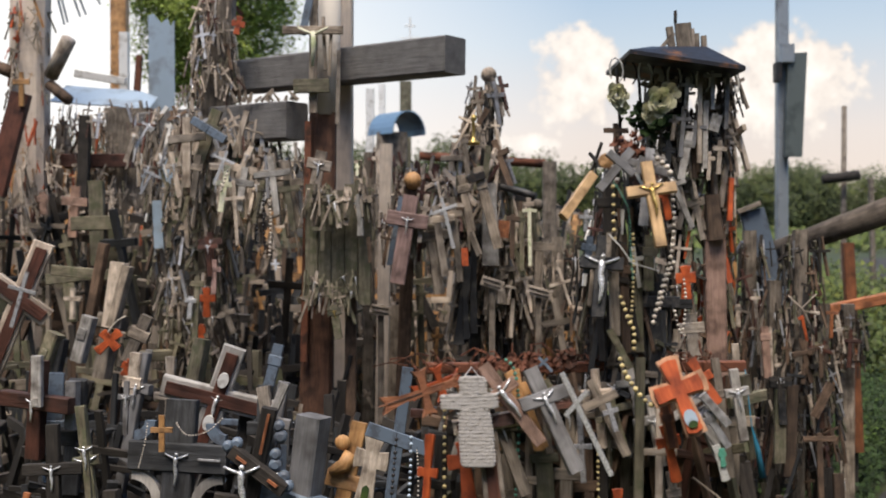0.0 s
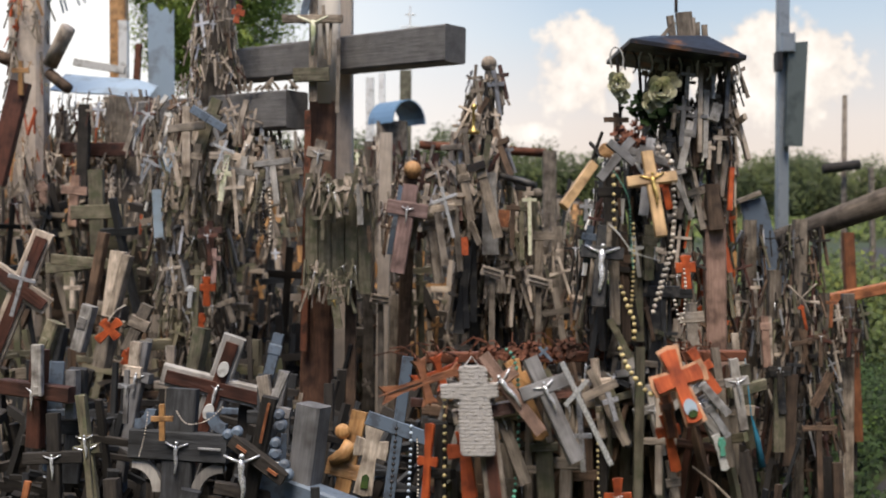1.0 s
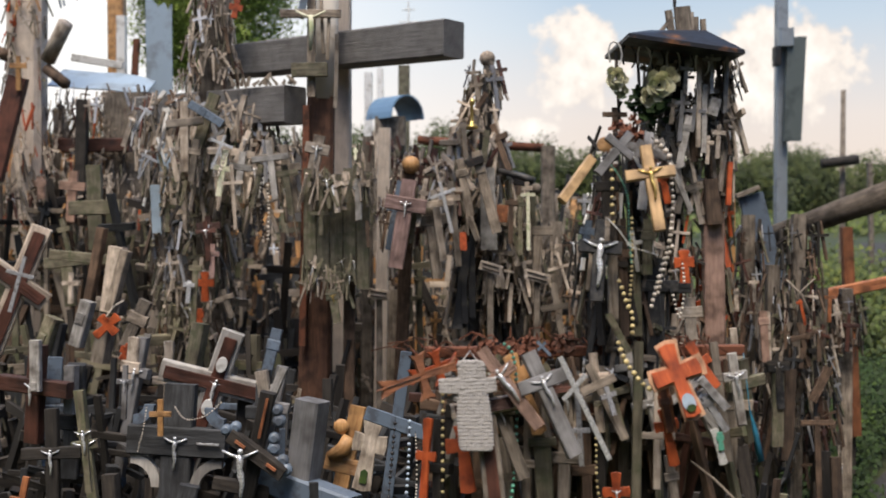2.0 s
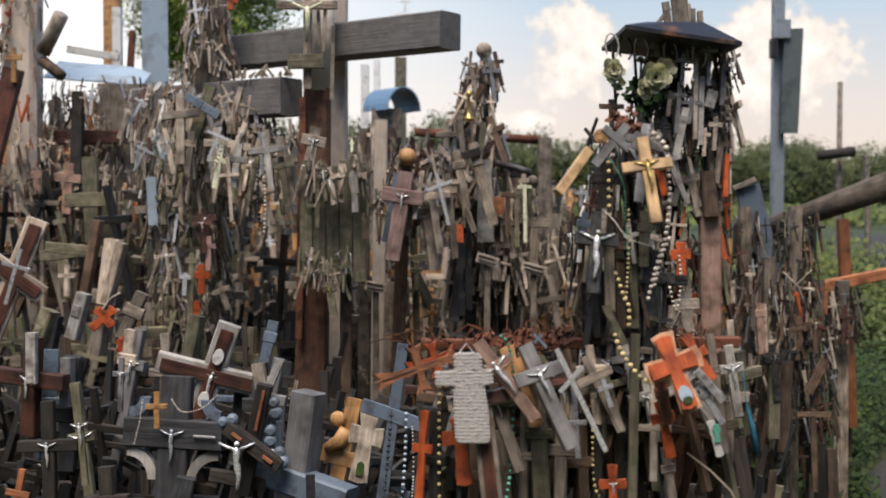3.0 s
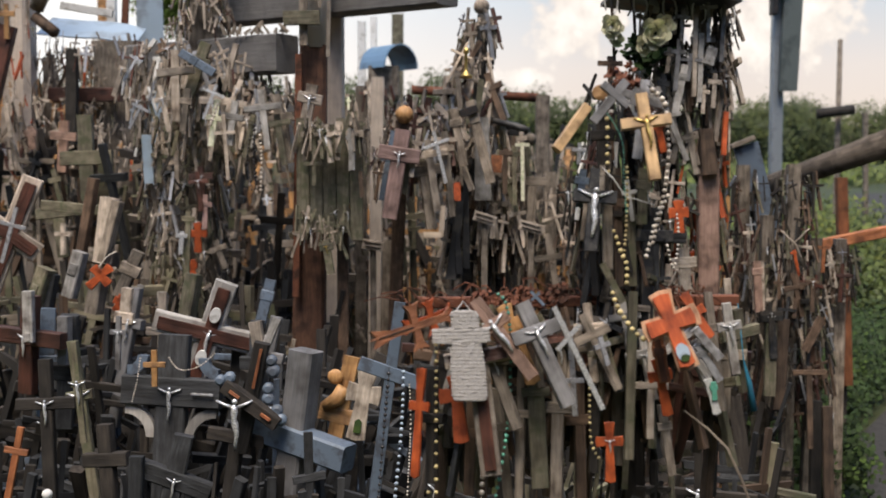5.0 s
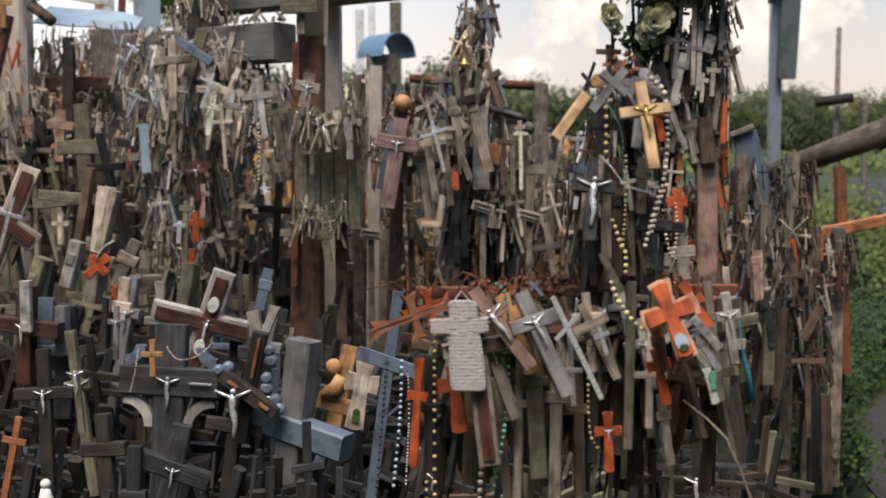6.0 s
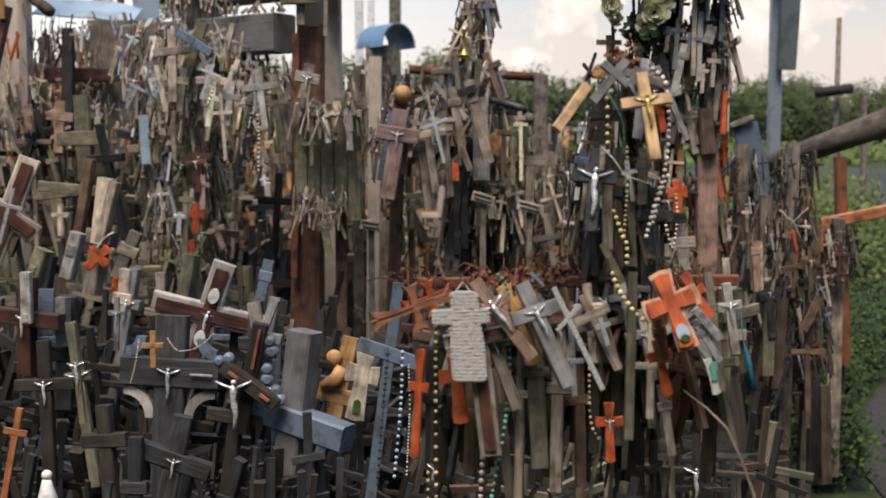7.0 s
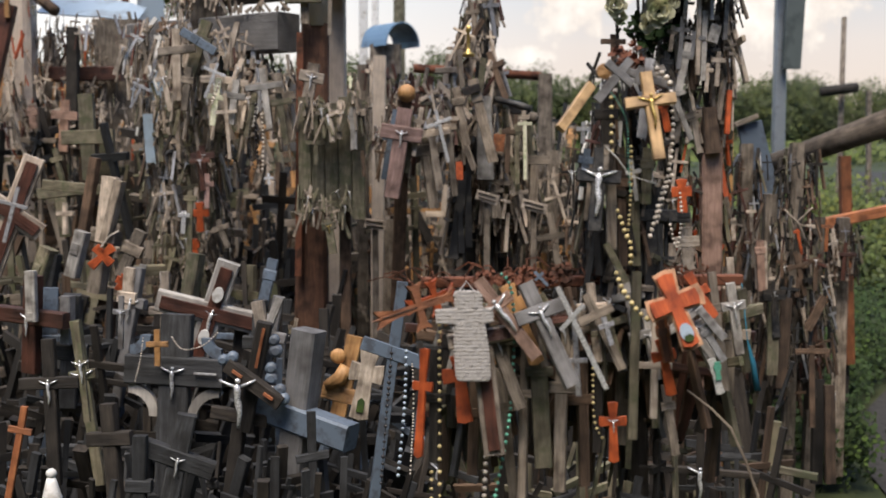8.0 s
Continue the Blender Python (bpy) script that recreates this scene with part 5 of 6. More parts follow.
for k in range(34):
    f = (k + rg.random()) / 34
    p = Vector((0.010, 1.520, 1.392)).lerp(Vector((0.350, 1.535, 1.390)), f) + Vector((0, rg.uniform(-0.03, 0.03), rg.uniform(-0.04, 0.004)))
    cross(p, rg.uniform(0.07, 0.12), rg.choice((GREY, OLIVE, BROWN, ASH, TAN, BROWN, GREY, DARK, REDW)), rg.choice(("stick", "thin", "plain")), rg.gauss(0, 22), rg.gauss(12, 16), -rg.uniform(0, 10), rg.choice((None, None, SILVER)), ON, HG)
items = []
for k in range(150):
    f = rg.random()
    p = Vector((-0.009, 1.588, 1.380)).lerp(Vector((0.448, 1.604, 1.376)), f)
    p += Vector((0, rg.uniform(-0.03, 0.05), -rg.random() ** 1.5 * 0.13))
    hh = rg.uniform(0.09, 0.2)
    kind_no, swing, turn, width = rg.choice((0, 2, 3, 3, 11, 4, 2, 8, 3)), rg.gauss(0, 9), rg.gauss(0, 40), rg.uniform(0.06, 0.13)
    if k < 90:
        cross(p, hh, KINDS[kind_no], "plain" if width > 0.1 else "thin", turn, swing, 0.0, None, ON, HG, "wooden_cross")
    else:
        items.append((Matrix.Translation(p) @ Euler((0, radians(swing), radians(turn))).to_matrix().to_4x4() @ Matrix.Scale(hh, 4), width, kind_no, rg.random() < 0.6))
heap("hung_crosses", items, "dense hanging wooden crosses along a rusty arm")
# bead strings
rosary([(0.0023, 1.4840, 1.3505), (0.0019, 1.4700, 1.2422), (0.0022, 1.4550, 1.0623)], BEADY, 0.0030, "yellow bead string hanging from a rusty arm", 3.3)
rosary([(-0.0093, 1.4620, 1.1469), (-0.0095, 1.4550, 1.0623)], BEADY, 0.0030, "yellow bead string hanging from a rusty arm", 3.3)
rosary([(0.078, 1.440, 1.419), (0.095, 1.439, 1.404), (0.103, 1.454, 1.355), (0.103, 1.465, 1.275), (0.098, 1.459, 1.213), (0.076, 1.437, 1.101)], BEADG, 0.0032, "green glass bead string on a rusty arm")
rosary([(0.068, 1.490, 1.221), (0.067, 1.474, 1.161), (0.063, 1.465, 1.083)], BEADW, 0.0042, "cream bead string below a rusty arm")
rosary([(0.2312, 1.4740, 1.6593), (0.2335, 1.4680, 1.6440), (0.2342, 1.4680, 1.5950), (0.2379, 1.4700, 1.5684)], BEADY, 0.0036, "gold bead string on a laden cross", 3.0)
rosary([(0.2420, 1.4750, 1.5054), (0.2483, 1.4700, 1.4880), (0.2560, 1.4680, 1.4651), (0.2624, 1.4680, 1.4519), (0.2632, 1.4700, 1.4223)], BEADY, 0.0038, "gold bead string on a laden cross")
rosary([(0.2408, 1.4700, 1.4223), (0.2479, 1.4550, 1.3971), (0.2570, 1.4400, 1.3801), (0.2690, 1.4300, 1.3641), (0.2808, 1.4240, 1.3559)], BEADY, 0.0043, "gold bead string swung between two crosses", 2.2)
rosary([(0.266, 1.497, 1.591), (0.266, 1.491, 1.529), (0.261, 1.483, 1.460)], BEADY, 0.0026, "thin gold bead string on a laden cross")
rosary([(0.3154, 1.4800, 1.6670), (0.3164, 1.4650, 1.6062), (0.3114, 1.4620, 1.5533), (0.3003, 1.4600, 1.5154), (0.2892, 1.4580, 1.4736), (0.2857, 1.4580, 1.4582)], BEADW, 0.0033, "pinkish white bead string on a laden cross")
rosary([(0.3193, 1.4630, 1.5532), (0.3057, 1.4610, 1.5229), (0.2954, 1.4590, 1.4811)], BEADW, 0.0033, "pinkish white bead string on a laden cross")
rosary([(0.2324, 1.4720, 1.6592), (0.2438, 1.4660, 1.6402), (0.2542, 1.4620, 1.6138), (0.2565, 1.4620, 1.5610), (0.2603, 1.4630, 1.5229)], BEADG, 0.0014, "thin green cord on a laden cross", 2.0)
rosary([(0.216, 1.486, 1.286), (0.216, 1.468, 1.210), (0.226, 1.455, 1.186)], BEADY, 0.0024, "small brown bead string under a rusty arm", 3.0)
bm = bmesh.new()
tube(bm, [(0.227, 1.467, 1.585), (0.240, 1.455, 1.570), (0.257, 1.452, 1.546), (0.297, 1.461, 1.534)], 0.0007, 5)
part("white_cord", bm, WHITE, nc)
bm = bmesh.new()
tube(bm, [(0.3403, 1.4500, 1.2537), (0.3707, 1.4400, 1.2310), (0.3955, 1.4300, 1.2062), (0.4143, 1.4250, 1.1645), (0.4310, 1.4200, 1.1167), (0.4429, 1.4200, 1.0495), (0.4620, 1.4300, 0.6000), (0.4700, 1.4500, -0.0500)], [0.0012, 0.0014, 0.0016, 0.0018, 0.0020, 0.0022, 0.0030, 0.0040], 6)
one("bent_twig", bm, GREY, "long bent dry twig below a laden cross", "twig")
bm = bmesh.new()
tube(bm, [(0.449, 1.585, 1.383), (0.454, 1.566, 1.302), (0.462, 1.563, 1.269), (0.469, 1.558, 1.227)], [0.0006, 0.0008, 0.004, 0.005], 6)
one("turquoise_ribbon", bm, TEAL, "turquoise cloth ribbon tied to a cross", "ribbon", smooth=True)

# ---- larger crosses before the mound ----
FG = "packed among others"
GG = "crosses before the mound"
fr = hung((-0.661, 3.395, 1.205), (-0.824, 3.409, 0.754), 0.072, ASH, 0.36, 0.74, SILVER, -6, 0.5, 0.03, where=FG, group=GG, style="inlay", fs=0.5)
for oz, ox in ((-0.22, 0.0), (-0.52, 0.0)):
    bm = bmesh.new()
    slab(bm, [(0.036 * math.cos(a), 0.052 * math.sin(a)) for a in [k * math.tau / 20 for k in range(20)]], 0.016)
    o = part("medallion", bm, WHITE, fr, "blank white oval medallion")
    o.location = (ox, -0.072, oz)
gx = hung((-0.764, 3.134, 1.081), (-0.789, 3.093, 0.578), 0.090, CHAR, 0.33, 0.58, SILVER, 5, 0.5, 0.0, where="scroll corners", group=GG, fs=0.5)
for sx in (-1, 1):
    for sz, r0, r1 in ((-1, 0.13, 0.185), (1, 0.06, 0.12)):
        ox, oz = sx * 0.27, -0.33 + sz * (0.27 if sz < 0 else 0.2)
        arc = [math.pi / 2 * k / 9 for k in range(10)]
        out = [(ox - sx * r1 * math.cos(a), oz - sz * r1 * math.sin(a)) for a in arc] + [(ox - sx * r0 * math.cos(a), oz - sz * r0 * math.sin(a)) for a in reversed(arc)]
        bm = bmesh.new()
        slab(bm, out, 0.05, 1.0)
        part("scroll", bm, ASH if sz < 0 else BLUEG, gx, "pale carved scroll bracket")
bm = bmesh.new()
bar(bm, (0.13, -0.07, -0.33), (0.26, -0.07, -0.33), 0.012, 0.01)
part("metal_strip", bm, SILVER, gx)
hung((-1.245, 3.295, 1.176), (-1.263, 3.290, 0.873), 0.052, REDW, 0.42, 0.86, SILVER, 20, 0.7, where=FG, group=GG)
bx = hung((-0.355, 2.931, 1.070), (-0.434, 2.931, 0.453), 0.078, GREYP, 0.40, 0.58, None, 28, 0.9, -0.02, where="with a thick crossbar", group=GG, aw=0.95)
sc = thing("scalloped_crucifix", "dark brown crucifix with gilt strips and scalloped edging", "crucifix", GG)
bm = bmesh.new()
bar(bm, (-0.5374, 2.915, 0.7904), (-0.4710, 2.900, 1.0966), 0.042, 0.03)
part("upright", bm, DARK, sc)
bm = bmesh.new()
bar(bm, (-0.5733, 2.885, 0.9833), (-0.4257, 2.860, 0.8809), 0.040, 0.03, side=(0, 0, 1))
part("crossbar", bm, DARK, sc)
for a, b in (((-0.4705, 2.879, 1.083), (-0.4946, 2.879, 0.975)), ((-0.556, 2.864, 0.971), (-0.530, 2.862, 0.953)), ((-0.47, 2.848, 0.912), (-0.445, 2.844, 0.895))):
    bm = bmesh.new()
    bar(bm, a, b, 0.008, 0.006)
    part("gilt_strip", bm, BURNT, sc, "dull gilt strip")
for p, r in (((-0.4474, 2.90, 1.047), 0.017), ((-0.4424, 2.90, 1.018), 0.020), ((-0.4561, 2.90, 0.970), 0.018), ((-0.4563, 2.90, 0.942), 0.020), ((-0.4305, 2.88, 0.913), 0.018), ((-0.420, 2.87, 0.890), 0.019), ((-0.585, 2.89, 0.995), 0.016), ((-0.560, 2.89, 1.002), 0.018)):
    bm = bmesh.new()
    tube(bm, [Vector(p) + Vector((0, 0.012, 0)), Vector(p) + Vector((0, -0.006, 0)), Vector(p) + Vector((0, -0.012, 0))], [r * 0.9, r * 0.9, r * 0.5], 14)
    part("scallop", bm, BLUEG, sc, "pale blue-grey painted scallop")
o = new("figure", figure_mesh(SILVER))
o.parent = sc
o.location, o.scale = (-0.541, 2.855, 0.930), (0.36,) * 3
o["label"] = "silver cast ornament"
for o in bx.children:
    if o.name.startswith("crossbar"):
        o.data.materials[0] = BLUEG
hung((-0.239, 3.077, 1.025), (-0.291, 3.058, 0.790), 0.046, TAN, 0.72, 0.5, None, 10, 0.5, where=FG, group=GG)
bm = bmesh.new()
ball(bm, (-0.288, 3.053, 0.971), 0.023, 2, (1, 0.4, 1))
tube(bm, [(-0.263, 3.050, 0.941), (-0.283, 3.047, 0.906), (-0.324, 3.046, 0.885)], [0.02, 0.022, 0.014], 8)
one("carved_ornament", bm, TAN, "honey-coloured carved wooden ornament on a cross", "carving", smooth=True)
px = hung((-0.176, 2.777, 1.045), (-0.210, 2.762, 0.861), 0.044, PALE, 0.33, 0.46, None, 0, 0.3, where="with a small green picture", group=GG, style="flared")
bm = bmesh.new()
slab(bm, [(-0.05, -0.1), (0.05, -0.1), (0.05, 0.06), (0, 0.1), (-0.05, 0.06)], 0.02)
o = part("picture", bm, LEAF, px, "small arched green picture")
o.location = (0, -0.05, -0.78)
hung((-0.085, 2.593, 1.249), (-0.163, 2.546, 0.674), 0.026, BLUEG, 0.3, 0.27, None, -10, 0.7, -0.03, where="hung with beads", group=GG, aw=1.3)
rosary([(-0.107, 2.481, 1.111), (-0.119, 2.470, 0.973), (-0.134, 2.455, 0.788)], BEADK, 0.0052, "black bead string on a grey-blue cross")
rosary([(-0.073, 2.462, 1.119), (-0.078, 2.450, 0.978), (-0.094, 2.436, 0.808)], BEADB, 0.0055, "bluish glass bead string on a grey-blue cross")
rosary([(-0.061, 2.498, 1.074), (-0.058, 2.489, 0.968), (-0.066, 2.476, 0.808)], BEADW, 0.0028, "pale bead string on a grey-blue cross")
hung((-0.973, 3.494, 1.175), (-1.052, 3.458, 0.723), 0.035, GREYP, 0.25, 0.2, SILVER, 20, 0.8, where=FG, group=GG, fs=0.45)
hung((-1.033, 3.035, 1.080), (-0.965, 2.997, 0.611), 0.029, OLIVE, 0.33, 0.16, SILVER, 0, 0.8, where=FG, group=GG, fs=0.5)
hung((-1.061, 3.500, 1.243), (-1.135, 3.495, 1.177), 0.026, ORANGE, 0.42, 0.75, None, 0, 0.4, where="lying on other crosses", group=GG, style="flared")
hung((-1.050, 3.592, 1.138), (-1.076, 3.588, 1.085), 0.023, ORANGE, 0.4, 0.7, None, 0, 0.4, where="lying on other crosses", group=GG, style="flared")
hung((-1.143, 3.339, 1.110), (-1.178, 3.360, 0.748), 0.053, CHAR, 0.5, 0.3, None, -10, 0.8, where=FG, group=GG)
hung((-1.229, 3.391, 1.124), (-1.243, 3.363, 0.784), 0.047, BLUEG, 0.5, 0.3, None, -25, 0.8, where=FG, group=GG)
hung((-1.063, 2.721, 0.910), (-1.110, 2.701, 0.664), 0.017, BURNT, 0.25, 0.24, None, 0, 0.7, 0.0, where=FG, group=GG)
hung((-1.575, 4.228, 1.522), (-1.784, 4.186, 0.991), 0.080, PALE, 0.42, 0.42, None, -15, 0.5, -0.06, where=FG, group=GG, style="inlay")
hung((-1.603, 4.119, 1.411), (-1.659, 4.102, 1.199), 0.015, SILVER, 0.32, 0.5, None, 0, 0.5, where="on a leaning cross", group=GG)
hung((-1.280, 4.269, 1.431), (-1.356, 4.233, 0.984), 0.061, GREY, 0.5, 0.3, None, 25, 0.9, where=FG, group=GG)
hung((-0.598, 3.892, 1.157), (-0.668, 3.869, 0.870), 0.039, BLUEG, 0.2, 0.16, None, 0, 0.6, where=FG, group=GG)
hung((-0.833, 3.696, 1.199), (-0.884, 3.673, 0.907), 0.051, OLIVE, 0.7, 0.4, None, 25, 0.9, where=FG, group=GG)
hung((-0.915, 3.592, 1.149), (-0.919, 3.571, 0.888), 0.029, PALE, 0.5, 0.4, None, 0, 0.8, where=FG, group=GG)
hung((-0.531, 3.186, 1.115), (-0.539, 3.160, 0.798), 0.041, CHAR, 0.4, 0.3, None, 0, 0.8, where=FG, group=GG)
hung((-0.481, 3.236, 1.118), (-0.548, 3.212, 0.820), 0.034, GREYP, 0.4, 0.3, None, 0, 0.8, where=FG, group=GG)
hung((-0.645, 2.717, 0.889), (-0.703, 2.695, 0.621), 0.049, CHAR, 0.42, 0.68, SILVER, -8, 0.8, -0.06, where=FG, group=GG, fs=0.5)
hung((-0.752, 2.664, 0.849), (-0.757, 2.647, 0.638), 0.034, CHAR, 0.6, 0.3, None, 0, 0.9, where=FG, group=GG)
hung((-0.327, 2.716, 0.896), (-0.322, 2.697, 0.664), 0.022, CHAR, 0.5, 0.36, None, -15, 0.8, 0.02, where=FG, group=GG)
hung((-0.895, 2.868, 0.880), (-0.872, 2.842, 0.567), 0.040, DARK, 0.3, 0.4, None, 10, 0.8, where=FG, group=GG)
hung((-1.092, 2.982, 1.037), (-1.076, 2.948, 0.627), 0.035, DARK, 0.3, 0.4, SILVER, 0, 0.8, where=FG, group=GG, fs=0.45)
hung((-0.537, 2.971, 0.943), (-0.593, 2.938, 0.532), 0.038, DARK, 0.3, 0.4, None, 10, 0.8, where=FG, group=GG)
hung((-1.583, 4.518, 1.393), (-1.560, 4.501, 1.184), 0.048, OLIVE, 0.1, 0.9, None, 0, 0.5, where=FG, group=GG)
hung((-1.527, 4.413, 1.333), (-1.527, 4.403, 1.205), 0.021, PALE, 0.35, 0.6, None, 0, 0.5, where=FG, group=GG)
bm = bmesh.new()
tube(bm, [(-0.867, 2.350, 0.732), (-0.867, 2.357, 0.795), (-0.869, 2.360, 0.827), (-0.869, 2.361, 0.838)], [0.028, 0.022, 0.013, 0.010], 10)
ball(bm, (-0.869, 2.362, 0.848), 0.012, 2)
plank((-0.867, 2.352, -0.08), (-0.867, 2.350, 0.735), 0.06, 0.06, DARK, "wooden_stake", "dark wooden stake carrying a small white statuette", "stake", group="stakes")
one("white_statuette", bm, WHITE, "small white plaster statuette among the crosses", "statuette", smooth=True)

# laid over the columns: single crosses that stand out
MD = "on a thickly laden cross"
MG = "crosses on the laden columns"
hung((-0.8493, 4.2200, 1.8839), (-0.9023, 4.2140, 1.7505), 0.0111, CAST, 0.25, 0.62, None, 0, 0.5, where=MD, group=MG)
hung((-0.8515, 4.2400, 1.8273), (-0.8804, 4.2340, 1.6442), 0.0224, PETAL, 0.40, 0.48, None, 0, 0.5, where=MD, group=MG)
hung((-1.2317, 4.5000, 2.0181), (-1.2878, 4.4940, 1.9161), 0.0107, CAST, 0.10, 0.5, None, 0, 0.5, where=MD, group=MG)
hung((-0.7572, 4.2400, 1.9031), (-0.8126, 4.2340, 1.7780), 0.0202, PALE, 0.3, 0.2, SILVER, 0, 0.5, where=MD, group=MG)
hung((-1.1976, 4.4200, 1.8134), (-1.2480, 4.4140, 1.7179), 0.0117, SILVER, 0.10, 0.7, None, 0, 0.5, where=MD, group=MG)
hung((-0.7804, 4.2300, 1.8201), (-0.8070, 4.2240, 1.6486), 0.0268, ASH, 0.36, 0.50, None, 0, 0.5, where=MD, group=MG)
hung((-0.8236, 4.2100, 1.7681), (-0.8084, 4.2040, 1.5130), 0.0133, PALE, 0.28, 0.32, None, 0, 0.5, where=MD, group=MG)
hung((-0.6773, 4.2000, 1.8628), (-0.6508, 4.1940, 1.6329), 0.0244, ASH, 0.30, 0.62, None, 0, 0.5, where=MD, group=MG)
hung((-0.7110, 4.2400, 1.7694), (-0.7466, 4.2340, 1.5996), 0.0224, OLIVE, 0.2, 0.15, None, 10, 0.5, where=MD, group=MG)
hung((-0.6187, 4.2200, 1.7687), (-0.5897, 4.2140, 1.5708), 0.0245, OLIVE, 0.18, 0.5, None, 0, 0.5, where=MD, group=MG)
hung((-0.9697, 4.2600, 1.8708), (-0.9919, 4.2540, 1.7026), 0.0270, GREY, 0.3, 0.3, None, 15, 0.5, where=MD, group=MG)
hung((-1.0919, 4.3000, 1.8845), (-1.0556, 4.2940, 1.7035), 0.0204, PALE, 0.3, 0.35, SILVER, 0, 0.5, where=MD, group=MG)
hung((-1.2759, 4.4800, 2.0021), (-1.3250, 4.4740, 1.8536), 0.0213, PALE, 0.25, 0.2, SILVER, 0, 0.5, where=MD, group=MG)
hung((-1.0956, 4.3000, 1.4198), (-1.0771, 4.2940, 1.2723), 0.0136, PALE, 0.3, 0.5, SILVER, 0, 0.5, where=MD, group=MG)
hung((-1.0005, 4.2400, 1.3102), (-1.0064, 4.2340, 1.2207), 0.0179, CAST, 0.2, 0.5, None, 0, 0.5, where=MD, group=MG)
hung((-0.6592, 4.2000, 1.4577), (-0.6563, 4.1940, 1.4135), 0.0089, CAST, 0.4, 0.8, None, 0, 0.5, where=MD, group=MG)
hung((-0.9383, 4.2500, 1.5456), (-0.9245, 4.2440, 1.3886), 0.0180, REDW, 0.25, 0.5, SILVER, 0, 0.5, where=MD, group=MG)
hung((-0.9776, 4.2600, 1.3878), (-0.9892, 4.2540, 1.1398), 0.0225, OLIVE, 0.12, 0.2, None, 0, 0.6, where=MD, group=MG)
hung((-0.9095, 4.2600, 1.4555), (-0.9137, 4.2540, 1.3205), 0.0203, ROSEW, 0.3, 0.4, None, 0, 0.6, where=MD, group=MG)
hung((-0.3695, 4.1200, 1.7389), (-0.3736, 4.1140, 1.5912), 0.0196, PALE, 0.3, 0.2, None, 0, 0.5, where="on a split board", group=MG)
hung((-0.3210, 4.1100, 1.7105), (-0.3165, 4.1040, 1.5523), 0.0239, ASH, 0.2, 0.2, None, 0, 0.5, where="on a split board", group=MG)
hung((-0.3957, 4.1200, 1.6890), (-0.4215, 4.1140, 1.5608), 0.0218, OLIVE, 0.3, 0.3, None, 0, 0.5, where="on a split board", group=MG)
hung((-0.2872, 4.1200, 1.5478), (-0.2805, 4.1140, 1.4479), 0.0131, BROWN, 0.3, 0.2, None, 0, 0.5, where="on a split board", group=MG)
hung((-0.4620, 4.1300, 1.6782), (-0.4641, 4.1240, 1.4931), 0.0153, OLIVE, 0.55, 0.45, None, 0, 0.5, where="on a split board", group=MG)
hung((-0.3446, 4.3000, 1.8400), (-0.3442, 4.2940, 1.7900), 0.0091, PETAL, 0.3, 0.4, None, 0, 0.5, where="on a split board", group=MG)
hung((-0.0068, 4.2400, 1.7030), (0.0426, 4.2340, 1.4996), 0.0134, CAST, 0.24, 0.5, None, 0, 0.5, 0.03, where="on a round-headed post", group=MG)
hung((-0.0608, 4.2600, 1.7147), (-0.0944, 4.2540, 1.5238), 0.0180, PALE, 0.3, 0.2, None, 0, 0.5, where="on a round-headed post", group=MG)
hung((-0.0317, 4.2800, 1.6702), (0.0092, 4.2740, 1.3879), 0.0294, PALE, 0.2, 0.5, None, 0, 0.5, where="on a round-headed post", group=MG)
hung((0.0362, 4.3000, 1.7045), (0.0706, 4.2940, 1.3642), 0.0250, GREY, 0.2, 0.2, None, 10, 0.5, where="on a round-headed post", group=MG)
hung((-0.0999, 4.3000, 1.6818), (-0.1225, 4.2940, 1.4549), 0.0204, OLIVE, 0.3, 0.3, None, 0, 0.5, where="on a round-headed post", group=MG)
hung((0.0864, 4.3000, 1.5004), (0.0886, 4.2940, 1.4279), 0.0273, ORANGE, 0.3, 0.0, None, 0, 0.3, where="on a round-headed post", group=MG)
hung((0.3519, 4.3600, 1.6603), (0.3546, 4.3540, 1.4257), 0.0138, PETAL, 0.04, 0.25, None, 0, 0.5, where="hung on a black arm", group=MG)
hung((0.2853, 4.3600, 1.6372), (0.2809, 4.3540, 1.4532), 0.0207, BROWN, 0.1, 0.3, None, 0, 0.5, where="hung on a black arm", group=MG)
hung((0.3182, 4.3700, 1.6489), (0.3232, 4.3640, 1.4068), 0.0185, OLIVE, 0.15, 0.3, None, 0, 0.5, where="hung on a black arm", group=MG)
hung((0.2543, 4.4200, 1.6097), (0.2472, 4.4140, 1.5398), 0.0467, BURNT, 0.3, 0.0, None, 0, 0.2, where="hung on a black arm", group=MG)
hung((0.1668, 4.2800, 1.7943), (0.0990, 4.2740, 1.7714), 0.0317, IRON, 0.3, 0.0, None, 0, 0.5, where="hung on a black arm", group=MG)
hung((0.1874, 4.4000, 1.9153), (0.1713, 4.3940, 1.7763), 0.0256, OLIVE, 0.3, 0.0, None, 0, 0.6, where="hung on a black arm", group=MG)
hung((0.0877, 4.4000, 1.9499), (0.1017, 4.3940, 1.7994), 0.0209, GREY, 0.1, 0.2, None, 0, 0.6, where="hung on a black arm", group=MG)
hung((-1.1336, 3.8500, 1.4447), (-1.1929, 3.8440, 1.2248), 0.0366, GREY, 0.5, 0.0, None, 25, 0.9, where="packed among others", group=MG)
hung((-1.3132, 4.1500, 1.5203), (-1.3691, 4.1440, 1.2285), 0.0373, BROWN, 0.5, 0.0, None, 20, 0.9, where="packed among others", group=MG)
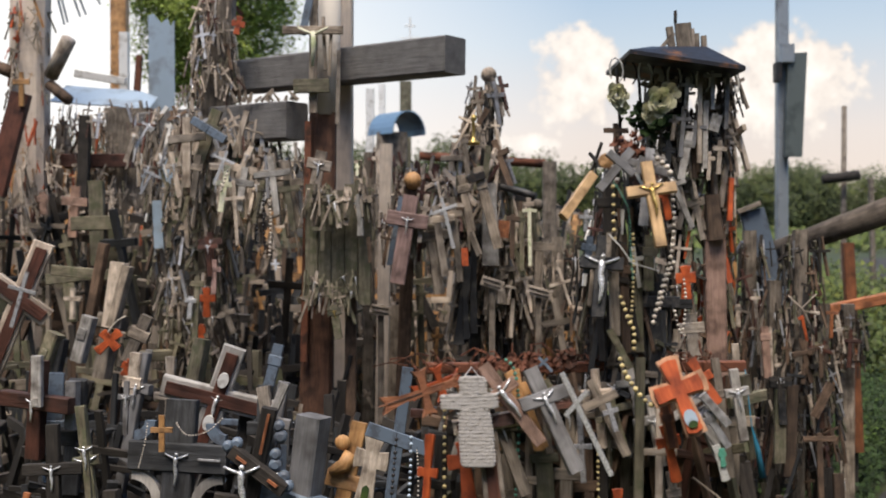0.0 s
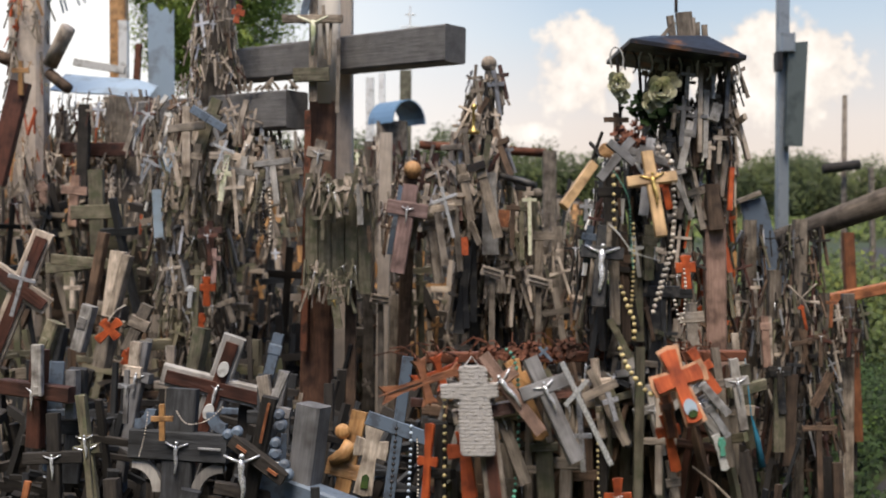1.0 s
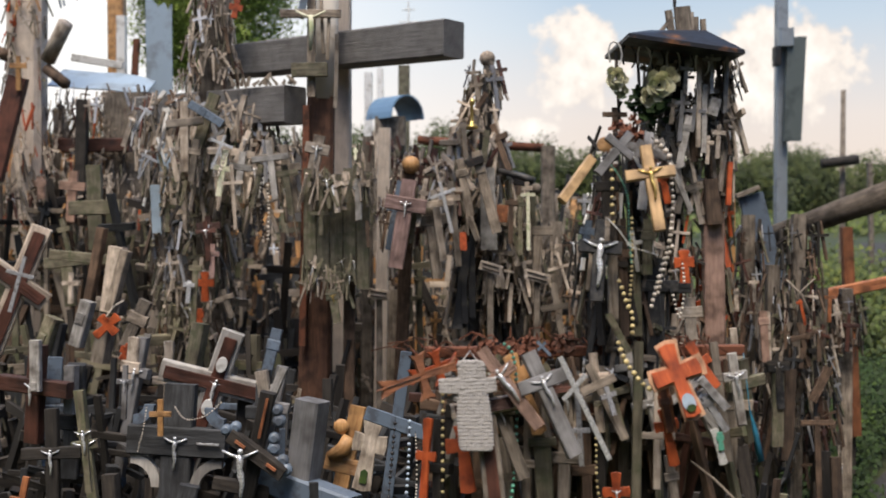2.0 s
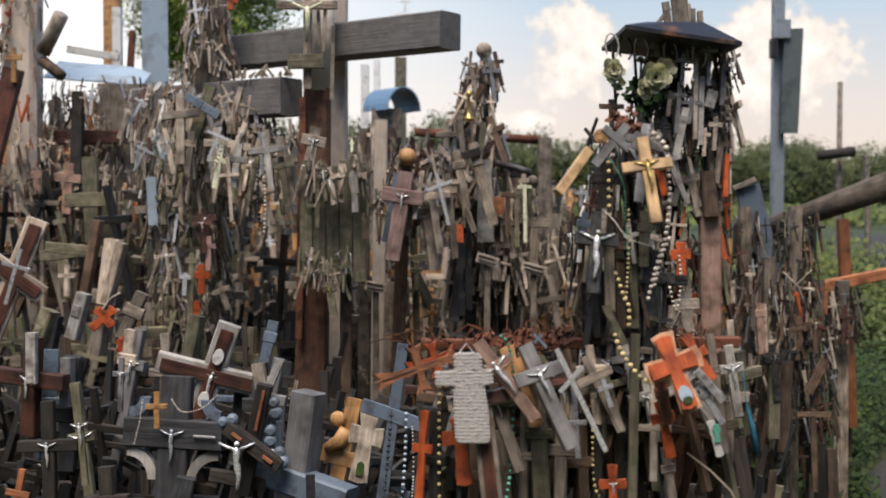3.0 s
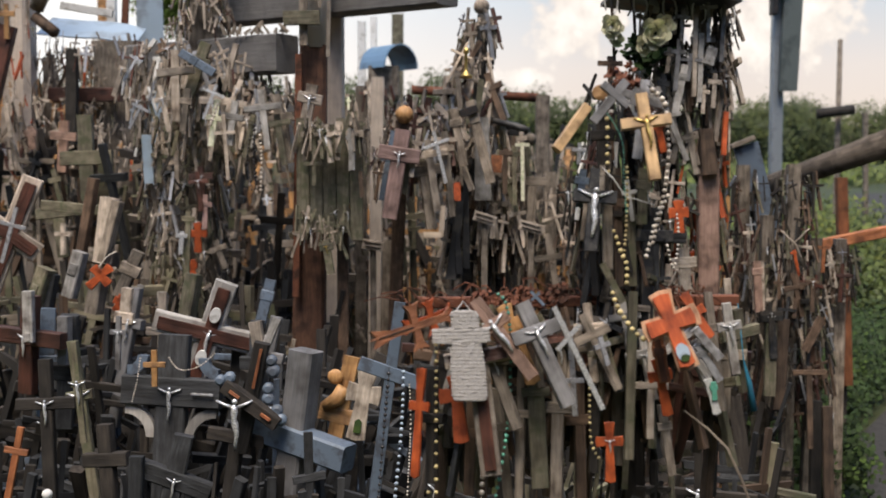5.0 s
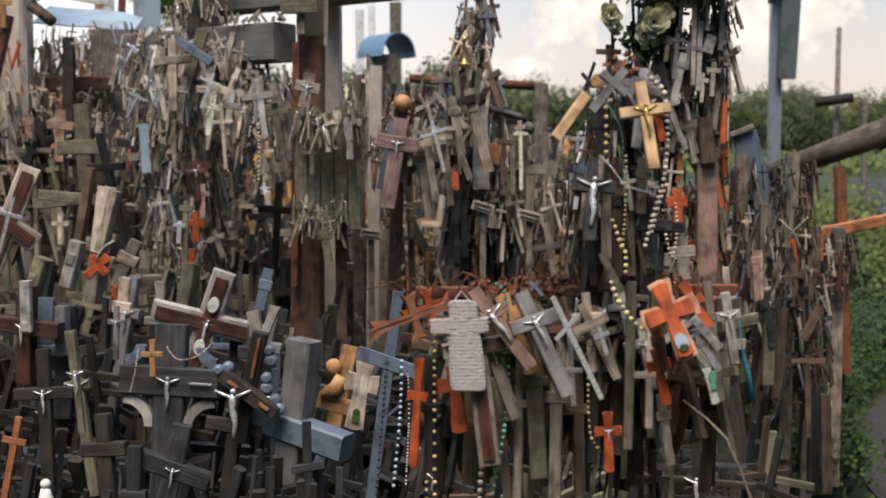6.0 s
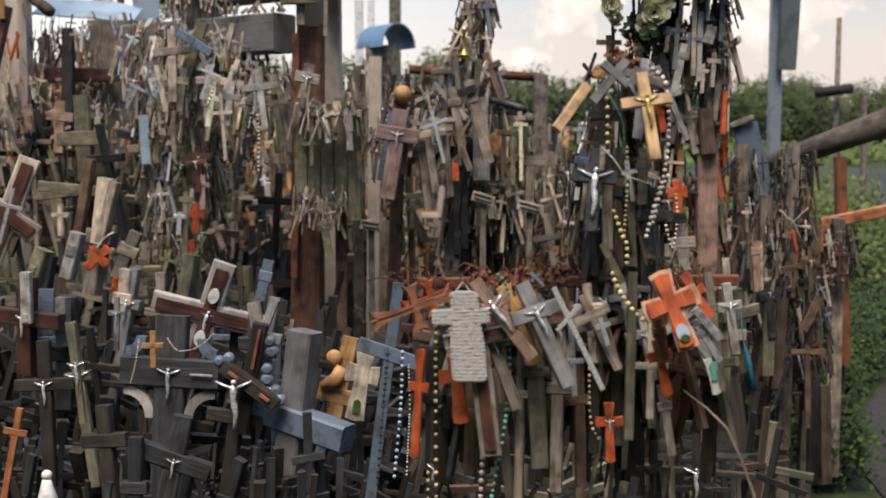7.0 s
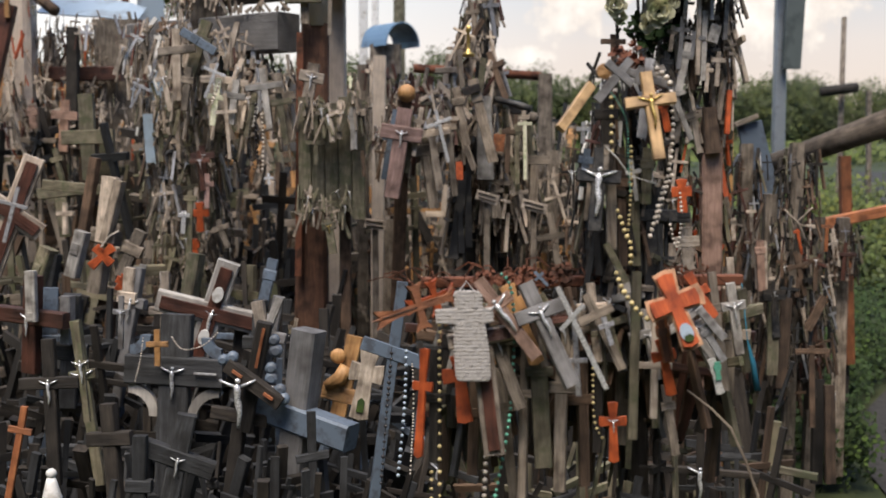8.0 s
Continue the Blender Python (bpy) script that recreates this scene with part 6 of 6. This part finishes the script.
hung((-1.4228, 4.1000, 1.3411), (-1.4241, 4.0940, 1.2307), 0.0152, PALE, 0.3, 0.55, None, 0, 0.5, where="packed among others", group=MG)
hung((-0.9235, 3.6000, 1.1493), (-0.9189, 3.5940, 1.0582), 0.0247, ASH, 0.3, 0.0, None, 0, 0.6, where="packed among others", group=MG)
hung((-0.9901, 3.6000, 1.1722), (-1.0279, 3.5940, 1.0198), 0.0228, ASH, 0.3, 0.0, None, 0, 0.6, where="packed among others", group=MG)
hung((-1.2497, 3.5000, 1.2211), (-1.2868, 3.4940, 1.0357), 0.0407, CHAR, 0.3, 0.0, None, 20, 0.8, where="packed among others", group=MG)
hung((-1.1448, 3.3000, 1.1111), (-1.1479, 3.2940, 0.9625), 0.0384, GREYP, 0.3, 0.0, None, 20, 0.8, where="packed among others", group=MG)
hung((-0.9488, 3.2000, 1.1261), (-0.9537, 3.1940, 0.9649), 0.0152, GREYP, 0.3, 0.3, SILVER, 0, 0.8, where="packed among others", group=MG)
hung((-0.9837, 2.9000, 1.1008), (-0.9616, 2.8940, 0.8229), 0.0169, OLIVE, 0.42, 0.12, SILVER, 0, 0.8, where="packed among others", group=MG)
hung((-0.5161, 3.0500, 1.1323), (-0.4978, 3.0440, 1.0277), 0.0355, PALE, 0.3, 0.0, None, 10, 0.6, where="packed among others", group=MG)
hung((-0.4483, 3.0300, 1.1435), (-0.4880, 3.0240, 1.0476), 0.0240, ASH, 0.3, 0.0, None, 10, 0.6, where="packed among others", group=MG)
hung((1.1887, 3.9500, 1.2164), (1.2016, 3.9440, 1.0282), 0.0292, BURNTP, 0.2, 0.2, None, 0, 0.5, where="on a laden post", group=MG)
hung((1.2432, 3.9300, 1.0302), (1.2424, 3.9240, 0.9369), 0.0166, DARK, 0.05, 0.9, SILVER, 0, 0.5, where="on a laden post", group=MG)
hung((1.4165, 4.0000, 1.1479), (1.4160, 3.9940, 1.0211), 0.0148, BROWN, 0.1, 0.4, SILVER, 0, 0.5, where="on a laden post", group=MG)
hung((1.3263, 3.9500, 1.2585), (1.3463, 3.9440, 1.1647), 0.0104, ORANGE, 0.1, 0.3, None, 0, 0.5, where="on a laden post", group=MG)
hung((1.5299, 4.2000, 1.2704), (1.5249, 4.1940, 1.1483), 0.0133, BURNT, 0.2, 0.4, None, 0, 0.5, where="on a laden post", group=MG)
hung((1.1626, 3.9800, 1.3402), (1.1661, 3.9740, 1.2457), 0.0126, PALE, 0.2, 0.4, None, 0, 0.5, where="on a laden post", group=MG)
hung((1.0978, 3.9800, 1.2979), (1.0991, 3.9740, 1.2140), 0.0168, PALE, 0.2, 0.3, None, 0, 0.5, where="on a laden post", group=MG)
hung((1.2563, 3.9700, 0.9821), (1.2534, 3.9640, 0.7075), 0.0419, OLIVE, 0.2, 0.0, None, 0, 0.5, where="on a laden post", group=MG)
hung((1.4218, 4.0200, 0.9530), (1.4256, 4.0140, 0.8253), 0.0255, RUSTW, 0.2, 0.0, None, 0, 0.5, where="on a laden post", group=MG)
hung((1.0395, 3.8000, 1.1703), (1.0651, 3.7940, 0.8676), 0.0261, PALE, 0.35, 0.2, None, 10, 0.6, where="on a laden post", group=MG)
hung((1.4493, 3.9800, 1.0019), (1.3855, 3.9740, 0.8755), 0.0315, BROWN, 0.3, 0.0, None, 0, 0.5, where="on a laden post", group=MG)
for off in (0.0, 0.018, -0.016):
    rosary([(-0.700 + off, 4.195, 1.700), (-0.704 + off * 1.6, 4.190, 1.600), (-0.698 + off, 4.188, 1.490 - abs(off))], BEADK if off < 0.01 else BEADW, 0.006, "dark bead string under a squared arm")
rb = bmesh.new()
tube(rb, [(1.2547, 3.8800, 1.3365), (1.3066, 3.8800, 1.2851), (1.3489, 3.8800, 1.1924), (1.3170, 3.8800, 1.2748), (1.3685, 3.8800, 1.2687), (1.2964, 3.8800, 1.2851), (1.3573, 3.8800, 1.3428)], [0.003, 0.005, 0.005, 0.003, 0.005, 0.004, 0.002], 6)
one("white_ribbon", rb, PALE, "knotted white cloth ribbon on a laden post", "ribbon", smooth=True)
hung((-1.041, 4.362, 2.030), (-1.041, 4.355, 1.745), 0.034, PALE, 0.3, 0.52, None, 0, 0.7, 0.03, where=MD, group=MG)
hung((-0.928, 4.413, 2.065), (-1.021, 4.406, 1.798), 0.046, OLIVE, 0.3, 0.3, None, 0, 0.6, where=MD, group=MG)
hung((-1.009, 4.311, 2.016), (-0.877, 4.309, 1.934), 0.034, BLUEG, 0.4, 0.2, None, 0, 0.6, where=MD, group=MG)
hung((-0.683, 4.258, 1.876), (-0.660, 4.253, 1.652), 0.031, GREY, 0.35, 0.6, None, 0, 0.6, where=MD, group=MG)
hung((-0.772, 4.258, 1.881), (-0.817, 4.253, 1.652), 0.031, PALE, 0.3, 0.4, None, 0, 0.6, where=MD, group=MG)
hung((-0.884, 4.308, 1.889), (-0.884, 4.303, 1.680), 0.032, PALE, 0.3, 0.5, SILVER, 0, 0.4, where=MD, group=MG)
hung((-0.629, 4.257, 1.847), (-0.575, 4.251, 1.578), 0.036, GREY, 0.35, 0.4, None, 0, 0.6, where=MD, group=MG)
hung((-0.475, 4.208, 1.882), (-0.530, 4.202, 1.616), 0.044, PALE, 0.2, 0.35, SILVER, 0, 0.6, where="nailed on a post", group=MG)
hung((-0.936, 4.300, 1.566), (-0.929, 4.297, 1.430), 0.027, REDW, 0.3, 0.7, SILVER, 0, 0.6, where=MD, group=MG)
hung((-0.961, 4.345, 1.336), (-0.961, 4.342, 1.216), 0.028, ORANGE, 0.35, 0.6, None, 0, 0.4, where=MD, group=MG, style="flared")
hung((-0.986, 4.341, 1.187), (-0.986, 4.340, 1.125), 0.028, ORANGE, 0.35, 0.6, None, 0, 0.4, where=MD, group=MG, style="flared")
hung((-0.881, 4.293, 1.271), (-0.841, 4.291, 1.157), 0.023, GREY, 0.3, 0.6, None, 0, 0.6, where=MD, group=MG)
hung((-0.854, 4.522, 2.468), (-0.870, 4.521, 2.392), 0.024, ORANGE, 0.4, 0.7, None, 0, 0.4, where=MD, group=MG, style="flared")
hung((0.837, 3.697, 1.450), (0.844, 3.694, 1.317), 0.033, ORANGE, 0.3, 0.5, None, 0, 0.4, where=MD, group=MG, style="flared")
hung((-0.126, 4.254, 1.710), (-0.182, 4.245, 1.360), 0.061, ROSEW, 0.28, 0.46, SILVER, 0, 0.7, where="on a round-headed post", group=MG, fs=0.5)
hung((0.139, 4.307, 1.825), (0.223, 4.299, 1.498), 0.039, GREY, 0.22, 0.12, None, 10, 0.9, where="leaning on a black cross", group=MG)
hung((0.071, 4.326, 1.794), (0.116, 4.320, 1.566), 0.034, GREY, 0.25, 0.2, None, 0, 0.9, where="leaning on a black cross", group=MG)
hung((-0.050, 4.321, 1.589), (-0.014, 4.314, 1.315), 0.046, GREY, 0.15, 0.5, None, -10, 0.6, where="on a round-headed post", group=MG)
hung((-0.165, 4.344, 1.708), (-0.216, 4.337, 1.428), 0.028, BLUEG, 0.4, 0.25, None, 0, 0.6, where="on a round-headed post", group=MG)
hung((0.351, 4.404, 1.705), (0.363, 4.397, 1.426), 0.019, PALE, 0.1, 0.15, None, 0, 0.6, name="pale_stick", where="hung on a black arm", group=MG)
hung((0.402, 4.449, 1.518), (0.390, 4.442, 1.212), 0.038, GREY, 0.05, 0.4, None, 0, 0.6, where="hung on a black arm", group=MG)
for a, b in (((0.156, 4.346, 1.368), (0.244, 4.345, 1.341)), ((0.340, 4.345, 1.331), (0.441, 4.344, 1.304)), ((-0.300, 4.393, 1.249), (-0.214, 4.392, 1.235))):
    nb = thing("name_board", "small pale board with worn dark writing bars", "board", "small boards")
    a, b = Vector(a), Vector(b)
    bm = bmesh.new()
    bar(bm, a, b, 0.04, 0.012, side=(0, 0, 1))
    part("panel", bm, PALE, nb)
    for dz in (-0.009, 0.009):
        bm = bmesh.new()
        bar(bm, a.lerp(b, 0.1) + Vector((0, -0.008, dz)), a.lerp(b, 0.88) + Vector((0, -0.008, dz)), 0.006, 0.003, side=(0, 0, 1))
        part("writing_bar", bm, DARK, nb)
    bm = bmesh.new()
    m_ = (a + b) / 2 + Vector((0, 0.02, 0))
    bar(bm, (m_.x, m_.y, lift(m_.x, m_.y) - 0.05), m_ + Vector((0, 0, 0.02)), 0.025, 0.02)
    part("stake", bm, GREY, nb)
hung((-1.254, 4.148, 1.447), (-1.289, 4.141, 1.195), 0.066, PALE, 0.5, 0.0, None, 20, 0.6, name="leaning_plank", where="leaning among crosses", group=GG, style="plain")
hung((-1.609, 4.397, 1.407), (-1.299, 4.396, 1.379), 0.042, OLIVE, 0.5, 0.0, None, 0, 0.6, name="carved_plank", where="lying across other crosses", group=GG)
hung((-1.020, 3.693, 1.278), (-1.093, 3.689, 1.121), 0.043, GREY, 0.4, 0.4, None, 0, 0.8, where=FG, group=GG)
hung((-1.187, 3.593, 1.286), (-1.229, 3.590, 1.134), 0.046, ASH, 0.4, 0.2, None, 20, 0.8, where=FG, group=GG)
hung((-1.265, 3.492, 1.240), (-1.311, 3.489, 1.110), 0.055, OLIVE, 0.6, 0.2, None, 30, 0.8, where=FG, group=GG)
hung((-0.999, 3.491, 1.175), (-1.013, 3.487, 1.036), 0.041, PALE, 0.7, 0.5, None, 20, 0.8, where=FG, group=GG)
hung((-1.233, 3.241, 1.197), (-1.233, 3.237, 1.042), 0.031, ASH, 0.9, 0.1, None, 0, 0.9, where=FG, group=GG)
hung((-0.802, 3.038, 1.052), (-0.802, 3.035, 0.948), 0.016, TAN, 0.4, 0.6, None, 0, 0.6, where=FG, group=GG)
rosary([(-0.751, 2.987, 1.046), (-0.715, 2.967, 1.010), (-0.660, 2.967, 1.018), (-0.617, 2.988, 1.053)], BEADW, 0.0028, "pale bead string across a scrolled cross")
rosary([(-0.841, 3.037, 1.036), (-0.844, 3.006, 0.970), (-0.869, 3.034, 0.899)], BEADW, 0.0028, "pale bead string on packed crosses")
rosary([(-1.098, 3.492, 1.240), (-1.055, 3.443, 1.281), (-1.039, 3.494, 1.295)], BEADW, 0.0035, "pale bead string on packed crosses")
hung((-0.420, 4.094, 1.286), (-0.399, 4.090, 1.156), 0.030, OLIVE, 0.2, 0.4, GOLD, 0, 0.6, where=MD, group=MG)
hung((-0.313, 4.125, 1.752), (-0.318, 4.120, 1.546), 0.026, GREY, 0.3, 0.4, None, 0, 0.6, where=MD, group=MG)
hung((0.036, 4.304, 1.702), (0.036, 4.299, 1.498), 0.018, PALE, 0.15, 0.5, None, 0, 0.6, where=MD, group=MG)
hung((-1.920, 5.606, 1.792), (-1.941, 5.600, 1.526), 0.047, BURNTP, 0.3, 0.5, None, 0, 0.5, where="standing on the mound", group=MG)
hung((-1.784, 5.507, 1.818), (-1.770, 5.496, 1.382), 0.076, OLIVE, 0.5, 0.6, None, 0, 0.5, where="standing on the mound", group=MG)
hung((-2.060, 5.506, 1.760), (-2.052, 5.503, 1.644), 0.035, BURNTP, 0.3, 0.5, None, 0, 0.5, where="standing on the mound", group=MG)
hung((0.868, 3.743, 1.283), (0.880, 3.739, 1.115), 0.040, PALE, 0.3, 0.5, None, 0, 0.4, where="on a shrine post", group=MG)
hung((1.207, 3.992, 1.209), (1.213, 3.987, 1.030), 0.042, PALE, 0.3, 0.2, None, 0, 0.5, where="on a laden post", group=MG)
hung((1.111, 3.948, 0.714), (1.175, 3.914, 0.304), 0.055, DARK, 0.4, 0.0, None, 0, 0.6, name="leaning_plank", where="low among the crosses", group=MG)
hung((1.464, 3.943, 0.672), (1.471, 3.912, 0.304), 0.038, BROWN, 0.3, 0.0, None, 0, 0.6, name="wooden_stick", where="standing beside green weeds", group=MG)
hung((1.460, 4.043, 0.671), (1.453, 4.010, 0.271), 0.043, DARK, 0.3, 0.0, None, 0, 0.6, name="wooden_stick", where="standing beside green weeds", group=MG)
hung((1.397, 3.955, 0.820), (1.401, 3.930, 0.514), 0.021, BROWN, 0.07, 0.4, None, 0, 0.6, where="on a laden post", group=MG)
hung((1.253, 3.972, 1.020), (1.264, 3.958, 0.851), 0.030, BLACK, 0.1, 0.5, SILVER, 0, 0.6, where="on a laden post", group=MG)
hung((1.318, 4.020, 0.991), (1.296, 3.992, 0.650), 0.045, BROWN, 0.3, 0.0, None, 0, 0.6, name="wooden_stick", where="fixed on a laden post", group=MG)
hung((0.8661, 3.8000, 2.1158), (0.8589, 3.7900, 2.0014), 0.0141, ASH, 0.25, 0.50, None, -15, 0.6, where="inside a shrine", group=MG)
hung((0.9102, 3.8000, 2.1019), (0.9064, 3.7900, 1.8125), 0.0161, PALE, 0.25, 0.00, None, -8, 0.6, where="inside a shrine", group=MG)
hung((0.9308, 3.8000, 2.0324), (0.9266, 3.7900, 1.7926), 0.0181, ASH, 0.25, 0.00, None, -1, 0.6, where="inside a shrine", group=MG)
hung((0.8550, 3.8000, 2.0124), (0.8403, 3.7900, 1.8324), 0.0161, GREYP, 0.25, 0.30, None, 6, 0.6, where="inside a shrine", group=MG)
hung((0.9536, 3.8000, 2.1615), (0.9545, 3.7900, 2.0015), 0.0120, ASHB, 0.25, 0.40, None, 13, 0.6, where="inside a shrine", group=MG)
hung((1.0098, 3.8000, 2.1318), (0.9991, 3.7900, 1.9320), 0.0141, GREYP, 0.25, 0.00, None, -10, 0.6, where="inside a shrine", group=MG)
hung((0.9713, 3.8000, 1.9826), (0.9533, 3.7900, 1.9220), 0.0361, ASH, 0.25, 0.00, None, -3, 0.6, where="inside a shrine", group=MG)
hung((0.8758, 3.8000, 1.9228), (0.8410, 3.7900, 1.7527), 0.0261, ASH, 0.25, 0.30, None, 4, 0.6, where="inside a shrine", group=MG)
hung((0.8955, 3.8000, 1.9627), (0.8859, 3.7900, 1.8722), 0.0141, GREYP, 0.25, 0.90, None, 11, 0.6, where="inside a shrine", group=MG)
hung((0.8213, 3.8000, 1.9825), (0.8099, 3.7900, 1.8921), 0.0141, GREY, 0.25, 0.40, None, -12, 0.6, where="inside a shrine", group=MG)
hung((0.8020, 3.8000, 1.8928), (0.7911, 3.7900, 1.7526), 0.0201, CHAR, 0.25, 0.30, None, -5, 0.6, where="inside a shrine", group=MG)
hung((0.9821, 3.8000, 1.8930), (0.9747, 3.7900, 1.7727), 0.0161, PALE, 0.25, 0.40, None, 2, 0.6, where="inside a shrine", group=MG)
hung((0.9445, 3.8000, 1.8530), (0.9389, 3.7900, 1.7527), 0.0141, PALE, 0.25, 0.40, None, 9, 0.6, where="inside a shrine", group=MG)
hung((0.6116, 3.8000, 1.9525), (0.6146, 3.7900, 1.8521), 0.0181, BROWN, 0.25, 0.90, None, -14, 0.6, where="inside a shrine", group=MG)
rosary([(0.745, 3.696, 1.385), (0.783, 3.644, 1.321), (0.812, 3.642, 1.224), (0.831, 3.654, 1.320), (0.828, 3.677, 1.415)], BEADW, 0.006, "white bead string on the shrine post")
rosary([(-0.701, 4.205, 1.744), (-0.706, 4.202, 1.633), (-0.697, 4.199, 1.500)], BEADK, 0.007, "brown bead string under a squared arm")
rosary([(-0.867, 4.256, 1.813), (-0.874, 4.204, 1.722), (-0.843, 4.206, 1.811)], BEADW, 0.006, "pale bead string on a laden cross")

# ---- weeds by the path ----
rg = random.Random(31)
bm = bmesh.new()
for i in range(300):
    y = rg.uniform(4.6, 8.5)
    x = y * rg.uniform(0.362, 0.47) if rg.random() < 0.8 else y * rg.uniform(0.25, 0.36)
    if path_edge(y) - 0.1 < x:
        continue
    hgt_ = rg.uniform(0.15, 0.55)
    leaves(bm, (x, y, hgt_ * 0.55), (0.13, 0.13, hgt_ * 0.5), 190, 0.034, rg, 0.2)
one("weeds", bm, LEAF, "fresh green weeds growing beside the path", "weeds", kind="stuff")
bm = bmesh.new()
for i in range(260):
    x, y = rg.uniform(1.6, 9), rg.uniform(7.5, 26)
    leaves(bm, (x, y, 0.15), (0.3, 0.3, 0.22), 26, 0.12, rg, 0.1)
one("meadow_herbs", bm, SHRUBLEAF, "uneven tufts of green meadow herbs", "grass", kind="stuff")
bm = bmesh.new()
for i in range(120):
    y = rg.uniform(8.8, 13.5)
    x = y * rg.uniform(0.335, 0.46)
    if path_edge(y) - 0.15 < x:
        continue
    hgt_ = rg.uniform(0.7, 1.25)
    leaves(bm, (x, y, hgt_ * 0.52), (0.30, 0.30, hgt_ * 0.5), 420, 0.06, rg, 0.25)
one("bushes", bm, SHRUBLEAF, "yellow-green leafy bushes growing along the path", "bushes", kind="stuff")
